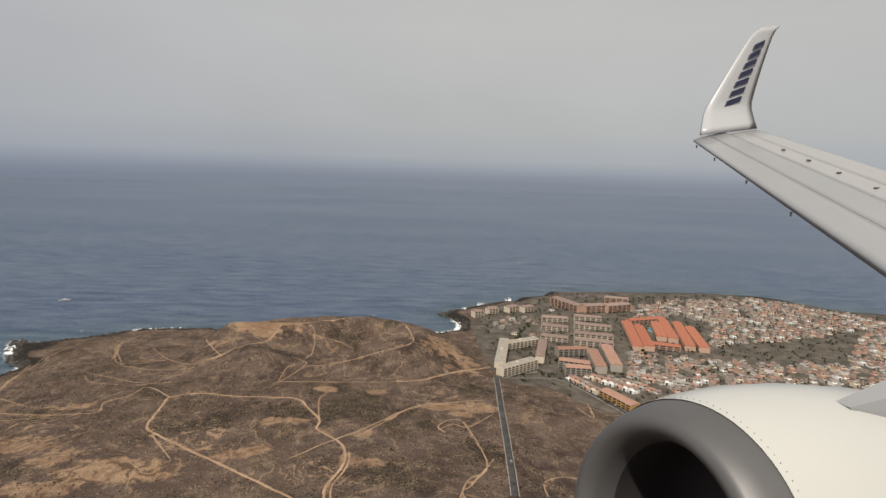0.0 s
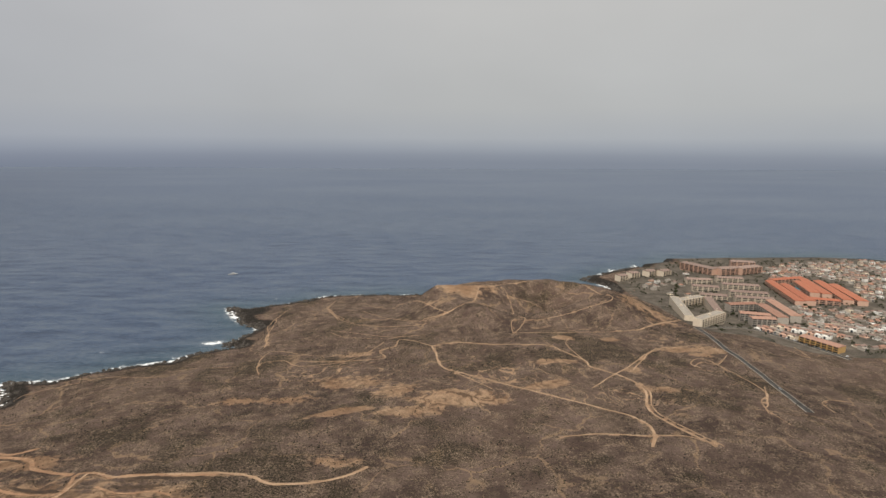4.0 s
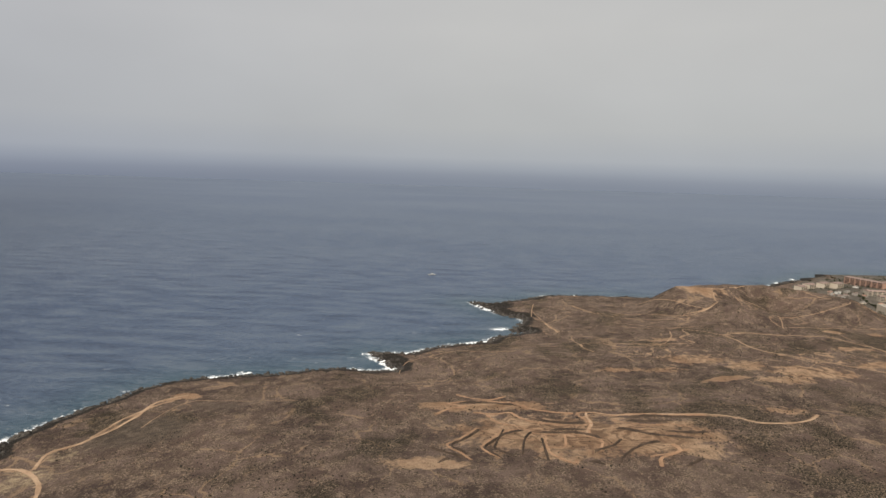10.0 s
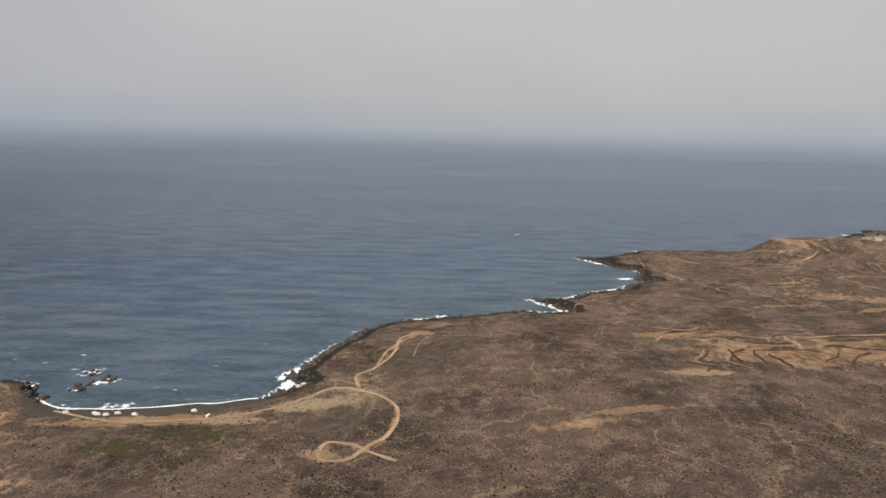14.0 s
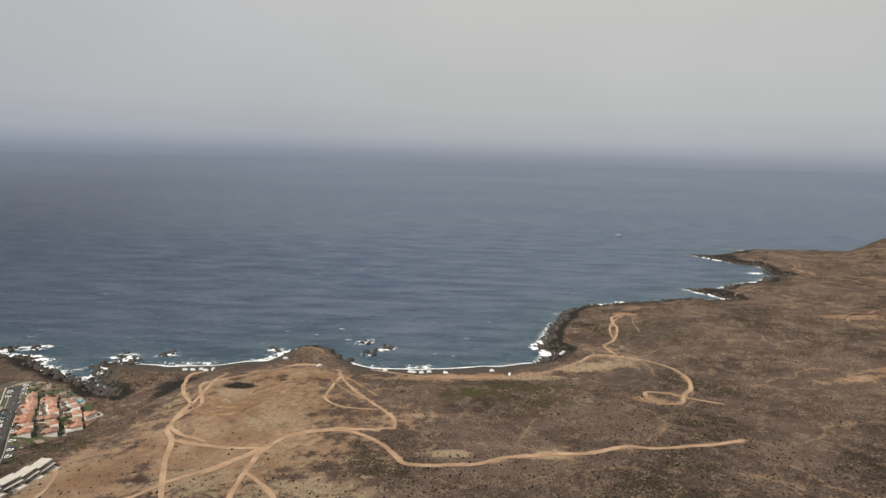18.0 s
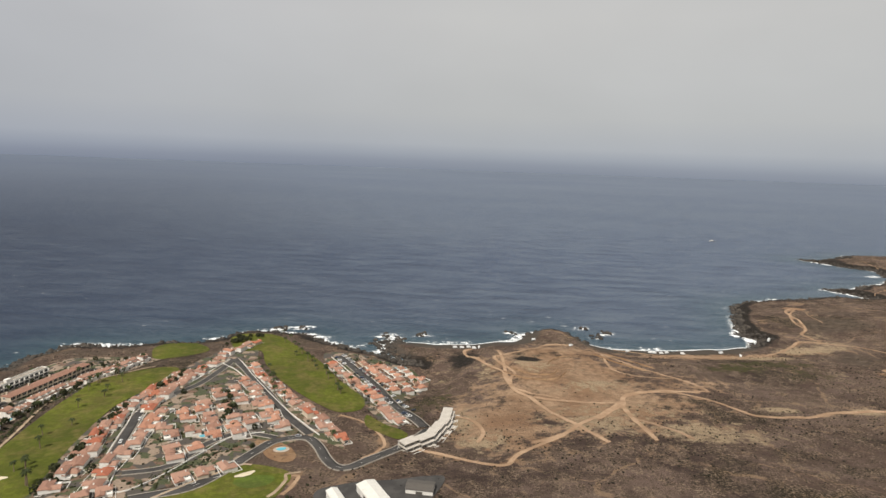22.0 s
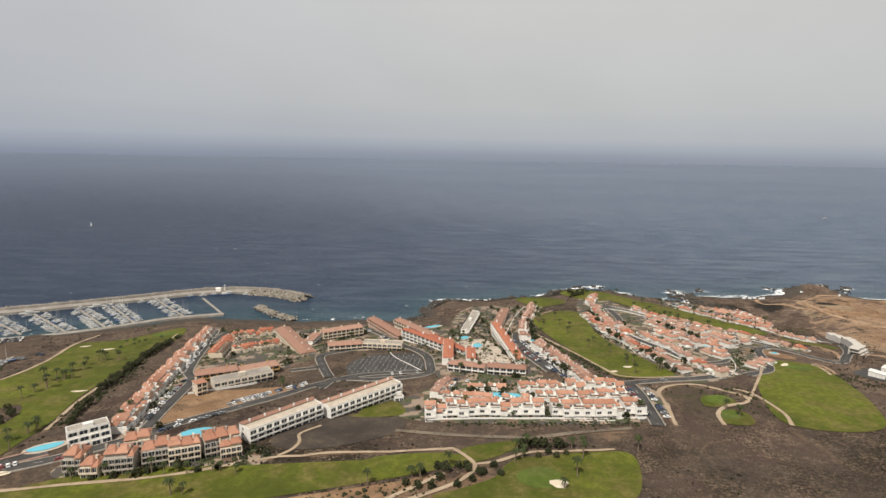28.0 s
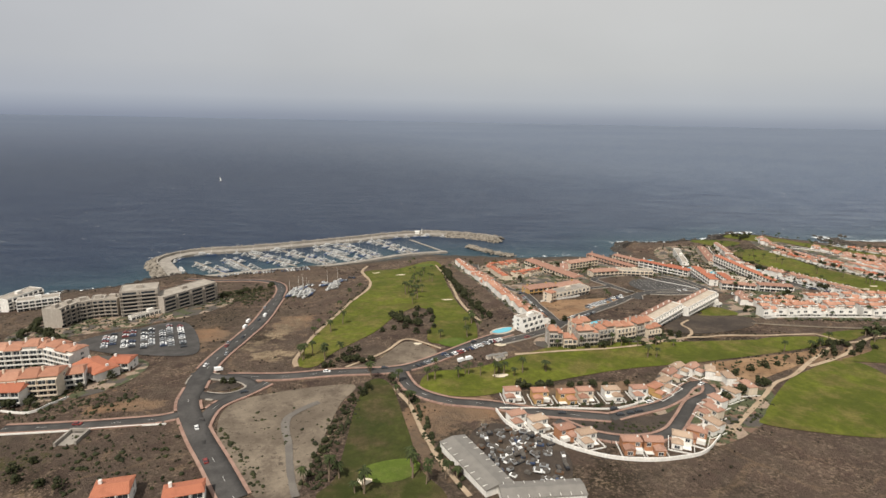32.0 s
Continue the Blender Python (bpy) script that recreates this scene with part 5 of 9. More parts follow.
# ---- bulldozed cuts and banks in the open earth ----
def bank(pts, soil="shaded_bank_soil", h=0.9, half=0.5):
    """A low bank of loose earth along a cut: steep on one side, crumbled along its crest."""
    line = smooth_line(pts, 1.2)
    u = np.arange(len(line)) * 1.2
    t = np.gradient(line, axis=0)
    t /= np.linalg.norm(t, axis=1)[:, None] + 1e-9
    nrm = np.stack([-t[:, 1], t[:, 0]], 1)
    fade = np.clip(np.minimum(u, u[-1] - u) / 3.0, 0, 1)
    crest = h * fade * (0.6 + 0.7 * vnoise(u, u * 0 + pts[0][0], 2.4))
    rows = []
    for o, k in ((-half, 0.0), (-0.35 * half, 0.8), (0.0, 1.0), (0.45 * half, 0.55), (1.3 * half, 0.0)):
        p = line + nrm * (o * (0.8 + 0.5 * vnoise(u, u * 0 + pts[0][1], 3.0)))[:, None]
        rows.append(np.column_stack([p, drape(p[:, 0], p[:, 1]) + crest * k - (0.12 if k == 0 else 0)]))
    v = np.stack(rows, 1).reshape(-1, 3)
    f = [(i * 5 + k, i * 5 + k + 1, i * 5 + 6 + k, i * 5 + 5 + k) for i in range(len(line) - 1) for k in range(4)]
    return tagged(new("earth_bank", mesh_of("earth_bank", v, f, soil, True)), "low bank of loose earth beside a bulldozed cut", "bank", kind="structure")


CUT = "bulldozed ochre strip in the open earth"
for width, pts in (
    (1.5, [(-222, 169), (-241, 171.5), (-259, 173.7), (-265.7, 173.2), (-272, 178), (-280, 180), (-282.5, 178.5), (-280, 170), (-279, 165), (-281, 160), (-283, 152.5)]),
    (1.5, [(-281, 163.5), (-293.5, 165.7), (-306.5, 170.3), (-312, 176), (-316, 181.5), (-323, 180), (-334, 182)]),
    (1.9, [(-353, 181), (-347, 188), (-338, 191), (-347, 197), (-339, 199.5), (-321.5, 198.7), (-310, 193.5), (-304, 186), (-293, 182.5), (-284, 179.5)]),
    (1.6, [(-342, 212), (-335, 205.5), (-325, 202), (-316, 206)]),
    (1.3, [(-328, 180), (-322, 168.5), (-314, 164.5), (-310, 159), (-306, 154), (-289, 152), (-280, 144), (-283, 133)]),
    (1.3, [(-303.5, 150.5), (-304.5, 135), (-301, 127.5), (-296.7, 122.7), (-294.5, 125.5)]),
    (1.2, [(-314, 160), (-321, 157.5), (-329.5, 145), (-333, 137), (-326, 127.5)]), (1.2, [(-334, 162), (-342, 149.5), (-348, 142.5), (-341, 131.5), (-338, 126.5)]),
    (1.1, [(-268, 167), (-258.5, 161), (-251.5, 159), (-243.5, 160), (-234.5, 156.5)]), (1.6, [(-250.5, 139), (-249.7, 132.5), (-259.5, 127), (-262, 119.7)]),
    (1.1, [(-294, 153), (-296.5, 140), (-303.5, 139), (-308, 136)]), (1.0, [(-245, 134), (-253.5, 131), (-263.7, 128.5)]),
):
    track(width * 1.15, pts, "cut_soil", CUT)
for pts in (
    [(-321, 161), (-326.5, 142), (-327, 136), (-319.5, 129)], [(-308.5, 157), (-313, 148), (-316.5, 131)], [(-305, 150), (-306, 135), (-306.5, 125.5)], [(-356, 139), (-345.5, 131.5), (-340, 127.5)],
    [(-285.5, 133), (-276, 138), (-270.5, 144.5)], [(-277.5, 122.5), (-274.5, 128.5), (-264.5, 138), (-254.5, 142)], [(-269, 158), (-260, 151.5), (-247, 145.5), (-237.5, 144.5)], [(-252, 120), (-242, 126.5)],
    [(-347, 128), (-352, 123)], [(-290, 125), (-284, 121.5)], [(-312, 159), (-320, 155.5), (-328, 144), (-331.5, 137), (-325, 127)], [(-332, 161), (-340, 148.5), (-346, 142), (-339.5, 132)], [(-281, 166), (-293.5, 168), (-305, 172.5)],
    [(-305, 155.5), (-289, 154), (-279, 146)], [(-340, 197), (-322, 196.5), (-311, 191.5)], [(-222, 166.5), (-241, 169), (-259, 171)], [(-262, 166), (-252, 163), (-240, 164)], [(-300, 158), (-290, 158.5), (-283, 157)], [(-248, 152), (-238, 150), (-228, 152)],
    [(-730, 58), (-720, 46), (-706, 44), (-698, 56)], [(-724, 62), (-716, 52), (-706, 51), (-702, 60)], [(-706, 66), (-700, 78), (-690, 84)], [(-676, 90), (-666, 74), (-656, 62)], [(-668, 92), (-657, 76), (-650, 66)],
):
    bank(pts, "shaded_bank_soil" if -400 < pts[0][0] < -210 else "ochre_soil", 1.0 if -400 < pts[0][0] < -210 else 0.7)
# ---- fairways, plots and car parks ----
area('fairway', [(-881.5, 104), (-870.5, 110.5), (-852.5, 105), (-825, 68.5), (-808, 38.5), (-794.5, 18), (-793, 4), (-801, -1.5), (-812, 7), (-832, 29.5), (-846.5, 53.5), (-855.5, 74.5), (-868, 75.5)])
area('fairway', [(-790, -1.5), (-782.5, -9), (-773, -18), (-777, -23.5), (-788.5, -13.5)])
area('fairway', [(-896, -73.5), (-902.5, -47.5), (-911, -4), (-912, 28.5), (-896, 45.5), (-885, 44.5), (-883, 27.5), (-886.5, -7.5), (-882, -37), (-876, -61), (-873.5, -74), (-885.5, -76)])
area('fairway', [(-915, 85.5), (-900, 94), (-883.5, 76.5), (-897.5, 62), (-907, 64)])
area('fairway', [(-854, -117), (-849.5, -90.5), (-836, -67), (-825.5, -53), (-810, -54), (-807.5, -69), (-823.5, -116)])
area('fairway', [(-839, -73.5), (-828.5, -61), (-822.5, -50), (-809, -52), (-806, -59), (-810, -68.5), (-813.5, -73), (-826, -75)])
area('fairway', [(-874.5, -103.5), (-873, -96), (-867.5, -94.5), (-863, -98), (-864.5, -103)])
area('fairway', [(-874, -116), (-873, -109.5), (-867.5, -106), (-863.5, -109.5), (-865.5, -117)])
area('fairway', [(-1139, -169.5), (-1141, -163.5), (-1141, -136), (-1137, -101.5), (-1132, -58), (-1141.5, -16.5), (-1124.5, -7), (-1105.5, 15.5), (-1097.5, -1), (-1095.5, -44.5), (-1090, -94.5), (-1084, -121.5), (-1083.5, -144.5), (-1086.5, -151), (-1094.5, -150), (-1101, -145), (-1099, -116.5), (-1106.5, -103), (-1114.5, -116), (-1120.5, -138), (-1130, -155), (-1134, -168.5)])
area('fairway', [(-1101.5, -182), (-1098.5, -172), (-1083.5, -167.5), (-1054, -149), (-1014, -144), (-965, -138), (-947.5, -133), (-947.5, -137.5), (-971, -147.5), (-1011, -160.5), (-1040.5, -168), (-1068, -179.5), (-1084.5, -187), (-1095.5, -186.5)])
area('rough', [(-1120, -231.5), (-1117.5, -225.5), (-1117.5, -212.5), (-1118, -193.5), (-1116.5, -178.5), (-1110.5, -180), (-1103.5, -204.5), (-1099.5, -221), (-1094.5, -228.5), (-1095, -232.5), (-1110.5, -234.5)])
area('fairway', [(-958, -134.5), (-954.5, -132), (-947, -129.5), (-938.5, -128), (-937.5, -130), (-943.5, -134.5), (-950, -137.5), (-955.5, -139.5)])
area('fairway', [(-996, -92.5), (-979.5, -98), (-976.5, -110.5), (-993, -112.5), (-990, -107.5)])
area('fairway', [(-946, -142), (-942, -138), (-936, -137.5), (-923.5, -135), (-910, -136), (-915, -156), (-929.5, -160), (-964.5, -158), (-958.5, -153.5), (-950, -148.5)])
area('fairway', [(-976.5, -137.5), (-963, -136), (-960, -137), (-959, -140), (-961.5, -143.5), (-968, -145), (-980, -149.5), (-990, -150), (-985, -141)])
LAWNS_CARPARK = [(-999.5, -70), (-1003, -55), (-996, -41), (-980, -34), (-973.5, -39), (-971, -62), (-979, -67.5), (-989, -72)]
area('carpark', LAWNS_CARPARK)
area('carpark', [(-1226, -140), (-1215, -128.5), (-1197, -120), (-1176.5, -156), (-1195, -157), (-1217, -150)])
area('darkplot', [(-1012.5, -132), (-1008, -116), (-993, -112.5), (-976.5, -114), (-977.5, -125), (-999, -135)])
area('ochreplot', [(-1052.5, -120.5), (-1053.5, -93.5), (-1022.5, -83.5), (-1008.5, -79.5), (-1035.5, -105)])
area('paleplot', [(-1149, -208.5), (-1149, -191), (-1121.5, -181), (-1122.5, -194), (-1123.5, -215), (-1124.5, -231.5), (-1132.5, -231.5)])
area('paleplot', [(-1125, -169.5), (-1116.5, -164.5), (-1108, -148), (-1098, -155), (-1099, -159.5), (-1110, -167.5)])
area('carpark', [(-797, -64), (-773.5, -54), (-760, -51), (-764.5, -66.5), (-776.5, -79.5), (-786, -83)])
area('darkplot', [(-1088.5, -209.5), (-1081, -201.5), (-1066.5, -213.5), (-1070, -230), (-1081, -226.5)])
area('darkplot', [(-1066, -199), (-1052, -198.8), (-1044.5, -197.3), (-1036.5, -195), (-1030.5, -189.5), (-1034.5, -196), (-1039, -203), (-1044.5, -205.8), (-1052.5, -206.5), (-1060, -203.2)])
area('fairway', [(-1010.5, -194.5), (-1003.5, -185.5), (-992, -173), (-980, -164.5), (-970, -158), (-960, -163), (-965, -195), (-985, -205), (-1012.5, -200)])
area('ochreplot', [(-824.5, -32.5), (-818.5, -31.5), (-811, -36.5), (-808, -43.5), (-811, -47), (-816.5, -44.5), (-820, -39.5)])
area('ochreplot', [(-1012, -163), (-1000, -158.5), (-985, -154), (-975, -151), (-966, -147.5), (-970, -154), (-984, -163), (-1000, -173), (-1008, -180), (-1012, -172)])
# ---- ground between the buildings ----
COURTS = (
    [(-975, -114), (-895, -114), (-893, -80), (-940, -78), (-968, -84)],
    [(-990, 0), (-975, 12), (-962, 22), (-940, 5), (-930, -30), (-925, -80), (-962, -75), (-970, -40)],
    [(-1040, 18), (-1005, 25), (-980, -15), (-990, -28), (-1025, -32), (-1042, -5)],
    [(-958, 0), (-950, 58), (-905, 62), (-905, 50), (-920, -10), (-940, -15)],
    [(-1075, 0), (-1045, 18), (-1020, -30), (-1030, -62), (-1062, -78), (-1070, -45)],
    [(-1056, -130), (-1060, -75), (-1074, -15), (-1080, 14), (-1092, 12), (-1082, -40), (-1070, -100), (-1064, -132)],
    [(-878, -75), (-885, 30), (-865, 100), (-848, 50), (-795, -30), (-810, -30), (-845, -72)],
    [(-822, 72), (-805, 82), (-770, 58), (-767, 46), (-777, 22), (-776, -8), (-780, -14)],
    [(-1060, -152), (-1016, -146), (-1015, -135), (-1058, -140)],
    [(-1250, -140), (-1200, -112), (-1192, -82), (-1215, -78), (-1250, -95), (-1260, -115)],
    [(-1250, -195), (-1195, -190), (-1188, -165), (-1215, -155), (-1250, -155)],
    [(-1080, -192), (-1045, -192), (-1025, -165), (-1003, -168), (-1005, -190), (-1030, -210), (-1040, -195)],
    [(64, 370), (95, 358), (112, 331), (132, 318), (160, 314), (200, 321), (300, 318), (430, 420), (540, 560), (430, 690), (200, 690), (140, 650), (70, 580), (60, 470)],
)
for ring in COURTS:
    area("town" if ring is COURTS[-1] else "courtyard", ring)
area("paving", [(-957, -17), (-947, -10), (-940, -14), (-936, -34), (-935, -54), (-946, -57), (-947.5, -40)], -0.09)
# ---- villas above the twin beaches ----
villas([(-817, 61), (-796, 27), (-775, -9)], 5.2, turn=90)
terrace([(-802.5, 65), (-781, 29)], 6.0, 1, "orange", 4.2, 0.6, mixed=0.6, group="villas by the car park")
terrace([(-793, 63.5), (-775, 35)], 6.0, 1, "orange", 4.2, 0.6, mixed=0.6, group="villas by the car park")
terrace([(-782, 60), (-769.5, 41.5)], 6.0, 1, "orange", 4.5, 0.6, mixed=0.6, group="villas by the car park")
villas([(-772.5, 57.5), (-766, 52)], 6.0, group="villas by the car park")
# ---- garden village between the fairways ----
villas([(-857.5, -73), (-859.5, -51.5), (-863.5, -26.5), (-864, -10.5)], 6.8)
villas([(-881, -12), (-874, 12), (-872, 34.5), (-870.5, 66), (-861, 91)], 6.6)
villas([(-851.5, 46.5), (-828.5, 16.5), (-808.5, -9.5), (-794, -30)], 6.4)
villas([(-849.5, 29), (-830, -1.5), (-817.5, -23.5)], 6.8)
village([(-857.5, -34.5), (-859, -16.5), (-854.5, 16), (-849, 24), (-821.5, -16.5), (-827, -26), (-837, -35.5), (-843.5, -50), (-849, -55.5)], 7.0, 30.0, keep=0.82)
villas([(-839, -64), (-823.5, -51.5)], 6.0)
villas([(-859.5, -77), (-850, -71.5)], 6.0)
villas([(-880.5, 36.5), (-880, -14), (-871, -49.5), (-869, -66)], 7.0)
villas([(-878.5, -14), (-873, -49.5), (-867, -73.5)], 7.4)
villas([(-874.5, 36), (-872.5, -14.5)], 7.0)
# ---- terraces beside the long fairway ----
terrace([(-907.5, -78), (-911.5, -55), (-919.5, -27.5)], 5.2, 2, "pink", 3.6)
terrace([(-922.5, -15.5), (-920, 10.5), (-913, 36), (-907, 58.5)], 5.2, 2, "pink", 3.4)
terrace([(-919, -26.5), (-914.5, -51), (-911, -68), (-909.5, -82)], 5.2, 2, "pink", 3.8)
block((-936.5, -3), (-930, -54), 3.4, 3, "red", "plaster_white", label="long cream three-storey terrace with a red tile roof")
block((-952, 3), (-944, 38), 3.6, 2, "flat", "plaster_white", label="long white terraced flats with a flat roof")
block((-936, 3), (-927, 41), 4.4, 2, "brown", "plaster_cream")
# ---- red hotel and arcade ----
block((-982, -7), (-962, -28), 3.9, 3, "red", "plaster_white", label="red-roofed three-storey hotel wing above the car park", bay=3.0, back=True)
block((-960.3, -30.5), (-960.8, -54.5), 3.9, 3, "red", "plaster_white", label="red-roofed three-storey hotel wing above the car park", bay=3.0, back=True)
block((-969, -15), (-952, -36.5), 3.4, 2, "red", "plaster_white", bay=3.0, back=True)
block((-950.5, -38.5), (-950.8, -52), 3.4, 2, "red", "plaster_white", bay=3.0, back=True)
block((-960.5, -60.2), (-945.8, -64.4), 5.0, 2, "brown", "plaster_white", label="white arcaded two-storey building with a brown tile roof")
block((-945, -64.8), (-930, -67.2), 5.0, 2, "brown", "plaster_white", label="white arcaded two-storey building with a brown tile roof")
# ---- shopping centre by the harbour ----
block((-1024.5, -5), (-1006, 5.5), 6.0, 3, "brown", "plaster_cream", label="cream shopping centre with open galleries")
block((-1016.5, -29), (-1001.5, -25), 6.0, 2, "brown", "plaster_cream", label="cream shopping centre with open galleries")
block((-1000.5, -24.5), (-982, -26), 5.5, 2, "flat", "plaster_cream", label="cream shopping centre with open galleries")
block((-1028.5, -18), (-1026.5, -6), 4.0, 2, "brown", "plaster_white")
block((-1003, 27.5), (-983.5, -2.5), 5.0, 2, "brown", "plaster_pink")
block((-988, 23.5), (-967, -3), 5.0, 2, "brown", "plaster_cream")
# ---- courtyard blocks behind the harbour ----
terrace([(-1062.5, -44.5), (-1069.5, -7.5)], 6.0, 2, "red", 3.6)
terrace([(-1069.5, -5.5), (-1050, 9.5)], 5.0, 2, "red", 3.4)
terrace([(-1058, -35), (-1042, -19)], 5.0, 2, "red", 3.4)
block((-1045.5, -1), (-1024, -36), 7.0, 2, "brown", "plaster_cream")
block((-1058, -76.5), (-1044, -70), 6.0, 2, "brown", "plaster_ochre", label="ochre two-storey block with a long brown roof")
block((-1043.5, -70), (-1030.5, -62.5), 6.0, 2, "brown", "plaster_ochre", label="ochre two-storey block with a long brown roof")
block((-1048, -85), (-1030, -73), 6.0, 2, "concrete", "plaster_grey", label="unfinished grey concrete building with open floors", name="unfinished_building")
block((-1051, -93), (-1048.5, -90.5), 4.0, 3, "orange", "plaster_cream")
terrace([(-1059, -128), (-1065, -98.5), (-1070.5, -70.5), (-1078.5, -35), (-1086, 9.5)], 6.0, 2, "orange", 3.8, 0.9, group="houses along the fairway")
# ---- crescent flats, white hotel and white modern house ----
FLATS = "cream flats, some toned taupe for shade, with dark balconies and broken terracotta roofs"
for (a_, b_), deep, floors in ((((-1060, -147.6), (-1055.6, -147.2)), 6.0, 3), (((-1055.2, -149), (-1050.8, -148.6)), 5.0, 2), (((-1050.4, -147.4), (-1043.5, -145.8)), 5.6, 3), (((-1050, -139), (-1044, -137)), 5.0, 3), (((-1043, -143.6), (-1037, -141.2)), 5.6, 3),
                               (((-1036.6, -142.6), (-1029.5, -139.4)), 5.4, 3), (((-1029, -138.6), (-1021, -134)), 5.8, 3), (((-1024, -139.6), (-1019, -137.4)), 3.4, 2)):
    # taupe on the deeper three-storey flats puts their walls' shade into the colour
    block(a_, b_, deep, floors, "broken", "plaster_taupe" if floors == 3 and deep > 5.5 else "plaster_cream", bay=1.5, label=FLATS)
block((-1020.5, -130.5), (-1003.5, -112.5), 6.0, 3, "strip", "plaster_white", label="long white three-storey hotel with a terracotta roof strip", name="hotel")
block((-1001, -112.5), (-980, -91.5), 6.0, 3, "strip", "plaster_white", label="long white three-storey hotel with a terracotta roof strip", name="hotel")
block((-1068, -136), (-1060, -129.5), 6.0, 3, "flat", "plaster_white", label="stepped white modern house above a pool", terrace_steps=1.0)
block((-980.5, -95.5), (-977.5, -94.5), 5.0, 1, "flat", "plaster_white", label="low white entrance pavilion", name="pavilion")
# ---- stepped white townhouses ----
terrace([(-969, -111.5), (-950.5, -110), (-930.5, -110)], 5.0, 3, "orange", 3.4, 0.9, group="white townhouses")
terrace([(-963, -98), (-948.5, -99.5), (-933, -102)], 4.6, 2, "orange", 3.4, 0.9, group="white townhouses")
terrace([(-928, -110.5), (-913, -110.5), (-898, -109)], 5.0, 3, "orange", 3.4, 0.9, group="white townhouses")
terrace([(-931, -98.5), (-914.5, -98.5), (-899, -97)], 4.6, 2, "orange", 3.4, 0.9, group="white townhouses")
terrace([(-935.5, -88.5), (-916.5, -85.5), (-897, -86.5)], 4.6, 2, "orange", 3.4, 0.9, group="white townhouses")
terrace([(-954, -85.5), (-940, -85.5)], 4.0, 1, "orange", 3.4, 0.6, group="white townhouses")
terrace([(-965.5, -95), (-960.5, -80.5)], 5.0, 2, "pink", 3.6, 0.9, group="white townhouses")
# ---- hotel by the harbour and flats behind it ----
HOTEL = "taupe six-storey hotel with long dark balconies"
block((-1216.5, -103), (-1203.5, -80), 9.0, 5, "flat", "plaster_taupe", bay=7.0, label=HOTEL, name="hotel", both=False)
block((-1230.5, -104), (-1217.5, -98.5), 10.0, 7, "flat", "plaster_taupe", bay=7.0, label=HOTEL, name="hotel", both=False)
for (a_, b_) in (((-1236.5, -104.5), (-1231.5, -103.5)), ((-1241.5, -106.5), (-1237, -104.5)), ((-1245.5, -110.5), (-1242, -107)), ((-1247.5, -116), (-1246, -111)), ((-1247.8, -122.5), (-1247.8, -116.8))):
    block(a_, b_, 7.0, 5, "flat", "plaster_taupe", bay=6.0, label="curving taupe hotel wing with long dark balconies", name="hotel", both=False)
block((-1222.5, -113.5), (-1213, -99.5), 2.4, 1, "flat", "plaster_white", bay=1.8, label="low white entrance canopy before the hotel", name="pavilion")
block((-1289.5, -95), (-1286, -77.5), 7.0, 4, "flat", "plaster_white", label="white stepped hotel near the sea", name="hotel")
block((-1283.5, -93.5), (-1270, -85), 6.0, 3, "flat", "plaster_white", label="white stepped hotel near the sea", name="hotel")
block((-1242.5, -164.5), (-1222, -160), 7.5, 4, "broken", "plaster_white")
block((-1218.5, -164), (-1207, -168.5), 6.0, 4, "broken", "plaster_white")
block((-1220, -189.5), (-1201, -185.5), 7.5, 4, "broken", "plaster_cream")
block((-1203, -181.5), (-1198.5, -179.5), 6.0, 3, "orange", "plaster_white")
block((-1204.5, -170), (-1194, -176.5), 7.0, 2, "red", "plaster_white")
block((-1197.5, -168.5), (-1191, -168), 6.0, 2, "red", "plaster_white")
block((-1217, -192), (-1207, -191), 7.0, 3, "red", "plaster_white")
block((-1163, -234), (-1156.5, -232), 5.5, 2, "red", "plaster_white")
block((-1149, -234.5), (-1142, -232), 4.0, 2, "red", "plaster_white")
# ---- villas along the strip of grass ----
garden_villa(-1076, -188, 8, 4.4, 4.6, "pink", 1, True)
garden_villa(-1068.5, -188.5, 8, 4.4, 4.6, "ochre", 1, True)
garden_villa(-1061.5, -189, 8, 4.4, 4.6, "ochre", 0, True)
garden_villa(-1056, -187.5, 8, 4.4, 4.6, "brown", 3, True)
garden_villa(-1048.5, -186.5, 8, 4.4, 4.6, "pale", 2, True)
garden_villa(-1040.5, -185.5, 8, 4.4, 4.6, "pink", 3, True)
garden_villa(-1035, -184, 40, 4.4, 4.6, "ochre", 1, True)
garden_villa(-1031, -180, 40, 4.4, 4.6, "pale", 1, True)
garden_villa(-1027.5, -174.5, 40, 4.4, 4.6, "brown", 0, True)
garden_villa(-1023.5, -170, 40, 4.4, 4.6, "pale", 0, True)
garden_villa(-1019, -170, 40, 4.4, 4.6, "pink", 0, True)
garden_villa(-1014, -171.5, 70, 4.4, 4.6, "pale", 1, True)
garden_villa(-1010.5, -175.5, 90, 4.4, 4.6, "pale", 1, True)
garden_villa(-1009.5, -181.5, -80, 4.4, 4.6, "brown", 3, True)
garden_villa(-1016, -185.5, -60, 4.4, 4.6, "pale", 2, True)
garden_villa(-1022, -190.5, -60, 4.4, 4.6, "pink", 1, True)
garden_villa(-1025.5, -196, -60, 4.4, 4.6, "brown", 3, True)
garden_villa(-1028.5, -203, -60, 4.4, 4.6, "pale", 0, True)
garden_villa(-1034, -207.5, -30, 4.4, 4.6, "terracotta", 1, True)
garden_villa(-1038.5, -210, -20, 4.4, 4.6, "pale", 3, True)
garden_villa(-1046, -212.5, 0, 4.4, 4.6, "terracotta", 0, True)
garden_villa(-1051, -212.5, 0, 4.4, 4.6, "terracotta", 1, True)
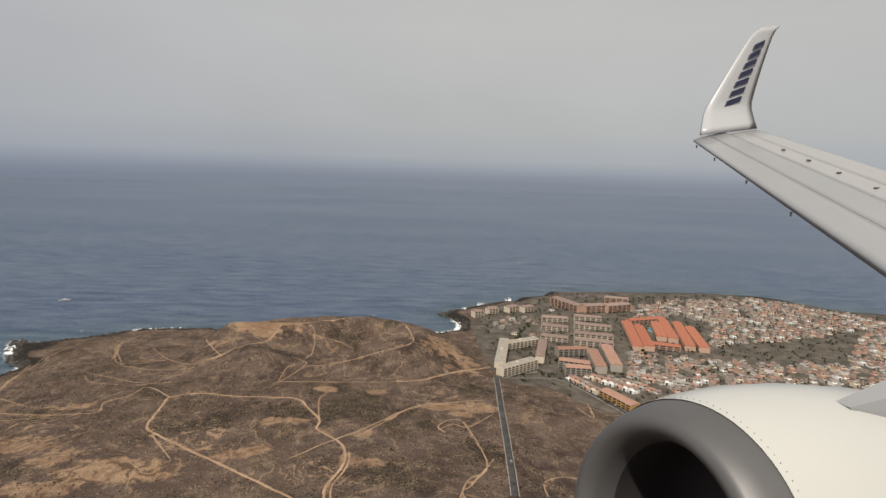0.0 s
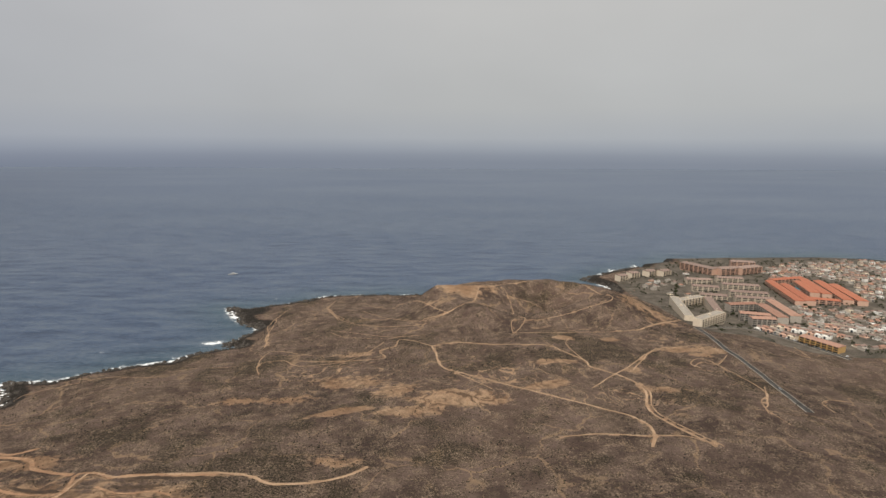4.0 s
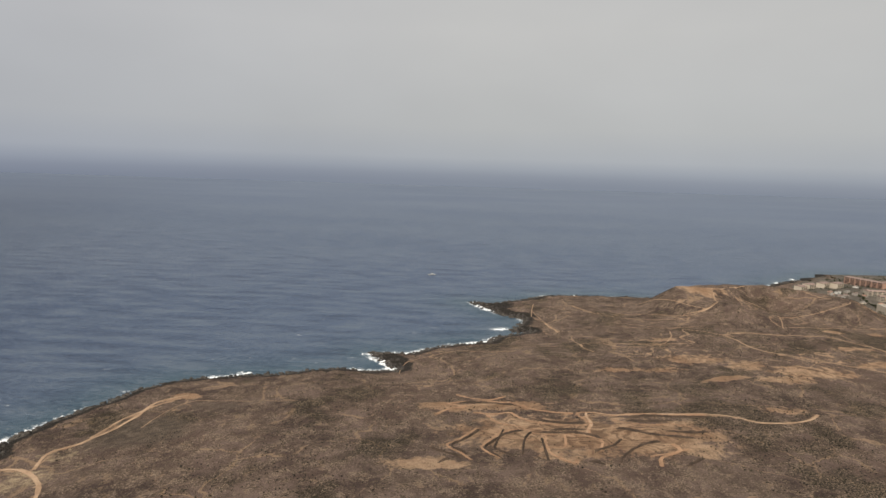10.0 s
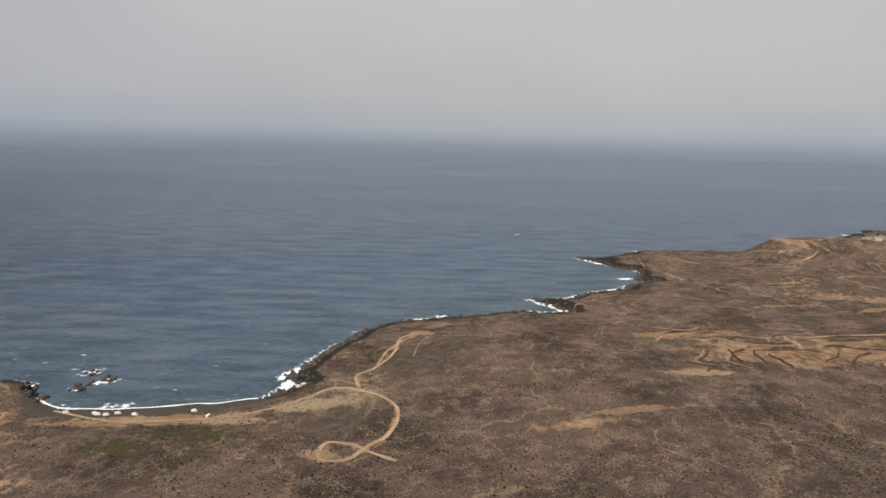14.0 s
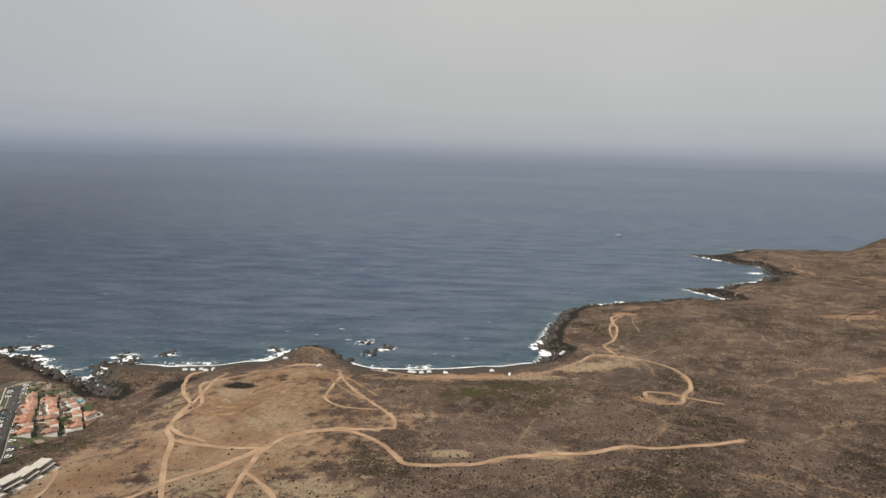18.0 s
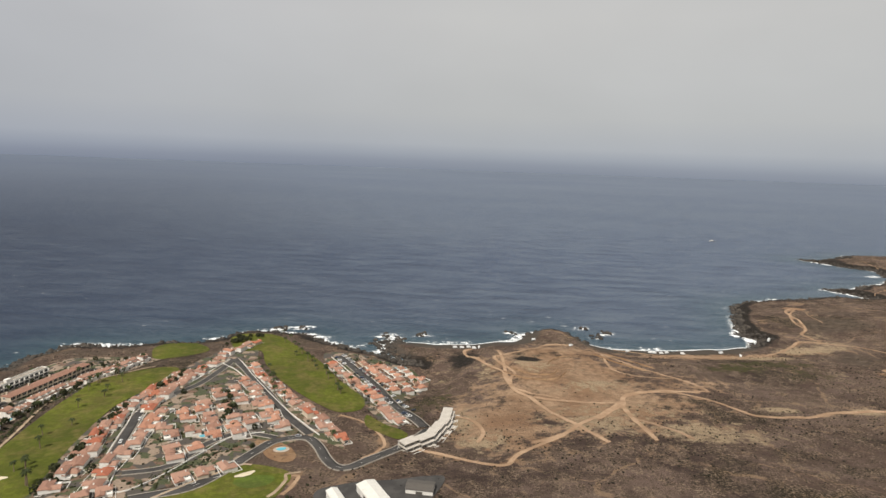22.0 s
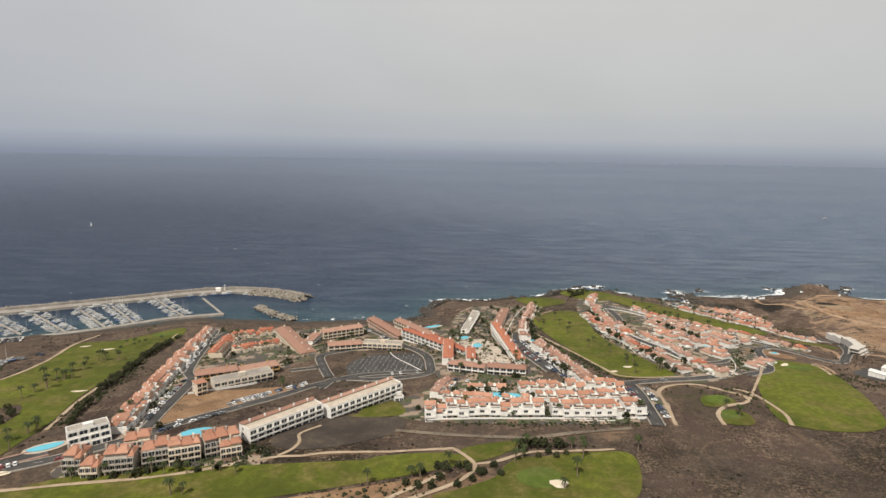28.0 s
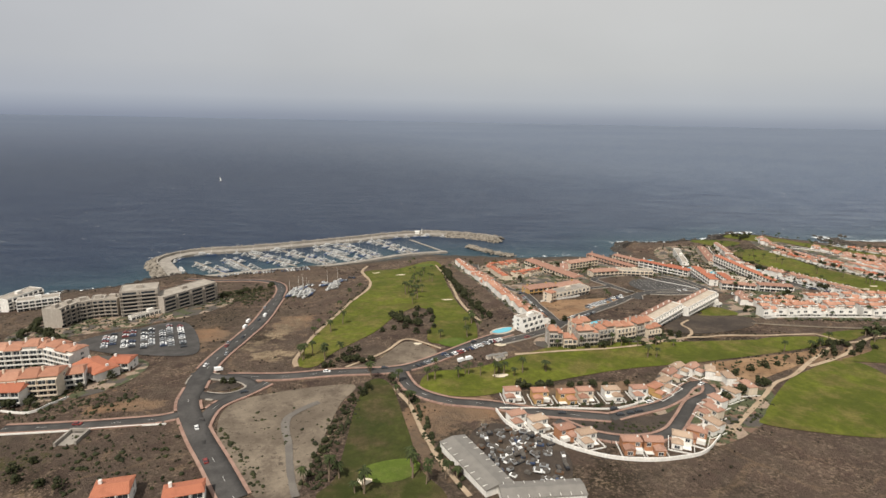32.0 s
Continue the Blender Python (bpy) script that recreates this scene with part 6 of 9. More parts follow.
garden_villa(-1060.5, -209.5, 20, 4.4, 4.6, "pale", 3, True)
garden_villa(-1065, -207.5, 25, 4.4, 4.6, "terracotta", 2, True)
garden_villa(-1071, -203.5, 25, 4.4, 4.6, "pale", 1, True)
garden_villa(-1076, -201, 25, 4.4, 4.6, "pink", 3, True)
# ---- far resort town ----
block((77, 448.5), (109, 464), 7.0, 4, "flat", "plaster_cream", bay=4.0, both=False)
block((64, 375.5), (92, 395.5), 7.0, 5, "flat", "plaster_cream", bay=4.0, both=False)
block((66.5, 394.5), (79.5, 453.5), 7.0, 4, "flat", "plaster_cream", bay=4.0, both=False)
block((100.5, 415), (113, 459), 6.0, 4, "faded", "plaster_cream", bay=4.0, both=False)
block((131.5, 544.5), (156.5, 540.5), 9.0, 3, "faded", "plaster_cream", bay=5.0, both=False)
block((125, 516), (148.5, 508.5), 9.0, 3, "faded", "plaster_cream", bay=5.0, both=False)
block((117, 482), (139, 474), 9.0, 3, "faded", "plaster_cream", bay=5.0, both=False)
block((164.5, 546.5), (190, 541), 9.0, 3, "faded", "plaster_cream", bay=5.0, both=False)
block((156.5, 518), (188.5, 507.5), 9.0, 3, "faded", "plaster_cream", bay=5.0, both=False)
block((148, 488), (180, 478.5), 9.0, 3, "faded", "plaster_cream", bay=5.0, both=False)
block((142, 467), (173, 458), 9.0, 3, "faded", "plaster_cream", bay=5.0, both=False)
block((119, 435.5), (144.5, 438), 8.0, 4, "brown", "plaster_taupe", bay=4.0, both=False)
block((113.5, 407), (134.5, 399), 8.0, 4, "brown", "plaster_taupe", bay=4.0, both=False)
block((146, 430.5), (140.5, 391), 8.0, 4, "brown", "plaster_taupe", bay=4.0, both=False)
block((161, 442.5), (153, 394.5), 8.0, 4, "brown", "plaster_taupe", bay=4.0, both=False)
block((113.5, 390.5), (131.5, 388), 8.0, 4, "brown", "plaster_taupe", bay=4.0, both=False)
block((208, 522), (189, 444), 8.0, 3, "red", "plaster_pink", bay=5.0, both=False)
block((211.5, 526.5), (250, 537.5), 8.0, 3, "red", "plaster_pink", bay=5.0, both=False)
block((214, 507.5), (198, 443.5), 8.0, 3, "red", "plaster_pink", bay=5.0, both=False)
block((234.5, 517.5), (220.5, 471), 8.0, 3, "red", "plaster_pink", bay=5.0, both=False)
block((246, 528.5), (228.5, 466), 8.0, 3, "red", "plaster_pink", bay=5.0, both=False)
block((199, 454.5), (224, 444), 8.0, 3, "red", "plaster_pink", bay=5.0, both=False)
block((255.5, 518.5), (232.5, 444), 8.0, 3, "red", "plaster_pink", bay=5.0, both=False)
block((260, 502.5), (242.5, 440), 8.0, 3, "red", "plaster_pink", bay=5.0, both=False)
block((164, 621), (182.5, 581), 12.0, 5, "faded", "plaster_pink", bay=6.0, both=False)
block((184, 581), (207.5, 586), 12.0, 5, "faded", "plaster_pink", bay=6.0, both=False)
block((206.5, 580.5), (235, 591.5), 12.0, 5, "faded", "plaster_pink", bay=6.0, both=False)
block((222, 626), (246.5, 618), 12.0, 5, "faded", "plaster_pink", bay=6.0, both=False)
block((66, 564), (75.5, 567.5), 9.0, 4, "faded", "plaster_cream", bay=4.0, both=False)
block((81.5, 573), (91.5, 577), 9.0, 4, "faded", "plaster_cream", bay=4.0, both=False)
block((103, 580.5), (114, 587), 9.0, 4, "faded", "plaster_cream", bay=4.0, both=False)
block((119, 580.5), (130, 586.5), 9.0, 4, "faded", "plaster_cream", bay=4.0, both=False)
block((128, 348.5), (139, 324), 8.0, 3, "brown", "plaster_ochre", bay=4.0, both=False)
terrace([(113.5, 381.5), (125.5, 351.5)], 6.0, 2, "pink", 5.0, far=True)
terrace([(126.5, 384.5), (152.5, 353)], 6.0, 2, "pink", 5.0, far=True)
terrace([(140.5, 378.5), (168, 353)], 6.0, 2, "brown", 5.0, far=True)
terrace([(157, 385), (192, 363.5)], 6.0, 2, "orange", 5.0, far=True)
village([(220.5, 537), (245.5, 604), (319.5, 650.5), (424, 674), (482, 606.5), (454, 525), (338.5, 473.5), (256, 454), (292.5, 528), (278, 563)], 8.6, 10.0, "pink", keep=0.8, far=True)
village([(150, 331), (200, 327), (296, 326), (420, 430), (520, 556), (482, 600), (454, 525), (343, 413), (264.5, 364.5), (179.5, 353.5)], 7.6, 16.0, "pink", keep=0.85, far=True)
village([(177.5, 439), (231, 424), (287.5, 411.5), (343, 413.5), (264.5, 364.5), (179.5, 353.5), (157, 385)], 8.0, 20.0, "pink", far=True)
village([(77, 548), (141, 581), (159.5, 594.5), (132.5, 556.5), (112.5, 478.5), (91, 497)], 12.0, 20.0, "pink", keep=0.5, far=True)

_t = np.random.RandomState(14)
_p = np.column_stack([_t.uniform(70, 530, 1500), _t.uniform(320, 680, 1500)])
_p = _p[inside(_p[:, 0], _p[:, 1], COURTS[12])]
TOWN_TREES = _p
tagged(new("town_houses", FAR_TOWN.mesh("town_houses")), "low cream and terracotta houses of the far resort town", "houses", kind="stuff")
# ---- harbour: breakwater, quays, pontoons and boats ----
_rocks = np.random.RandomState(3)


def blob(n_sub=1):
    bm = bmesh.new()
    bmesh.ops.create_icosphere(bm, subdivisions=n_sub, radius=1.0)
    v = np.array([p.co[:] for p in bm.verts])
    f = np.array([[p.index for p in q.verts] for q in bm.faces])
    bm.free()
    return v, f


BLOB = blob(1)


def scatter_mesh(name, places, sizes, material, squash=0.7, rough=0.28, seed=1, flat=True):
    """Many small uneven lumps joined into one mesh."""
    r = np.random.RandomState(seed)
    bv, bf = BLOB
    n, m = len(places), len(bv)
    jit = 1 + rough * (r.rand(n, m, 1) * 2 - 1)
    sc = np.asarray(sizes).reshape(n, 1, 1) * np.stack([0.75 + 0.5 * r.rand(n), 0.75 + 0.5 * r.rand(n), squash * (0.7 + 0.6 * r.rand(n))], 1)[:, None, :]
    v = bv[None] * jit * sc + np.asarray(places)[:, None, :]
    f = bf[None] + (np.arange(n) * m)[:, None, None]
    me = bpy.data.meshes.new(name)
    v, f = v.reshape(-1, 3).astype(np.float32), f.reshape(-1, 3).astype(np.int32)
    me.vertices.add(len(v))
    me.vertices.foreach_set("co", v.ravel())
    me.loops.add(f.size)
    me.loops.foreach_set("vertex_index", f.ravel())
    me.polygons.add(len(f))
    me.polygons.foreach_set("loop_start", np.arange(0, f.size, 3, dtype=np.int32))
    me.polygons.foreach_set("loop_total", np.full(len(f), 3, np.int32))
    me.update(calc_edges=True)
    me.materials.append(MAT[material])
    return me


def strip(line, half, z0, z1, material):
    """A raised strip with vertical sides along a line."""
    line = np.asarray(line, float)
    t = np.gradient(line, axis=0)
    t /= np.linalg.norm(t, axis=1)[:, None]
    nrm = np.stack([-t[:, 1], t[:, 0]], 1)
    s = Shape()
    n = len(line)
    v = []
    for sgn, z in ((1, z0), (1, z1), (-1, z1), (-1, z0)):
        v.append(np.column_stack([line + sgn * half * nrm, np.full(n, z)]))
    v = np.stack(v, 1).reshape(-1, 3)
    f = [(i * 4 + k, i * 4 + (k + 1) % 4, (i + 1) * 4 + (k + 1) % 4, (i + 1) * 4 + k) for i in range(n - 1) for k in range(4)]
    f += [(0, 1, 2, 3), ((n - 1) * 4 + 3, (n - 1) * 4 + 2, (n - 1) * 4 + 1, (n - 1) * 4)]
    return s.add(v, f, material)


MOLE = smooth_line([(-1240, -31), (-1258, -6), (-1269, 12), (-1259, 31), (-1222, 46), (-1168, 75), (-1132, 97), (-1106, 104), (-1086, 102), (-1068, 95), (-1059, 88)], 4.0)
mole = tagged(new("breakwater"), "long curved stone breakwater with a concrete quay", "breakwater", kind="structure")
part("quay_deck", strip(MOLE, 3.4, -4, 1.5, "concrete"), mole)
t_ = np.gradient(MOLE, axis=0)
t_ /= np.linalg.norm(t_, axis=1)[:, None]
n_ = np.stack([-t_[:, 1], t_[:, 0]], 1)
sea_side = MOLE - 4.2 * n_ if (MOLE - 4.2 * n_)[20][1] > MOLE[20][1] else MOLE + 4.2 * n_
part("sea_wall", strip(sea_side, 0.5, -4, 2.9, "concrete"), mole)
pts, sizes = [], []
for k in range(len(sea_side) * 26):
    i = _rocks.randint(len(sea_side) - 1)
    p = sea_side[i] + (sea_side[i + 1] - sea_side[i]) * _rocks.rand()
    out = (sea_side[i] - MOLE[i]) / np.linalg.norm(sea_side[i] - MOLE[i])
    o = _rocks.rand() * 6.5
    pts.append((*(p + out * (0.8 + o)), 2.2 - 0.42 * o + _rocks.rand() * 0.5))
    sizes.append(0.65 + 0.6 * _rocks.rand())
for k in range(620):      # the head of the breakwater is bare piled rock
    i = len(MOLE) - 1 - _rocks.randint(11)
    a, o = _rocks.rand() * 6.28, 6.2 * _rocks.rand() ** 0.6
    pts.append((MOLE[i][0] + o * math.cos(a), MOLE[i][1] + o * math.sin(a), 2.6 - 0.42 * o))
    sizes.append(0.6 + 0.6 * _rocks.rand())
ob = part("armour_stone", scatter_mesh("armour_stone", pts, sizes, "armour_stone", 0.8, 0.25, 4), mole)
ob["kind"] = "stuff"
spur = smooth_line([(-1079, 66), (-1066, 53), (-1052, 42)], 2.0)
pts = [(*(spur[i] + _rocks.randn(2) * 1.6), 0.4 + _rocks.rand() * 1.0) for i in _rocks.randint(0, len(spur), 260)]
ob = tagged(new("rock_spur", scatter_mesh("rock_spur", pts, 0.6 + 0.6 * _rocks.rand(260), "armour_stone", 0.8, 0.25, 5)), "short spur of piled grey rock", "breakwater", kind="structure")

quay = smooth_line([(-1243, -25), (-1222, -15), (-1199, -4), (-1174, 5), (-1149, 20), (-1122, 40), (-1095, 50)], 4.0)
tagged(new("quay", strip(quay, 2.0, -3, 1.1, "concrete").mesh("quay")), "pale concrete harbour quay", "quay", kind="structure")


def hull(length, beam, depth, material):
    """A pointed boat hull with a flat transom and a deck."""
    s, v = Shape(), []
    xs = [-0.5, -0.2, 0.15, 0.38, 0.5]
    ws = [0.42, 0.5, 0.46, 0.24, 0.02]
    for x, w in zip(xs, ws):
        sheer = depth * (0.75 + 0.25 * (x + 0.5) ** 2)
        v += [(x * length, -w * beam, sheer), (x * length, -w * beam * 0.75, -0.15), (x * length, w * beam * 0.75, -0.15), (x * length, w * beam, sheer)]
    f = []
    for i in range(4):
        f += [(i * 4 + k, i * 4 + k + 1, (i + 1) * 4 + k + 1, (i + 1) * 4 + k) for k in range(3)]
        f.append((i * 4 + 3, i * 4, (i + 1) * 4, (i + 1) * 4 + 3))
    f += [(3, 2, 1, 0), (16, 17, 18, 19)]
    return s.add(v, f, material)


BOATS = {}


def boat(x, y, turn, kind, z=0.0):
    """kind: 0, 1 motor boats, 2, 3 sailing boats, 4 a large yacht."""
    if kind in BOATS:
        return copy_thing(BOATS[kind], pose(x, y, z, 0, 0, turn))
    length, beam = [(4.2, 1.5), (5.2, 1.8), (4.8, 1.5), (6.2, 1.8), (10.5, 2.8)][kind]
    label = ["small white motor boat moored in the harbour", "white cabin cruiser with dark windows moored in the harbour", "white sailing boat with bare mast", "blue-hulled sailing boat with bare mast", "large white motor yacht along the quay"][kind]
    name = "motor_boat" if kind in (0, 1) else "yacht" if kind == 4 else "sailing_boat"
    ob = tagged(new(name, hull(length, beam, 0.7 if kind < 4 else 1.1, "boat_blue" if kind == 3 else "boat_white").mesh(name)), label, "boat", "boats in the harbour")
    ob.matrix_basis = pose(x, y, z, 0, 0, turn)
    h = 0.6 if kind < 4 else 1.0
    part("cabin", Shape().prism([(-0.25 * length, -0.3 * beam), (0.2 * length, -0.26 * beam), (0.2 * length, 0.26 * beam), (-0.25 * length, 0.3 * beam)], h - 0.1, h + (0.35 if kind in (2, 3) else 0.75), "boat_white", 0.16).box(-0.16 * length, 0.19 * length, -0.29 * beam, 0.29 * beam, h + 0.12, h + 0.28, "window_dark"), ob)
    if kind in (2, 3):
        part("mast", Shape().tube(0.05 * length, 0, h, h + length * 1.15, 0.055, 0.035, "white_metal", 6), ob)
        part("boom", Shape().box(-0.4 * length, 0.05 * length, -0.1, 0.1, h + 0.75, h + 0.98, "sail_cloth"), ob)
    if kind in (1, 4):
        part("flybridge", Shape().prism([(-0.2 * length, -0.25 * beam), (0.08 * length, -0.22 * beam), (0.08 * length, 0.22 * beam), (-0.2 * length, 0.25 * beam)], h + 0.75, h + 1.2, "boat_white", 0.2), ob)
    BOATS[kind] = ob
    return ob


PONTOONS = [((-1251, 12), (-1222, -13)), ((-1233, 21), (-1208, -6)), ((-1226, 36), (-1187, 8)), ((-1206, 45), (-1165, 12)),
            ((-1185, 55), (-1147, 19)), ((-1171, 65), (-1139, 31)), ((-1149, 79), (-1117, 45)), ((-1123, 87), (-1097, 52))]
_b = random.Random(11)
for k, (a, b) in enumerate(PONTOONS):
    a, b = np.array(a, float), np.array(b, float)
    d = (b - a) / np.linalg.norm(b - a)
    n = np.array([-d[1], d[0]])
    tagged(new("pontoon", strip([a, (a + b) / 2, b], 0.7, -0.3, 0.5, "concrete").mesh("pontoon")), "narrow concrete mooring pontoon", "pontoon", "pontoons")
    length = np.linalg.norm(b - a)
    if k == 7:
        continue
    s = 1.0
    while s < length - 3:
        for side in (1, -1):
            if _b.random() < (0.66 if k not in (0, 7) else 0.45):
                p = a + d * s + n * side * (3.6 + _b.uniform(-0.3, 0.5))
                boat(p[0], p[1], math.degrees(math.atan2(n[1] * side, n[0] * side)) + 180 * _b.randrange(2) + _b.uniform(-4, 4), _b.choice([0, 0, 1, 1, 2, 2, 3]))
        s += 2.5
inner = MOLE - 6.0 * (sea_side - MOLE) / 4.2 * 0.9
for i in range(7, len(MOLE) - 8, 2):
    p, d = inner[i], t_[i]
    if _b.random() < 0.62:
        boat(p[0], p[1], math.degrees(math.atan2(d[1], d[0])) + _b.uniform(-6, 6), _b.choice([1, 1, 4, 3]))
boat(-1254, 30, 30, 4)
boat(-1110, 100, 25, 4)
tagged(new("harbour_hut", Shape().box(-1119.6, -1116.6, 101.2, 103.0, 1.5, 3.4, "plaster_white").gable(-1119.9, -1116.3, 100.9, 103.3, 3.4, 0.6, "plaster_white").mesh("harbour_hut")), "small white hut on the breakwater", "hut")
tagged(new("harbour_light", Shape().tube(-1114.5, 103.2, 1.5, 5.0, 0.32, 0.24, "white_metal", 10).tube(-1114.5, 103.2, 5.0, 5.5, 0.45, 0.3, "white_metal", 10).mesh("harbour_light")), "slim white harbour light", "beacon")
# boats laid up ashore behind the quay
for k in range(30):
    (cx, cy), (rx, ry) = (((-1163, -74), (6, 12)), ((-1152, -56), (4, 11)))[k % 3 == 2]
    x, y = cx + rx * _b.uniform(-1, 1), cy + ry * _b.uniform(-1, 1)
    boat(x, y, 60 + _b.uniform(-25, 25) + 180 * (k % 2), _b.choice([0, 0, 1, 3]), top(x, y) + 0.35)
# boats out at sea
boat(-363, 616, 200, 4)
out_sail = boat(-1388, 404, 150, 2)
sail = Shape()
sail.add([(-2.0, 0.0, 1.3), (0.2, 0.05, 1.3), (0.2, 0.0, 6.0), (-2.0, 0.06, 1.34), (0.2, 0.11, 1.34), (0.2, 0.06, 6.0)], [(0, 1, 2), (5, 4, 3), (0, 3, 4, 1), (1, 4, 5, 2), (2, 5, 3, 0)], "sail_cloth")
part("sail", sail, out_sail, "hoisted pale sail")

# dark volcanic rocks along the shore
cl = smooth_line(COAST[3:-3], 1.2)
r = np.random.RandomState(8)
keep = (cl[:, 0] < 120) & (cl[:, 0] > -1330)
cl = cl[keep]
beachy = np.zeros(len(cl), bool)
for bx, by, rx, ry in BEACHES[:2]:
    beachy |= (np.abs(cl[:, 0] - bx) < rx * 0.80) & (np.abs(cl[:, 1] - by) < ry)
beachy |= (cl[:, 0] < -985) & (cl[:, 0] > -1250)
cl = cl[~beachy]
idx = r.randint(0, len(cl), 5200)
q = cl[idx] + r.randn(5200, 2) * np.array([2.4, 2.4])
dd = shore(q[:, 0], q[:, 1])
ok = (dd > -4.5) & (dd < 7)
q, dd = q[ok], dd[ok]
z = np.where(dd < 0, 0.0, drape(q[:, 0], q[:, 1]))
tagged(new("shore_rocks", scatter_mesh("shore_rocks", np.column_stack([q, z]), 0.5 + 1.5 * r.rand(len(q)) ** 2, "rock", 0.7, 0.35, 6)), "jagged black volcanic rocks along the waterline", "rocks", kind="stuff")
for bx, by, rx, ry in BEACHES[:2]:
    edge = smooth_line(COAST[3:-3], 1.5)
    edge = edge[(np.abs(edge[:, 0] - bx) < rx * 0.85) & (np.abs(edge[:, 1] - by) < ry * 1.3)]
    t = np.gradient(edge, axis=0)
    t /= np.linalg.norm(t, axis=1)[:, None] + 1e-9
    sea_way = np.stack([-t[:, 1], t[:, 0]], 1)
    sea_way *= np.where(sea_way[:, 1:] < 0, -1, 1)
    step = np.arange(-7, 7.01, 0.5)
    trial = edge[:, None, :] + sea_way[:, None, :] * step[None, :, None]
    wet = ground(trial[..., 0].ravel(), trial[..., 1].ravel()).reshape(len(edge), -1) < 0.05
    at = edge + sea_way * step[np.argmax(wet, 1)][:, None]
    at = np.column_stack([np.convolve(np.pad(at[:, k], 3, mode="edge"), np.ones(7) / 7, "valid") for k in (0, 1)])
    u = np.arange(len(at)) * 1.5
    wide = 0.35 + 1.3 * vnoise(u, u * 0 + bx, 9) ** 2
    v = np.stack([np.column_stack([at + sea_way * o, np.full(len(at), 0.10)]) for o in (np.zeros((len(at), 1)) - 0.4, wide[:, None])], 1).reshape(-1, 3)
    f = [(2 * i, 2 * i + 1, 2 * i + 3, 2 * i + 2) for i in range(len(at) - 1)]
    tagged(new("surf_line", mesh_of("surf_line", v, f, "foam", True)), "thin white line of surf along the dark beach", "surf", kind="structure")
skerry = [(-848, 138), (-862, 136), (-793, 127), (-797, 113), (-772, 131), (-714, 140), (-664, 156), (-652, 146), (-400, 306), (-318, 474), (-660, 137)]
q = np.concatenate([np.array(p) + r.randn(9, 2) * 2.6 for p in skerry])
tagged(new("skerries", scatter_mesh("skerries", np.column_stack([q, r.rand(len(q)) * 0.4]), 0.6 + 1.1 * r.rand(len(q)), "rock", 0.6, 0.35, 7)), "low black rocks awash in the surf", "rocks", kind="stuff")
# ---- palms, trees, shrubs ----
PALMS = {}


def palm(x, y, size=1.0, variant=0):
    z = top(x, y)
    m = pose(x, y, z, 0, 0, (x * 37 + y * 91) % 360) @ Matrix.Scale(1, 4)
    if variant in PALMS:
        ob = copy_thing(PALMS[variant], m)
        ob.scale = (size, size, size)
        return ob
    r = random.Random(variant)
    ob = thing("palm_tree", "tall palm with a ragged green crown", "palm", "palms", m)
    h, lean = 3.2 + 0.9 * variant, (0.25 * r.uniform(-1, 1), 0.25 * r.uniform(-1, 1))
    s = Shape()
    px, py, pz = 0, 0, -0.3
    for k in range(4):
        s.tube(px, py, pz, pz + (h + 0.3) / 4, 0.20 - 0.025 * k, 0.18 - 0.025 * k, "palm_trunk", 7, True, (lean[0] / 4, lean[1] / 4))
        px, py, pz = px + lean[0] / 4, py + lean[1] / 4, pz + (h + 0.3) / 4
    part("trunk", s, ob)
    c = Shape()
    for k in range(20):
        a, up = k * 2.4 + r.uniform(-0.2, 0.2), r.uniform(-0.35, 0.95)
        length = r.uniform(1.1, 1.6)
        dx, dy = math.cos(a), math.sin(a)
        line = []
        for i in range(5):
            u = i / 4
            line.append((px + dx * length * u, py + dy * length * u, h + up * length * u * (1 - 0.4 * u) - 0.75 * length * u * u))
        for side in (1, -1):
            v, f = [], []
            for i, (qx, qy, qz) in enumerate(line):
                w = 0.26 * (1 - (i / 4) ** 2) + 0.03
                v += [(qx, qy, qz + 0.03), (qx - dy * side * w, qy + dx * side * w, qz - 0.6 * w)]
            f = [(2 * i, 2 * i + 1, 2 * i + 3, 2 * i + 2) for i in range(4)]
            c.add(v, f, "palm_leaf")
    part("crown", c, ob)
    ob.scale = (size, size, size)
    PALMS[variant] = ob
    return ob


TREES = {}
GROVE, TREE_COUNT = [], [0]


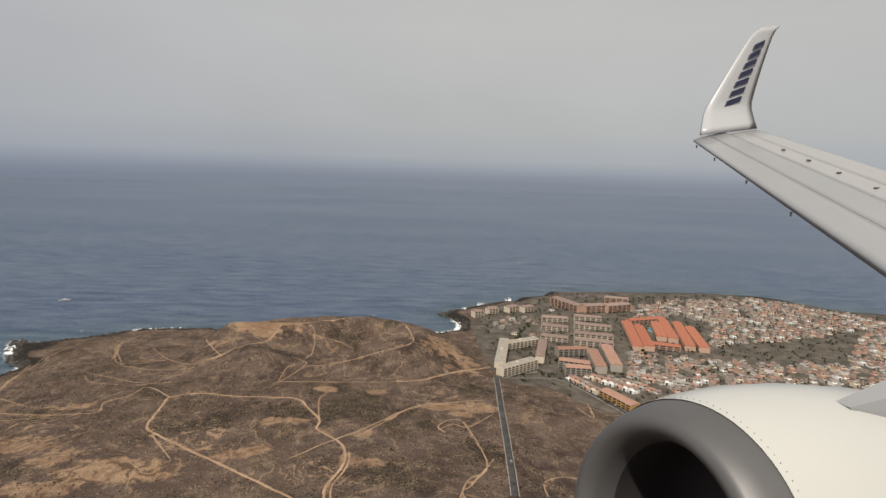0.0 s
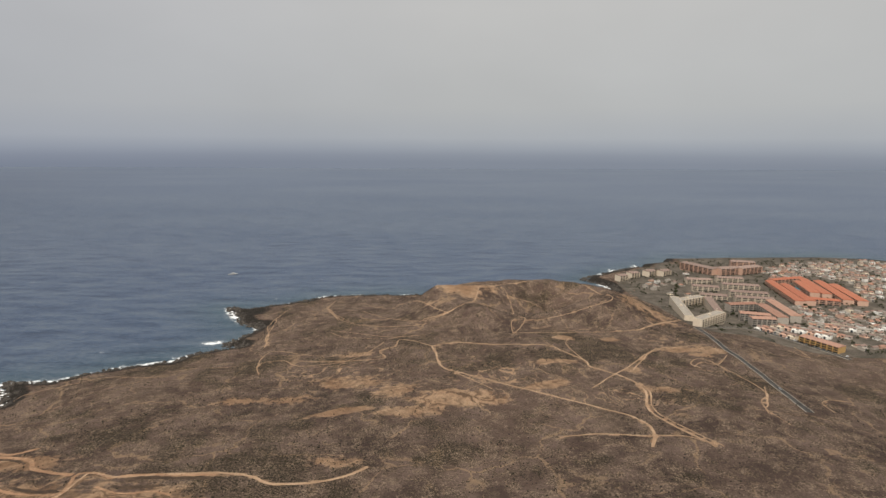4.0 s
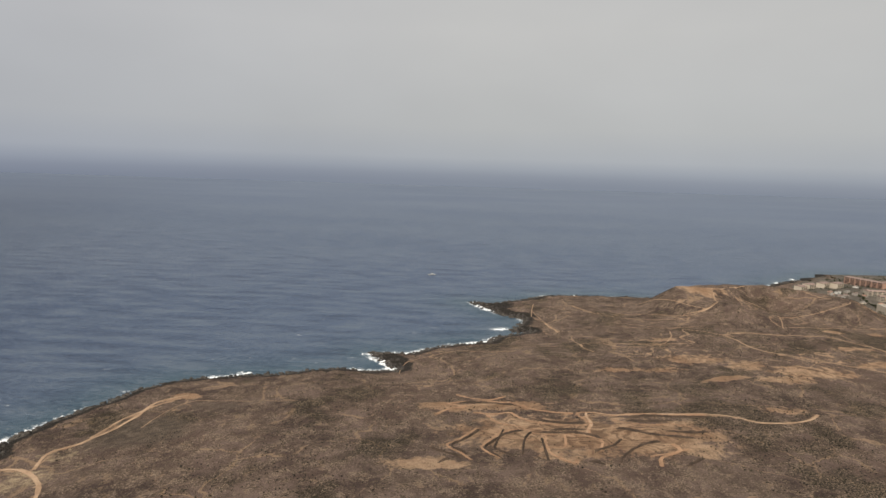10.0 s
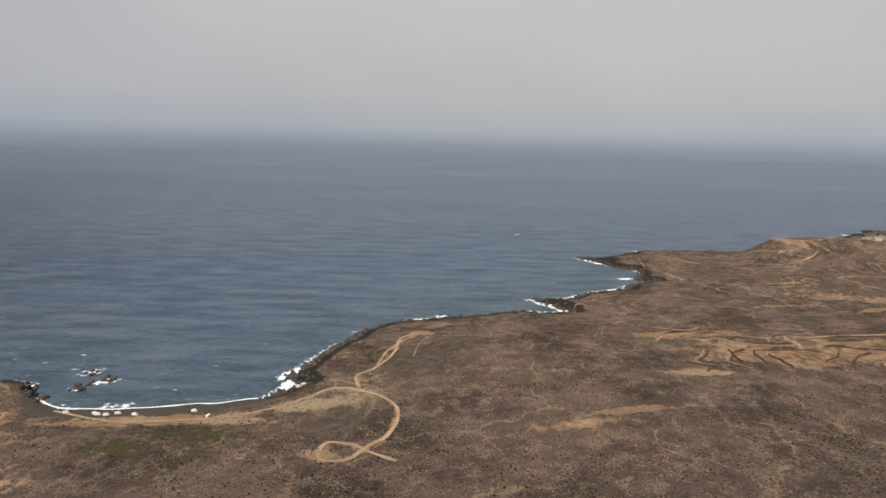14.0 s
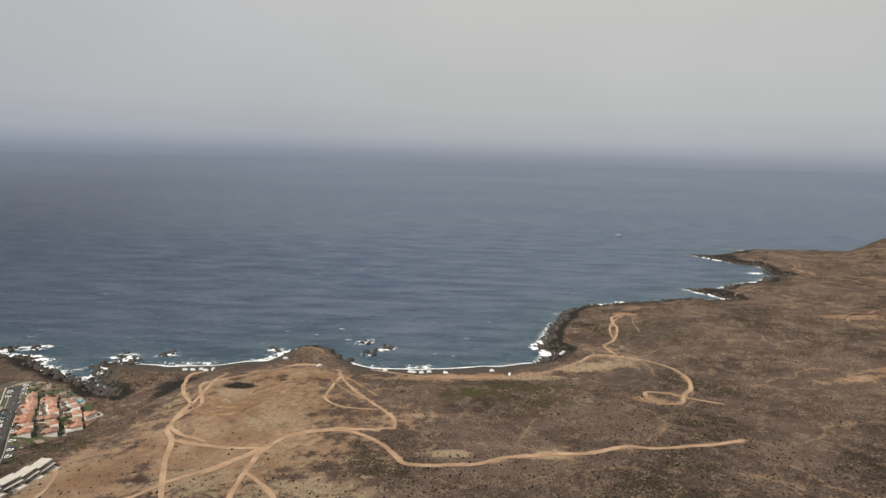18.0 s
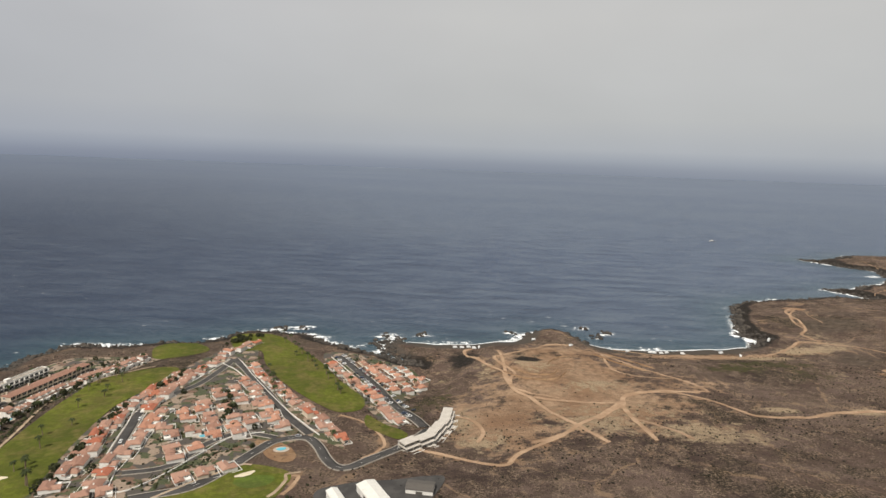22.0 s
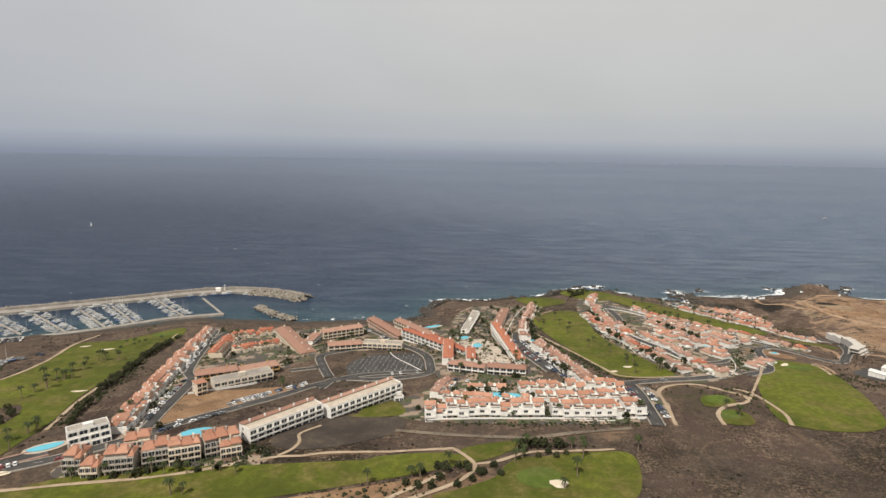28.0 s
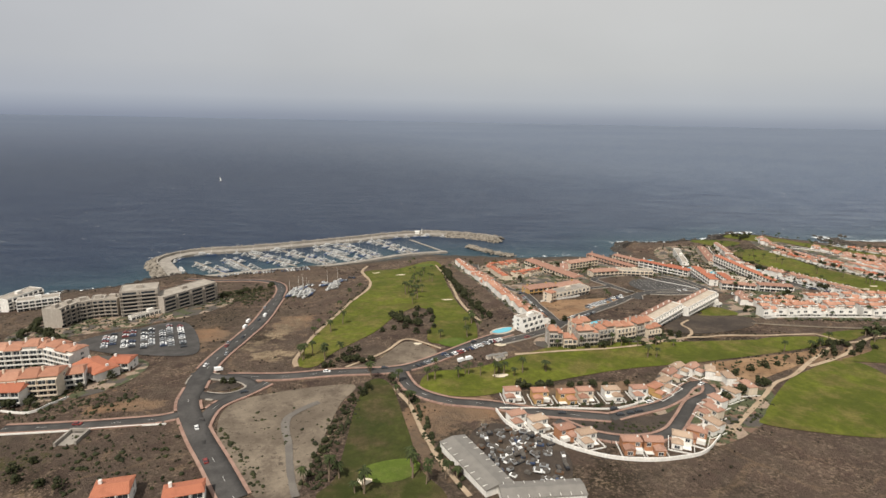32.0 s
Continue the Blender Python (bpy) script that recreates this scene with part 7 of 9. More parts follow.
def tree(x, y, size=1.0, variant=0):
    m = pose(x, y, top(x, y), 0, 0, (x * 53 + y * 17) % 360)
    TREE_COUNT[0] += 1
    if TREE_COUNT[0] > 290:
        g = np.random.RandomState(TREE_COUNT[0])
        a, u = g.rand(60) * 6.28, g.rand(60)
        rad = 1.4 * size * g.rand(60) ** 0.4 * np.sqrt(1 - (u * 0.9) ** 2)
        GROVE.append(np.column_stack([x + rad * np.cos(a), y + rad * np.sin(a), top(x, y) + size * (0.3 + 2.2 * u)]))
        return None
    if variant in TREES:
        ob = copy_thing(TREES[variant], m)
        ob.scale = (size, size, size)
        return ob
    r = np.random.RandomState(variant + 20)
    ob = thing("tree", "dense dark green broad-crowned tree", "tree", "trees", m)
    s = Shape().tube(0, 0, -0.4, 1.2, 0.22, 0.14, "palm_trunk", 7)
    for k in range(4):
        a = k * 1.6 + r.rand()
        s.tube(0, 0, 0.9, 2.0, 0.10, 0.04, "palm_trunk", 5, True, (0.7 * math.cos(a), 0.7 * math.sin(a)))
    part("trunk", s, ob)
    n = 110
    a, u, rad = r.rand(n) * 6.28, r.rand(n), r.rand(n) ** 0.4
    p = np.column_stack([1.5 * rad * np.cos(a) * np.sqrt(1 - (u * 0.9) ** 2), 1.4 * rad * np.sin(a) * np.sqrt(1 - (u * 0.9) ** 2), 1.2 + 1.5 * u * rad])
    part("crown", scatter_mesh("crown", p, 0.16 + 0.24 * r.rand(n), "shrub_leaf", 0.8, 0.45, variant), ob)
    ob.scale = (size, size, size)
    TREES[variant] = ob
    return ob


_g = random.Random(21)
for places in (
    [(-1139.5, -164), (-1132.5, -164), (-1117.5, -172), (-1109, -179.5), (-1097.5, -172.5), (-1087.5, -173), (-1084, -174), (-1078.5, -171), (-1077, -173), (-1074, -174), (-1064, -170.5), (-1029, -158), (-1096.5, -144), (-1083, -138)],
    [(-1109, -76), (-1109, -50.5), (-1109, -97.5), (-1117, 4.5), (-1098, -226.5), (-1101.5, -220.5), (-1094, -224.5), (-1116.5, -225), (-1111, -228.5), (-1123.5, -227), (-1108, -186.5), (-1104, -192.5), (-1136.5, -135)],
    [(-1107.5, -87), (-1085, -123.5), (-1109, -63), (-1102, -50.5), (-1113, -17), (-1092.5, -12.5), (-942, -134), (-940.5, -136), (-923.5, -134), (-971, -149.5), (-982, -152.5), (-1022, -85.5), (-907.5, -133.5)],
    [(-911, 24), (-908.5, 35.5), (-888, -71.5), (-877.5, -67.5), (-887, -59), (-841.5, 43), (-836.5, 32.5), (-833.5, 21.5), (-867.5, -111.5), (-869, -106), (-830.5, 12), (-824, 4), (-955, -20), (-950, -32), (-944, -40), (-958, -2)],
):
    for x, y in places:
        palm(x, y, _g.uniform(0.8, 1.15), _g.randrange(3))
        if _g.random() < 0.6:
            palm(x + _g.uniform(-3, 3), y + _g.uniform(-3, 3), _g.uniform(0.7, 1.1), _g.randrange(3))
for line, step in ((((-1109, -95), (-1111, -40), (-1105, -5)), 7), (((-915, -10), (-905, 40)), 6), (((-850, 54), (-832, 18)), 6), (((-905, -75), (-918, -25)), 6), (((-1058, -152), (-1014, -148)), 4), (((-935, -40), (-925, -70)), 5), (((-952, -60), (-940, -20)), 6), (((-1000, -50), (-975, -35)), 9)):
    for x, y, a, w in along(line, step):
        palm(x + _g.uniform(-2, 2), y + _g.uniform(-2, 2), _g.uniform(0.6, 1.0), _g.randrange(3))
for line, step in ((((-1078, -122), (-1086, -90), (-1092, -50), (-1098, -5)), 2.6), (((-914, -70), (-919, -20), (-916, 30)), 3.2), (((-872, -70), (-880, -10), (-878, 40)), 4.0), (((-1116, -118), (-1104, -132)), 1.8), (((-1112, -125), (-1100, -112)), 2.2),
                   (((-1128, -166), (-1117, -166)), 2.0), (((-941, -133), (-926, -131)), 2.0), (((-965, -146), (-945, -147)), 5), (((-878, 100), (-862, 104)), 2.0), (((-866, 96), (-880, 88)), 2.2),
                   (((-1200, -80), (-1180, -58)), 2.6), (((-1250, -140), (-1262, -100)), 2.6), (((-1225, -146), (-1250, -128)), 3), (((-1240, -195), (-1200, -196)), 3.0), (((-1022, -190), (-1000, -176)), 2.6), (((-1076, -182), (-1040, -180)), 3.5), (((-1215, -222), (-1190, -230)), 3.0), (((-850, 10), (-838, -20)), 5), (((-960, -88), (-940, -90)), 4),
                   (((90, 470), (120, 540)), 7), (((190, 430), (205, 530)), 7), (((120, 395), (104, 465)), 7)):
    for x, y, a, w in along(line, step):
        tree(x + _g.uniform(-1.3, 1.3), y + _g.uniform(-1.3, 1.3), _g.uniform(0.5, 1.15), _g.randrange(4))

for line, step in ((((-1118, -183), (-1122, -205), (-1124, -227)), 2.0), (((-1104, -188), (-1098, -206), (-1090, -228)), 2.4)):
    for x, y, a, w in along(line, step):
        tree(x + _g.uniform(-1.0, 1.0), y + _g.uniform(-1.3, 1.3), _g.uniform(0.22, 0.5), _g.randrange(4))
for x, y in ((-962, -143.5), (-943.5, -140.5), (-941, -138.5), (-924.5, -138.5), (-932.5, -153), (-928, -147.5), (-1140, -116), (-1139.5, -102), (-1138, -88), (-1135.5, -73.5), (-1142, -128.5), (-1141.5, -139)):
    palm(x, y, _g.uniform(0.8, 1.1), _g.randrange(3))
for x, y in ((-957, -143.5), (-952.5, -146.5), (-949.5, -143), (-936.5, -137.5), (-933.5, -130), (-931.5, -137.5), (-928.5, -136), (-933.5, -135.5), (-955.5, -150), (-959.5, -152.5), (-969.5, -153.5), (-966, -153.5), (-964, -149.5), (-968.5, -147),
             (-1054.5, -128), (-1049, -123), (-1014, -137.5), (-1016.5, -135), (-1011.5, -139), (-1033, -145.5), (-1038, -147.5), (-1031, -145), (-1047, -151), (-1041.5, -150), (-1039.5, -148.5), (-1022.5, -146), (-1027, -147.5), (-1052, -152)):
    tree(x, y, _g.uniform(0.45, 0.95), _g.randrange(4))
# garden trees among the houses
spots_ = [(x, y) for ring in COURTS[:12] for x, y in [(_g.uniform(min(p[0] for p in ring), max(p[0] for p in ring)), _g.uniform(min(p[1] for p in ring), max(p[1] for p in ring))) for _ in range(34)] if inside([x], [y], ring)[0]]
for x, y in spots_[:150]:
    if all(line_distance([x], [y], pts_)[0] > w_ / 2 + 1.2 for pts_, w_ in ROADS) and not inside([x], [y], LAWNS_CARPARK)[0]:
        if _g.random() < 0.35:
            palm(x, y, _g.uniform(0.7, 1.1), _g.randrange(3))
        else:
            tree(x, y, _g.uniform(0.5, 1.0), _g.randrange(4))

for x, y in ((-1101, -224.5), (-1097.5, -225.5), (-1118.5, -226), (-1139.5, -162.5), (-1132.5, -164), (-1128, -163), (-1108, -179.5), (-1116, -177.5), (-1099.5, -178), (-1097.5, -177), (-1110.5, -230), (-1112.5, -74.5), (-1112, -66), (-1113.5, -79), (-1106, -75), (-1087.5, -133), (-1085, -128), (-1087, -143), (-1090.5, -175.5), (-1134, -125), (-1137.5, -159.5), (-1080, -175)):
    palm(x, y, _g.uniform(0.9, 1.25), _g.randrange(3))
for x, y in ((-1117.5, -137), (-1113.5, -134.5), (-1109.5, -132.5), (-1106, -127.5), (-1107, -116.5), (-1106.5, -107.5), (-1099.5, -119.5), (-1099, -132.5), (-1100.5, -139), (-1105, -139), (-1100, -125), (-1112.5, -116), (-1125.5, -158), (-1127, -162.5), (-1123.5, -156), (-1117, -187), (-1116, -184), (-1131.5, -169.5), (-1129.5, -169), (-1125, -164.5), (-1122.5, -162.5), (-1110, -177),
             (-1213, -193), (-1208.5, -194), (-1206, -191.5), (-1199, -192.5), (-1197.5, -184.5), (-1193, -176.5), (-1191.5, -170), (-1183.5, -227.5), (-1177.5, -229), (-1173, -230), (-1186.5, -224.5), (-1184.5, -221), (-1158, -181), (-1155.5, -181), (-1006.5, -170), (-1000.5, -167), (-994.5, -164), (-989.5, -162.5), (-981.5, -160.5), (-1008, -177.5), (-972.5, -152.5), (-964.5, -144), (-959, -143.5)):
    tree(x, y, _g.uniform(0.5, 1.0), _g.randrange(4))
for x, y, a, w in along([(-856, 104), (-840, 86), (-825, 58), (-809, 32), (-795, 13)], 6.0):
    palm(x + _g.uniform(-4, 4), y + _g.uniform(-4, 4), _g.uniform(0.7, 1.1), _g.randrange(3))
for x, y, a, w in along([(-905, 30), (-897, 0), (-893, -30), (-885, -60)], 12.0):
    palm(x + _g.uniform(-5, 5), y + _g.uniform(-4, 4), _g.uniform(0.7, 1.0), _g.randrange(3))
q = np.concatenate(GROVE)
tagged(new("garden_trees", scatter_mesh("garden_trees", q, 0.14 + 0.2 * np.random.RandomState(4).rand(len(q)), "shrub_leaf", 0.8, 0.45, 3)), "dark green trees and tall bushes in gardens", "trees", kind="stuff")

q = np.repeat(TOWN_TREES, 5, 0) + np.random.RandomState(6).randn(len(TOWN_TREES) * 5, 2) * 0.9
tagged(new("town_trees", scatter_mesh("town_trees", np.column_stack([q, drape(q[:, 0], q[:, 1]) + 0.5 + np.random.RandomState(7).rand(len(q)) * 1.6]), 0.3 + 0.4 * np.random.RandomState(8).rand(len(q)), "shrub_leaf", 0.8, 0.45, 5)), "dark green trees between the houses of the far town", "trees", kind="stuff")

# dry scrub over the open land, and low garden shrubs among the houses
r = np.random.RandomState(12)
n = 100000
q = np.column_stack([r.uniform(-790, 70, n), r.uniform(-60, 520, n)])
d = shore(q[:, 0], q[:, 1])
dens = fbm(q[:, 0], q[:, 1], 38, 4, 6)
bare_ = np.maximum(bump(q[:, 0], q[:, 1], -702, 42, 62, 66), bump(q[:, 0], q[:, 1], -294, 156, 66, 30))
ok = (d > 12) & (d < 330) & (dens > 0.40 + 0.2 * r.rand(n)) & (bare_ < 0.3 + 0.9 * r.rand(n) ** 3)
for pts_, w_ in DUST:
    p_ = np.array(pts_, float)
    near = ok & (q[:, 0] > p_[:, 0].min() - 4) & (q[:, 0] < p_[:, 0].max() + 4) & (q[:, 1] > p_[:, 1].min() - 4) & (q[:, 1] < p_[:, 1].max() + 4)
    i_ = np.nonzero(near)[0]
    if len(i_):
        ok[i_[line_distance(q[i_, 0], q[i_, 1], p_) < w_ * 0.9]] = False
q = q[ok][:44000]
tagged(new("dry_scrub", scatter_mesh("dry_scrub", np.column_stack([q, drape(q[:, 0], q[:, 1]) + 0.1]), 0.12 + 0.34 * r.rand(len(q)) ** 2, "scrub_leaf", 0.7, 0.4, 9)), "low dry brown scrub scattered over the ground", "scrub", kind="stuff")
n = 16000
q = np.column_stack([r.uniform(-1330, -760, n), r.uniform(-250, 110, n)])
d = shore(q[:, 0], q[:, 1])
ok = (d > 8) & (fbm(q[:, 0], q[:, 1], 22, 3, 4) > 0.5)
for ring in LAWNS:
    ok &= ~inside(q[:, 0], q[:, 1], ring)
for pts_, w_ in ROADS:
    ok &= line_distance(q[:, 0], q[:, 1], pts_) > w_ / 2 + 1.4
q = q[ok][:6500]
tagged(new("roadside_scrub", scatter_mesh("roadside_scrub", np.column_stack([q, drape(q[:, 0], q[:, 1]) + 0.12]), 0.14 + 0.38 * r.rand(len(q)) ** 2, "scrub_leaf", 0.7, 0.4, 10)), "low dry scrub on waste ground beside roads", "scrub", kind="stuff")
more = []
for ring in COURTS[:12]:
    lo_, hi_ = np.min(ring, 0), np.max(ring, 0)
    w_ = r.uniform(lo_, hi_, (1500, 2))
    w_ = w_[inside(w_[:, 0], w_[:, 1], ring)]
    more.append(w_[fbm(w_[:, 0], w_[:, 1], 12, 3, 4) > 0.46])
more.append(np.array([(-1190, -76)]) + r.randn(700, 2) * np.array([11, 8]))
more.append(np.array([(-1048, -202)]) + r.randn(60, 2) * np.array([6, 2.0]))
for line, wide, count in (((( -1120.5, -229), (-1121, -219.5), (-1122, -212.5), (-1120, -206.5), (-1119, -198), (-1118.5, -190.5)), 1.0, 160), (((-1111.5, -177.5), (-1106, -182.5), (-1103, -188), (-1101, -197.5), (-1099, -207), (-1094.5, -221.5)), 0.6, 110),
                          (((-1149.5, -206.5), (-1142.5, -215), (-1136.5, -222.5), (-1131.5, -230)), 0.7, 60), (((-898.5, -71.5), (-903, -55), (-909, -36.5), (-913, -21), (-919, -3), (-915, 10.5), (-911.5, 24.5)), 1.4, 420), (((-869, -68.5), (-874, -49.5), (-882.5, -21), (-887, -1.5), (-890, 21)), 1.3, 320),
                          (((-1060, -154), (-1040, -149.5), (-1016, -143)), 1.2, 160), (((-1141, -140), (-1138, -100), (-1133, -60)), 0.7, 90), (((-1081, -122), (-1085, -84), (-1090, -57), (-1099, -20)), 1.6, 380), (((-846, -66), (-836, -50), (-830, -36)), 1.4, 130), (((-1012, -166), (-985, -157), (-965, -148)), 3.5, 140), (((-1078, -193), (-1042, -190)), 1.0, 80),
                          (((-1125, -206), (-1140, -206)), 7.0, 60), (((-1190, -215), (-1155, -222)), 8.0, 260), (((-1205, -200), (-1180, -190)), 4.0, 200), (((-962, -118), (-900, -117)), 0.8, 130), (((-864, -92), (-846, -104)), 6.0, 160), (((-810, -76), (-798, -72)), 6.0, 160)):
    mid_ = np.array([(x_, y_) for x_, y_, a_, w_ in along(line, 0.8)])
    more.append(mid_[r.randint(0, len(mid_), count)] + r.randn(count, 2) * wide)
more = np.concatenate(more)
for pts_, w_ in ROADS:
    more = more[line_distance(more[:, 0], more[:, 1], pts_) > w_ / 2 + 0.7]
for ring in LAWNS[:-1]:
    more = more[~inside(more[:, 0], more[:, 1], ring) | (more[:, 1] < -195)]
q = more
tagged(new("garden_shrubs", scatter_mesh("garden_shrubs", np.column_stack([q, drape(q[:, 0], q[:, 1]) + 0.15]), 0.20 + 0.50 * r.rand(len(q)) ** 2, "shrub_leaf", 0.8, 0.4, 11)), "low green shrubs between houses and along roads", "shrubs", kind="stuff")
# ---- pools, bunkers, works buildings, cars ----


def oval(x, y, rx, ry, turn=0.0, n=12, wave=0.0):
    c, s = math.cos(radians(turn)), math.sin(radians(turn))
    out = []
    for i in range(n):
        t = 2 * math.pi * i / n
        k = 1 + wave * math.sin(3 * t)
        out.append((x + k * (rx * math.cos(t) * c - ry * math.sin(t) * s), y + k * (rx * math.cos(t) * s + ry * math.sin(t) * c)))
    return out


for x, y, rx, ry, a in ((-1036, -126.5, 4.5, 2.6, 25), (-1074, -136.5, 4.5, 1.8, 35), (-947, -24, 3.4, 2.2, 60), (-943, -94, 7.5, 2.6, 0), (-938, -54, 2.2, 1.5, 0), (-781, 61, 3.4, 2.2, 20), (-919.5, -18, 1.6, 1.0, 60), (-952.5, -7.5, 3.0, 2.0, 30), (-968.5, 21.5, 5.0, 1.6, 30), (-814, -38, 1.6, 1.0, 20), (-842, -32, 1.6, 1.0, 30), (230, 500, 6, 14, 10)):
    area("paving", oval(x, y, rx + 1.1, ry + 1.1, a))
    area("pool", oval(x, y, rx, ry, a, 12, 0.08))
for x, y, rx, ry, a in ((-1134, -22, 2.4, 1.2, 20), (-1120, -28, 3.0, 1.4, 20), (-1076, -150, 2.0, 1.2, 0), (-1094, -90, 2.8, 1.0, 10), (-933.5, -151, 2.4, 2.0, 0), (-863, -58, 1.2, 3.0, -40), (-888, -63, 2.0, 1.1, 0), (-895, -68, 1.6, 1.0, 0), (-820, -56, 3.4, 1.2, 45), (-1111, -226, 1.6, 1.2, 0), (-1104, -150, 1.4, 0.9, 0), (-1078, -174, 2.4, 1.2, 10)):
    area("bunker", oval(x, y, rx, ry, a, 10, 0.15))
for x, y, rx, ry in ((-868, -98, 5, 3.6), (-870, -110, 4, 3.4), (-816, -60, 6, 4), (-1092, -148, 5, 4), (-938, -148, 6, 5), (-1108, 2, 6, 4), (-1106, -222, 7, 4)):
    area("green", oval(x, y, rx, ry, 20, 12, 0.05))


def shed(a, b, depth, h, material, label, ribs=0):
    (ax, ay), (bx, by) = a, b
    length, turn = math.hypot(bx - ax, by - ay), math.degrees(math.atan2(by - ay, bx - ax))
    cx, cy = (ax + bx) / 2, (ay + by) / 2
    ob = thing("shed", label, "shed", "works sheds", pose(cx, cy, top(cx, cy), 0, 0, turn))
    part("wall", Shape().box(-length / 2, length / 2, -depth / 2, depth / 2, -1.5, h, "plaster_white"), ob)
    part("roof", Shape().gable(-length / 2 - 0.15, length / 2 + 0.15, -depth / 2 - 0.15, depth / 2 + 0.15, h + 0.1, 0.6, material), ob)
    for k in range(ribs):
        x = -length / 2 + (k + 0.5) * length / ribs
        part("roof_rib", Shape().box(x - 0.05, x + 0.05, -depth / 2, 0.0, h + 0.15, h + 0.32, "white_metal").box(x - 0.05, x + 0.05, 0.0, depth / 2, h + 0.15, h + 0.32, "white_metal"), ob)
    part("gate", Shape().box(-1.0, 1.0, -depth / 2 - 0.04, -depth / 2 + 0.02, 0, h * 0.75, "shade"), ob)
    return ob


shed((-792, -66.5), (-785, -78.5), 3.2, 1.8, "white_metal", "long white metal works shed", 6)
shed((-783, -62), (-777, -72), 5.5, 2.4, "white_metal", "broad white metal works hall", 5)
shed((-771, -60), (-763, -61), 5.0, 1.6, "shade", "low works building with dark roof panels")
for x, y in ((-783, -83), (-778.5, -78.5)):
    z = top(x, y)
    ob = thing("water_tank", "round white concrete water tank", "tank", "water tanks", pose(x, y, z))
    part("wall", Shape().tube(0, 0, -1, 1.1, 2.3, 2.3, "plaster_white", 24), ob)
    part("rim", Shape().tube(0, 0, 1.1, 1.3, 2.4, 2.4, "concrete", 24), ob)
shed((-1092.5, -212), (-1083, -229), 6.5, 1.8, "metal_roof", "long grey ribbed metal shed beside the scrapyard", 8)
shed((-1083, -231), (-1066, -229), 5.0, 1.8, "metal_roof", "long grey ribbed metal shed beside the scrapyard", 8)
# curved concrete building shell at the head of the gully
for k, (x, y, a, w) in enumerate(along([(-774, -33), (-765, -25), (-759, -8), (-757, 8)], 6.5)):
    z = top(x, y)
    ob = thing("unfinished_building", "pale unfinished concrete building with open floors", "building", "unfinished terraces", pose(x, y, z, 0, 0, a))
    part("floor_slab", Shape().box(-w / 2, w / 2, -2.6, 2.6, -2, 0.3, "pale_concrete"), ob)
    part("floor_slab", Shape().box(-w / 2, w / 2, -2.2, 2.6, 1.5, 1.7, "pale_concrete"), ob)
    part("roof_slab", Shape().box(-w / 2, w / 2, -1.4, 2.6, 2.9, 3.1, "pale_concrete"), ob)
    for u in (-0.4, 0.0, 0.4):
        part("column", Shape().box(u * w - 0.15, u * w + 0.15, -2.0, -1.7, 0.3, 1.5, "pale_concrete"), ob)
        part("column", Shape().box(u * w - 0.15, u * w + 0.15, 1.9, 2.2, 0.3, 2.9, "pale_concrete"), ob)
    for j in range(3):
        part("terrace_step", Shape().box(-w / 2, w / 2, -4.0 - 1.5 * j, -2.6 - 1.5 * j, -3, 0.1 - 0.55 * j, "pale_concrete").box(-w / 2, w / 2, -4.12 - 1.5 * j, -4.0 - 1.5 * j, -3, 0.5 - 0.55 * j, "plaster_white"), ob)
    part("back_wall", Shape().box(-w / 2, w / 2, 2.45, 2.55, 0.3, 2.9, "plaster_white"), ob)

CARS = {}
PAINTS = ["car_white"] * 5 + ["car_silver"] * 3 + ["car_dark"] * 3 + ["car_red", "car_blue"]


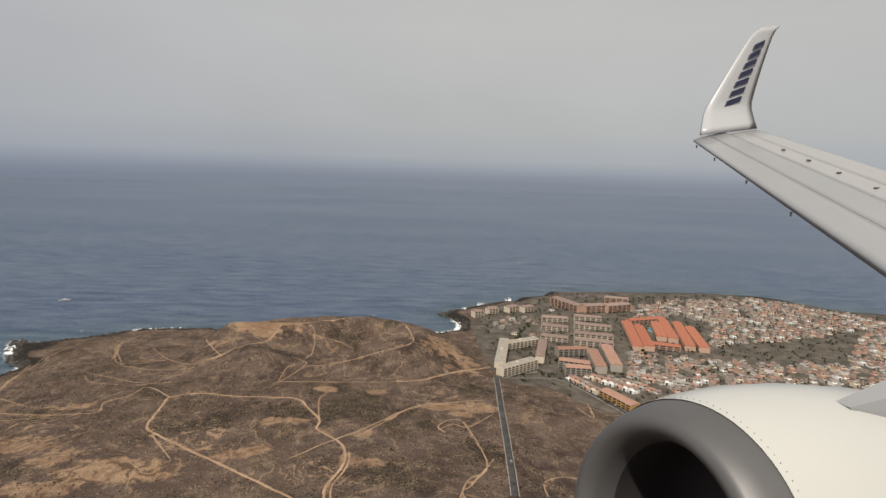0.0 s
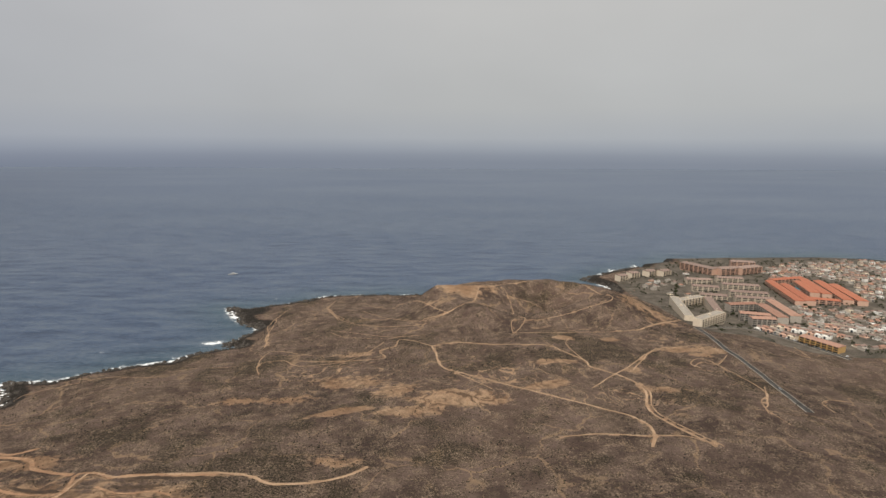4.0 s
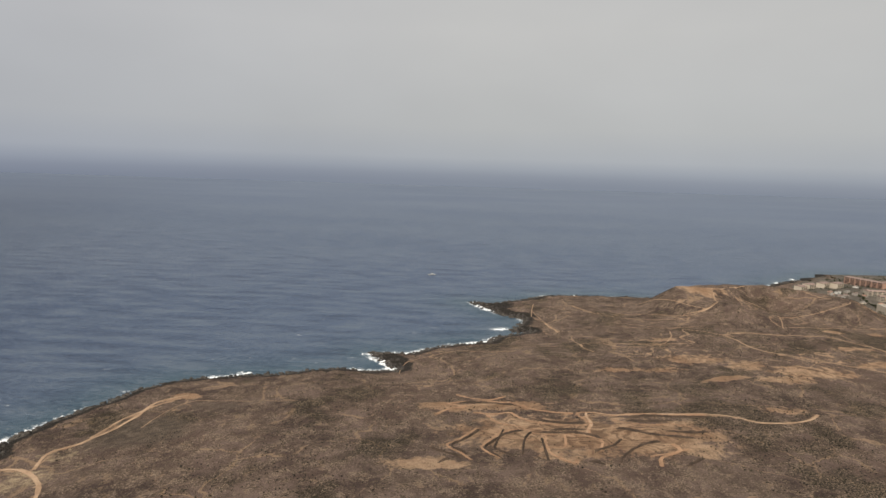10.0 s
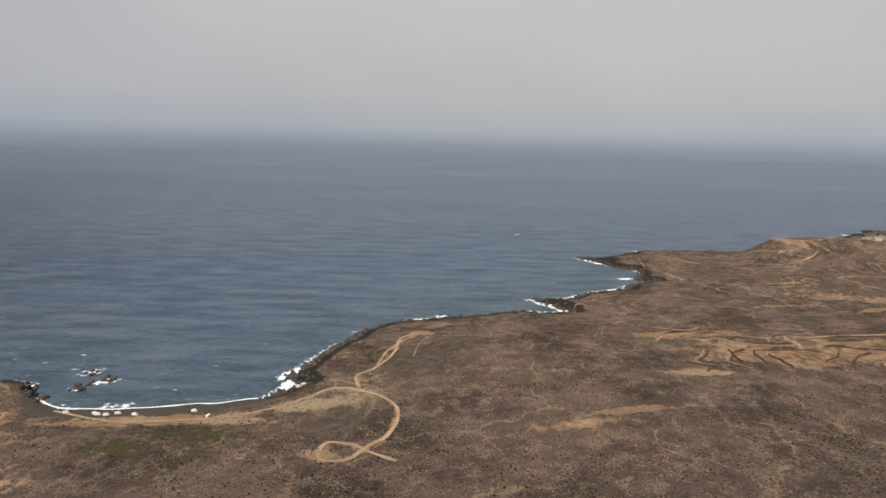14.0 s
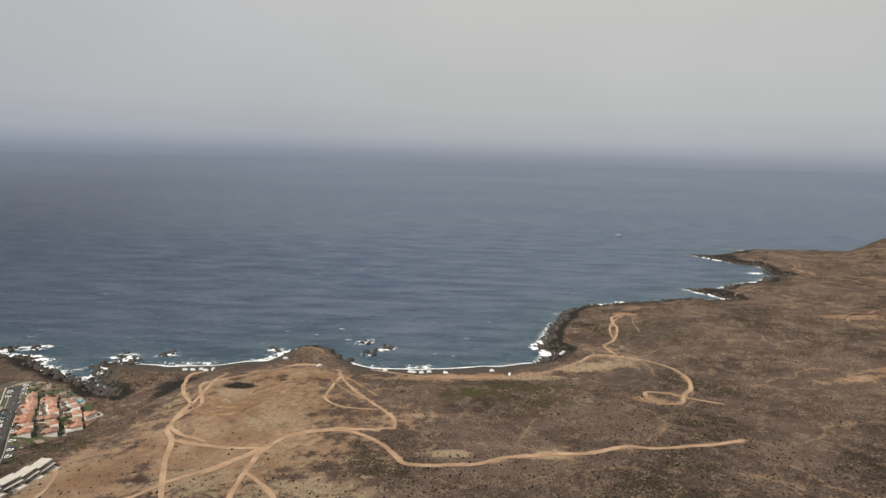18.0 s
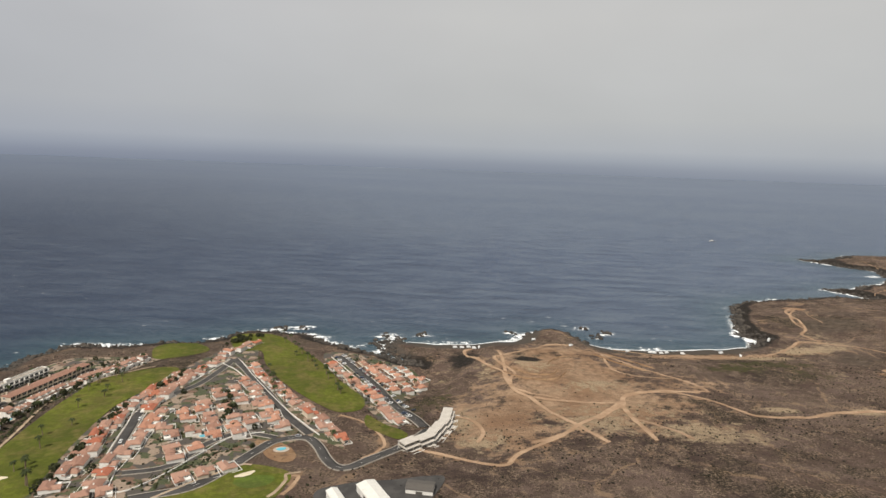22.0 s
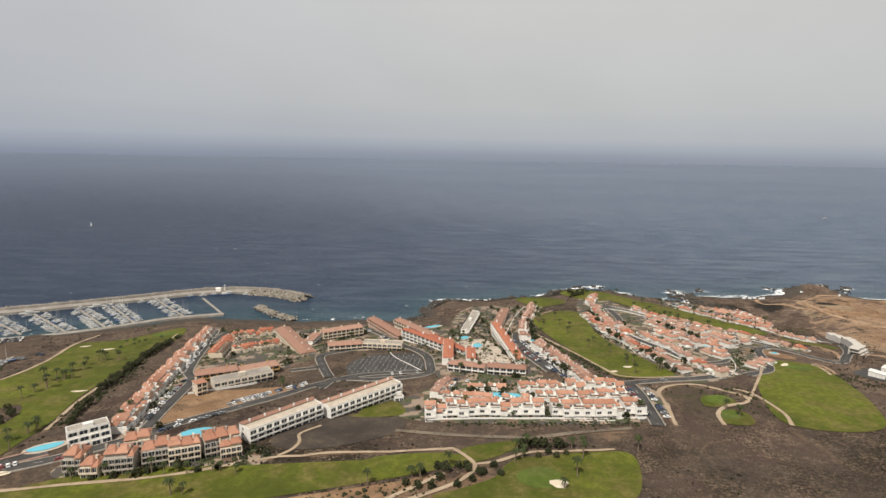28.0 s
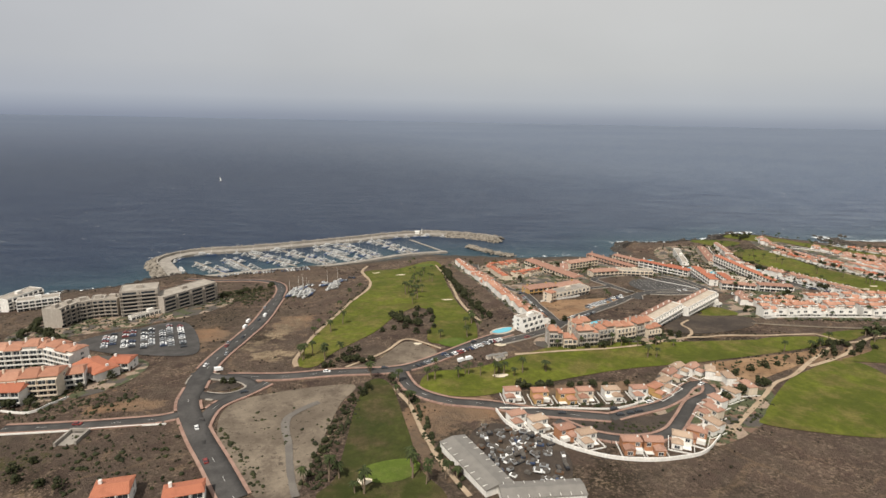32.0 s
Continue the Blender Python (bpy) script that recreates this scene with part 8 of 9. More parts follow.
def car(x, y, turn, paint, van=False):
    key = (paint, van)
    m = pose(x, y, top(x, y) + 0.22, 0, 0, turn)
    if key in CARS:
        return copy_thing(CARS[key], m)
    colour = {"car_white": "white", "car_silver": "silver", "car_dark": "dark grey", "car_red": "red", "car_blue": "blue"}[paint]
    L, W, H = (2.5, 0.95, 1.35) if van else (2.15, 0.9, 0.72)
    s = Shape()
    prof = [(-0.5, 0.12), (-0.5, 0.42), (-0.44, 0.45), (0.44, 0.42), (0.5, 0.34), (0.5, 0.12)] if not van else [(-0.5, 0.12), (-0.5, 1.0), (-0.46, 1.08), (0.28, 1.08), (0.42, 0.64), (0.5, 0.54), (0.5, 0.12)]
    n = len(prof)
    v = [(p * L, sy * W / 2, z) for sy in (-1, 1) for p, z in prof]
    s.add(v, [tuple(range(n)), tuple(range(2 * n - 1, n - 1, -1))] + [(i, n + i, n + (i + 1) % n, (i + 1) % n) for i in range(n)], paint)
    for wx in (-0.31, 0.31):
        for wy in (-W / 2 + 0.02, W / 2 - 0.02):
            s.box(wx * L - 0.16, wx * L + 0.16, wy - 0.06, wy + 0.06, -0.14, 0.17, "tyre")
    name = "van" if van else "car"
    ob = tagged(new(name, s.mesh(name)), "%s %s parked on the ground" % (colour, "camper van" if van else "car"), name, "parked cars")
    ob.matrix_basis = m
    if van:
        part("windscreen", Shape().add([(0.32 * L, -0.38, 1.02), (0.425 * L, -0.38, 0.68), (0.425 * L, 0.38, 0.68), (0.32 * L, 0.38, 1.02), (0.29 * L, -0.38, 1.0), (0.40 * L, -0.38, 0.66), (0.40 * L, 0.38, 0.66), (0.29 * L, 0.38, 1.0)], [(0, 1, 2, 3), (7, 6, 5, 4), (0, 4, 5, 1), (2, 6, 7, 3)], "window_dark"), ob)
    else:
        part("cabin", Shape().prism([(-0.4 * L, -0.4), (0.24 * L, -0.4), (0.24 * L, 0.4), (-0.4 * L, 0.4)], 0.42, 0.70, "window_dark", 0.2).box(-0.30 * L, 0.10 * L, -0.33, 0.33, 0.69, 0.73, paint), ob)
    CARS[key] = ob
    return ob


_c = random.Random(31)


def park(line, side, spacing, fill=0.75, across=True):
    for x, y, a, w in along(line, spacing):
        if _c.random() < fill * 0.72:
            r_ = radians(a)
            car(x - math.sin(r_) * side, y + math.cos(r_) * side, a + (90 if across else 0) + _c.uniform(-3, 3), _c.choice(PAINTS))


park([(-815, 77), (-769, -2)], 2.6, 1.6, 0.55)
park([(-815, 77), (-769, -2)], -2.6, 1.6, 0.4)
park([(-895.5, -113), (-894, -88)], 1.9, 1.5, 0.85)
park([(-892.5, -113), (-891, -88)], -1.2, 1.5, 0.7)
park([(-914, -72), (-922, -45), (-927, -17)], 1.9, 1.6, 0.7)
park([(-914, -72), (-922, -45), (-927, -17)], -1.9, 1.6, 0.55)
park([(-1053, -121), (-1057, -95), (-1059, -78)], 2.0, 1.6, 0.8)
park([(-1066, -63), (-1076, -18)], 2.0, 1.8, 0.6)
park([(-1034, -105), (-1012, -83)], 2.6, 1.6, 0.75)
park([(-990, -72), (-972, -66)], 2.2, 1.8, 0.5)
park([(-979, -24), (-1008, 26)], 2.0, 1.7, 0.6)
park([(-1109, -170), (-1075, -140)], -2.8, 1.7, 0.6)
park([(-1050, -196), (-1035, -190)], 2.2, 2.2, 0.5, False)
park([(110, 375), (136, 315)], 2.5, 3.0, 0.9)
HOTEL_PARK = [(-1224, -140), (-1214, -130.5), (-1198, -122.5), (-1179, -155), (-1195, -155), (-1216, -148.5)]
for k in range(6):
    for j in range(24):
        x, y = -1226 + k * 7.2 + j * 1.45 * 0.46, -119 - k * 0.6 - j * 1.45 * 0.89
        for o in (-1.2, 1.2):
            if inside([x + o], [y], HOTEL_PARK)[0] and _c.random() < 0.62:
                car(x + o * 0.9, y + o * 0.45, 27 + _c.uniform(-3, 3), _c.choice(PAINTS))
for k in range(5):
    park([(-1170 + k * 5, -63 + k * 7), (-1158 + k * 4, -66 + k * 7)], 0, 1.5, 0.75)
for x, y, a in ((-1168.5, -118, 95), (-1167, -140, 90), (-1169, -150, 88), (-1155, -206, 120), (-1147, -220, 122), (-1113, -170, 10), (-1095, -159, 40), (-1085, -148, 45), (-1130, -173, 8), (-1185, -205, 5), (-1066, -143, 35), (-1045, -118, 50), (-1172, -100, 100), (-866, -40, 105), (-870, -20, 100), (-835, 20, 120), (-811, -27, 10), (-880, -80, 5), (57, 330, 85), (50, 250, 85)):
    car(x, y, a, _c.choice(PAINTS))
for x, y, a in ((-635, 106.5, 10), (-627, 108, 20), (-618.5, 106, 0), (-594, 110, 15), (-585.5, 104, 70), (-637, 107.5, 160), (-631, 106, 10), (-650, 108.5, 30), (-684, 108, 40), (-704, 119, 30), (-748, 106, 10), (-744, 107, 12), (-741, 105, 0), (-752, 106, 20), (-738, 107, 80), (-552, 134, 40), (-550, 137, 40), (-1168, -112, 92)):
    car(x, y, a, "car_white", True)
# scrapyard: heaps of wrecked cars, joined as one
scrap = Shape()
for k in range(120):
    u, v = _c.random(), _c.random()
    x, y = -1086 + 19 * u, -202.5 - 19 * v - 6 * u
    paint = _c.choice(["car_white", "car_dark", "car_silver", "car_dark", "car_silver", "timber_dark", "car_blue", "shade", "car_white"])
    a, z, lift = _c.uniform(0, 6.28), top(x, y) + 0.2, _c.choice([0, 0, 0, 0.6])
    L = _c.uniform(0.7, 1.1)
    for x0, x1, z0, z1, m, t in ((-L, L, 0.05, 0.42, paint, 0.06), (-0.7 * L, 0.45 * L, 0.42, 0.70, "shade", 0.22)):
        ring = [(x + px * math.cos(a) - py * math.sin(a), y + px * math.sin(a) + py * math.cos(a)) for px, py in ((x0, -0.44), (x1, -0.44), (x1, 0.44), (x0, 0.44))]
        scrap.prism(ring, z + z0 + lift, z + z1 + lift, m, t)
tagged(new("scrap_cars", scrap.mesh("scrap_cars")), "heaps of wrecked cars on a dirt yard", "scrap", kind="stuff")

# painted bays of the large car park
vs, fs = [], []
for k in range(7):
    for j in range(16):
        x0, y0 = -1004 + j * 2.1 + k * 0.4, -66 + k * 4.4 + j * 0.5
        if inside([x0], [y0], LAWNS_CARPARK)[0]:
            for dx, dy in ((0.9, 1.6), (0.9, -1.6)):
                v, f = ribbon_data(np.array([(x0, y0), (x0 + dx * 0.6, y0 + dy)]), 0.045, -0.045, 0.26, 2)
                fs += [tuple(i + len(vs) for i in q) for q in f]
                vs += list(v)
tagged(new("bay_marking", mesh_of("bay_marking", vs, fs, "road_paint")), "faded white parking bay lines", "marking", kind="stuff")

area("darkplot", oval(-1157, -182.5, 4.6, 3.6, 20))
park([(-1225, -19), (-1178, 0)], -3.2, 1.7, 0.9)
park([(-1222, -22), (-1176, -4)], -4.0, 1.7, 0.8)


def low_wall(pts, h, name, label):
    """A thin rendered garden wall following the ground."""
    line = smooth_line(pts, 1.5)
    v, f = ribbon_data(line, 0.12, -0.12, h, 2, h + 0.4)
    return tagged(new(name, mesh_of(name, v, f, "plaster_white")), label, "wall")


low_wall([(-1081, -195), (-1078, -203), (-1070.5, -208), (-1064.5, -212.5), (-1057, -216), (-1048.5, -217), (-1040, -215.5), (-1034, -213), (-1027.5, -206)], 0.9, "garden_wall", "long white garden wall behind the villas")
low_wall([(-1080, -194), (-1066, -193.6), (-1050, -193.2), (-1040, -188.5)], 0.5, "garden_wall", "low white wall between villas and road")
low_wall([(-1053.5, -93), (-1047, -89.5), (-1039, -83.5), (-1033.5, -79.5)], 0.8, "site_wall", "grey site wall below the unfinished building")
low_wall([(-1061, -130), (-1066, -100), (-1072, -70), (-1080, -35)], 0.6, "garden_wall", "white garden walls before the row of houses")
low_wall([(-968, -115), (-950, -114), (-930, -114), (-898, -113)], 0.6, "garden_wall", "low white wall before the townhouses")
car(-1172, -120, 84, "car_white", True)
car(-1170.5, -128, 84, "car_white", True)
for x, y, a in ((-1168.5, -168, 80), (-1170, -146, 92), (-1166, -158, 95), (-1049, -196.6, 12), (-1046, -195.6, 16), (-1043.5, -194.4, 20), (-1020, -177.5, 40), (-1064, -196.4, 0), (-1150, -187, 30)):
    car(x, y, a, _c.choice(PAINTS))

# garden walls along the village streets
for pts in ([(-858, -70.5), (-864.5, -52), (-873, -22.5), (-877.5, -7), (-874, 8), (-869, 33), (-866.5, 59)], [(-854, -68), (-860, -50), (-866.5, -29), (-871.5, -8.5), (-868.5, 5.5)], [(-860, 56.5), (-847.5, 36), (-829, 8), (-817, -9), (-804, -25)],
            [(-854, -71), (-848, -69.5), (-842.5, -59), (-838.5, -46), (-833, -31), (-823.5, -25)], [(-867, 52), (-853, 36), (-834, 8), (-822, -12)], [(-818, 73), (-802, 45), (-785.5, 15), (-773, -8)], [(-903, -79), (-906, -60), (-913, -38), (-921, -18)], [(-911, -70), (-918.5, -46), (-924, -20)],
            [(-972, -62), (-985, -40), (-990, -20)], [(-930, 2), (-921, 36), (-913, 60)]):
    low_wall(pts, 0.45, "garden_wall", "low whitewashed garden wall along a street")
low_wall([(-1209.5, -198), (-1201, -199.5), (-1199, -195), (-1197, -190)], 0.6, "balustrade", "white balustrade round the flats' garden")
low_wall([(-1201, -210), (-1186.5, -208), (-1177, -206.2), (-1163.5, -204)], 0.35, "parapet_wall", "low pale parapet along the road's edge")
zc = top(-1181, -211)
tagged(new("culvert", Shape().box(-1184.6, -1184.1, -214.5, -208, zc - 1.5, zc + 0.9, "concrete").box(-1180.4, -1179.9, -213.5, -208, zc - 1.5, zc + 0.9, "concrete").box(-1184.1, -1180.4, -208.4, -208, zc - 1.5, zc + 1.0, "concrete").box(-1183.4, -1181.1, -208.6, -208.4, zc - 1.5, zc + 0.4, "shade").box(-1184.1, -1180.4, -214.0, -208.6, zc - 1.5, zc + 0.05, "concrete").mesh("culvert")), "pale concrete culvert with wing walls below the road", "culvert")
for x, y, a in ((-1089.5, -164, 35), (-1087, -162.5, 35), (-1163, -172, 20)):
    car(x, y, a, "car_white", True)
for k, (x, y) in enumerate(((-1080, -160.8), (-1078, -160), (-1076, -159.2), (-1077, -161.8))):
    tagged(new("site_cabin", Shape().box(-1.6, 1.6, -0.6, 0.6, -0.4, 0.95, "plaster_grey").box(-1.65, 1.65, -0.65, 0.65, 0.95, 1.05, "metal_roof").box(-0.3, 0.3, -0.63, -0.6, -0.1, 0.75, "shade").mesh("site_cabin")), "grey site cabin with a metal roof", "cabin", "site cabins").matrix_basis = pose(x, y, top(x, y), 0, 0, 35)
park([(-1095, -158), (-1077, -143)], -2.6, 1.5, 1.1)
park([(-1034, -104), (-1012, -82)], 3.4, 1.5, 1.1)
park([(-1050, -124), (-1036, -108)], -2.6, 2.4, 0.8, False)
park([(-960, -68), (-948, -72)], -6.0, 1.6, 0.9)
# ---- the airliner's wing and engine, beside the start of the path ----
plain("cowl_white", (0.50, 0.488, 0.452), 0.2, 0, 0.06, 0.8)
plain("lip_metal", (0.125, 0.12, 0.118), 0.5, 0.4, 0.2, 2.0)
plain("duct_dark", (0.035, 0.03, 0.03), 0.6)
plain("wing_grey", (0.29, 0.29, 0.295), 0.38, 0.05, 0.12, 1.5)
plain("wing_light", (0.33, 0.325, 0.32), 0.40, 0, 0.10, 1.5)
plain("winglet_white", (0.40, 0.40, 0.405), 0.32, 0, 0.08, 1.0)
plain("livery_blue", (0.016, 0.018, 0.048), 0.4)
_u = (Vector(PATH[4][1]) - Vector(PATH[0][1]))
_u.z = 0
_u.normalize()
_n = Vector((_u.y, -_u.x, 0))
_n = _n if _n.y > 0 else -_n
# local axes: x forward, y out along the wing, z up
AIR = Matrix(((_u.x, _n.x, 0, PATH[0][1][0]), (_u.y, _n.y, 0, PATH[0][1][1]), (0, 0, 1, PATH[0][1][2]), (0, 0, 0, 1)))


def lathe(profile, axis, centre, material, sides=72):
    """A surface of revolution; profile: pairs of distance along the axis and radius."""
    a = Vector(axis).normalized()
    b = Vector((0, 0, 1)).cross(a).normalized()
    c = a.cross(b)
    v = [Vector(centre) + a * x + (b * math.cos(2 * math.pi * k / sides) + c * math.sin(2 * math.pi * k / sides)) * r for x, r in profile for k in range(sides)]
    f = [(i * sides + k, i * sides + (k + 1) % sides, (i + 1) * sides + (k + 1) % sides, (i + 1) * sides + k) for i in range(len(profile) - 1) for k in range(sides)]
    return Shape().add(v, f, material)


def smooth(ob):
    ob.data.polygons.foreach_set("use_smooth", np.ones(len(ob.data.polygons), bool))
    return ob


aircraft = thing("airliner_wing", "white engine nacelle and grey wing with upturned winglet", "aircraft", "", AIR)
AXIS, RING = (math.cos(-0.087) * math.cos(0.183), math.sin(-0.087) * math.cos(0.183), math.sin(0.183)), (-1.481, 1.578, -1.356)
smooth(part("cowl", lathe([(0.004, 0.522), (-0.12, 0.556), (-0.32, 0.592), (-0.6, 0.618), (-1.0, 0.625), (-1.5, 0.60), (-2.2, 0.52), (-2.6, 0.43)], AXIS, RING, "cowl_white"), aircraft, "glossy white engine cowl"))
smooth(part("inlet_lip", lathe([(0.0, 0.519), (0.07, 0.494), (0.13, 0.462), (0.155, 0.428), (0.14, 0.395), (0.09, 0.372), (0.0, 0.362)], AXIS, RING, "lip_metal"), aircraft, "bare metal intake lip"))
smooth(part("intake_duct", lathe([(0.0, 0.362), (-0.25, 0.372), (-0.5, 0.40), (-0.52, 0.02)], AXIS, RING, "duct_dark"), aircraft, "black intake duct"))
smooth(part("spinner", lathe([(-0.30, 0.004), (-0.36, 0.05), (-0.44, 0.09), (-0.52, 0.11)], AXIS, RING, "lip_metal", 24), aircraft))
rv = Shape()
_ax = Vector(AXIS)
_bx = Vector((0, 0, 1)).cross(_ax).normalized()
_cx = _ax.cross(_bx)
for k in range(110):
    t = 2 * math.pi * k / 110
    p = Vector(RING) - _ax * 0.02 + (_bx * math.cos(t) + _cx * math.sin(t)) * 0.529
    rv.box(p.x - 0.0014, p.x + 0.0014, p.y - 0.0014, p.y + 0.0014, p.z - 0.0014, p.z + 0.0014, "shade")
o_ = part("rivet_row", rv, aircraft)
o_["kind"] = "stuff"


def wing_point(s, c):
    """A point of the wing's chord plane: s from the root (0) to the tip (1), c from the leading edge (0) to the trailing edge (1)."""
    lead = Vector((-3.78 - 2.84 * s, 1.5 + 6.1 * s, -1.09 + 1.62 * s))
    trail = Vector((-5.20 - 2.60 * s, 1.5 + 6.1 * s, -0.54 + 1.32 * s))
    return lead.lerp(trail, c)


def wing_panel(c0, c1, s0, s1, thick, material, nose=False):
    """A lofted stretch of the wing between two fractions of the chord, bulged on its upper side."""
    cs = [c0 + (c1 - c0) * i / 6 for i in range(7)]
    v, f = [], []
    ss = [s0 + (s1 - s0) * i / 10 for i in range(11)]
    for s in ss:
        t = thick * (1.25 - 0.7 * s)
        up = [wing_point(s, c) + Vector((0, 0, t * (4 * (0.06 + c * 0.9) * (1 - c)) ** 0.5)) for c in cs]
        low = [wing_point(s, c) - Vector((0, 0, 0.5 * t * (4 * (0.06 + c * 0.9) * (1 - c)) ** 0.5)) for c in reversed(cs)]
        v += up + low
    m = 14
    for i in range(10):
        f += [(i * m + k, i * m + (k + 1) % m, (i + 1) * m + (k + 1) % m, (i + 1) * m + k) for k in range(m)]
    f += [tuple(range(m - 1, -1, -1)), tuple(range(10 * m, 11 * m))]
    return Shape().add(v, f, material)


smooth(part("slat", wing_panel(0.0, 0.242, 0.0, 1.0, 0.085, "wing_grey"), aircraft, "grey leading-edge slat"))
smooth(part("wing_skin", wing_panel(0.252, 0.497, 0.0, 1.0, 0.085, "wing_grey"), aircraft, "pale grey wing skin with rivets"))
smooth(part("spoiler_panel", wing_panel(0.506, 0.698, 0.0, 0.97, 0.085, "wing_light"), aircraft, "pale spoiler panels"))
smooth(part("flap", wing_panel(0.706, 1.0, 0.0, 0.97, 0.085, "wing_light"), aircraft, "pale trailing-edge flap"))
for c in (0.247, 0.5015, 0.702):
    smooth(part("panel_gap", wing_panel(c - 0.006, c + 0.006, 0.0, 0.97, 0.078, "shade"), aircraft, "dark gap between wing panels"))
for s in (0.48, 0.66, 0.84, 0.97):
    p = wing_point(s, 0.01)
    part("static_stud", Shape().tube(p.x + 0.02, p.y, p.z - 0.075, p.z - 0.03, 0.008, 0.014, "shade", 6), aircraft)
for s in (0.42, 0.52, 0.62, 0.72):
    p = wing_point(s, 0.60) + Vector((0, 0, 0.085))
    part("fastener_cover", Shape().box(p.x - 0.025, p.x + 0.025, p.y - 0.012, p.y + 0.012, p.z - 0.01, p.z + 0.008, "shade"), aircraft)


def winglet_point(s, c):
    """s from the wing (0) to the winglet's tip (1), c from front to back."""
    bend = min(1.0, s / 0.22)
    front = Vector((-6.70 - 1.30 * s ** 1.05 - 0.25 * max(0, s - 0.92) * 6, 7.55 + 0.22 * bend + 0.20 * s, 0.62 + 1.86 * s))
    back = Vector((-7.82 - 0.62 * s ** 1.3 - 0.25 * max(0, s - 0.92) * 4, 7.55 + 0.22 * bend + 0.20 * s, 0.78 + 1.78 * s))
    return front.lerp(back, c)


def winglet():
    v, f, n, m = [], [], 16, 6
    for i in range(n + 1):
        s = i / n
        for side in (-1, 1):
            for k in range(m + 1):
                c = k / m if side < 0 else 1 - k / m
                v.append(winglet_point(s, c) + Vector((0, side * 0.045 * (1 - 0.6 * s) * (4 * (0.05 + 0.9 * c) * (1 - c)) ** 0.5, 0)))
    w = 2 * (m + 1)
    for i in range(n):
        f += [(i * w + k, i * w + (k + 1) % w, (i + 1) * w + (k + 1) % w, (i + 1) * w + k) for k in range(w)]
    f += [tuple(range(w - 1, -1, -1)), tuple(range(n * w, (n + 1) * w))]
    return Shape().add(v, f, "winglet_white")


wl = smooth(part("winglet", winglet(), aircraft, "pale grey upturned winglet"))
# the maker's word on it as plain slanted bars
for k in range(7):
    s0 = 0.24 + 0.088 * k
    q = []
    for s, c in ((s0, 0.36), (s0 + 0.035, 0.66), (s0 + 0.088, 0.66), (s0 + 0.053, 0.36)):
        p = winglet_point(s, c)
        q.append(p - Vector((0, 0.052, 0)))
    q += [p + Vector((0, 0.03, 0)) for p in q]
    part("livery_bar", Shape().add(q, [(0, 1, 2, 3), (7, 6, 5, 4), (0, 4, 5, 1), (1, 5, 6, 2), (2, 6, 7, 3), (3, 7, 4, 0)], "livery_blue"), wl, "dark blue bar")
pyl = Shape()
pyl.add([(-2.15, 1.50, -0.86), (-3.6, 1.36, -0.62), (-3.6, 1.70, -0.62), (-2.15, 1.56, -0.86), (-2.3, 1.44, -1.1), (-3.8, 1.2, -1.1), (-3.8, 1.85, -1.1), (-2.3, 1.64, -1.1)], [(0, 1, 2, 3), (0, 4, 5, 1), (3, 2, 6, 7), (0, 3, 7, 4), (1, 5, 6, 2), (4, 7, 6, 5)], "wing_grey")
part("pylon", pyl, aircraft, "grey engine pylon fairing")
# ---- where the land is sandy, pale, grey, green, black or beach ----


def spots(rows):
    out = np.zeros(LX.shape)
    for x, y, rx, ry, turn, value in rows:
        near = (np.abs(LX - x) < 2.2 * max(rx, ry)) & (np.abs(LY - y) < 2.2 * max(rx, ry))
        out[near] = np.maximum(out[near], value * bump(LX[near], LY[near], x, y, rx, ry, turn))
    return out


sand = spots([(-76, 254, 14, 5, 15, 1.1), (-64, 290, 16, 6, 0, 0.9), (42, 312, 16, 9, 0, 1.1), (-47, 335, 10, 6, 0, 1.0), (-125, 239, 30, 16, 0, 0.9),
              (-184, 269, 30, 14, 0, 0.75), (-186, 318, 18, 8, 0, 0.8), (-16, 332, 12, 6, 0, 0.7), (-21, 276, 10, 7, 0, 0.8), (-298, 152, 60, 27, -8, 0.98), (-318, 192, 32, 11, 0, 0.85), (-250, 146, 40, 24, 0, 0.85),
              (-182, 228, 20, 5, 20, 1.1), (-160, 254, 18, 12, 0, 0.8), (-213, 248, 22, 9, 0, 0.7), (-178, 178, 16, 6, 0, 0.8), (-343, 190, 20, 8, 0, 0.9)])
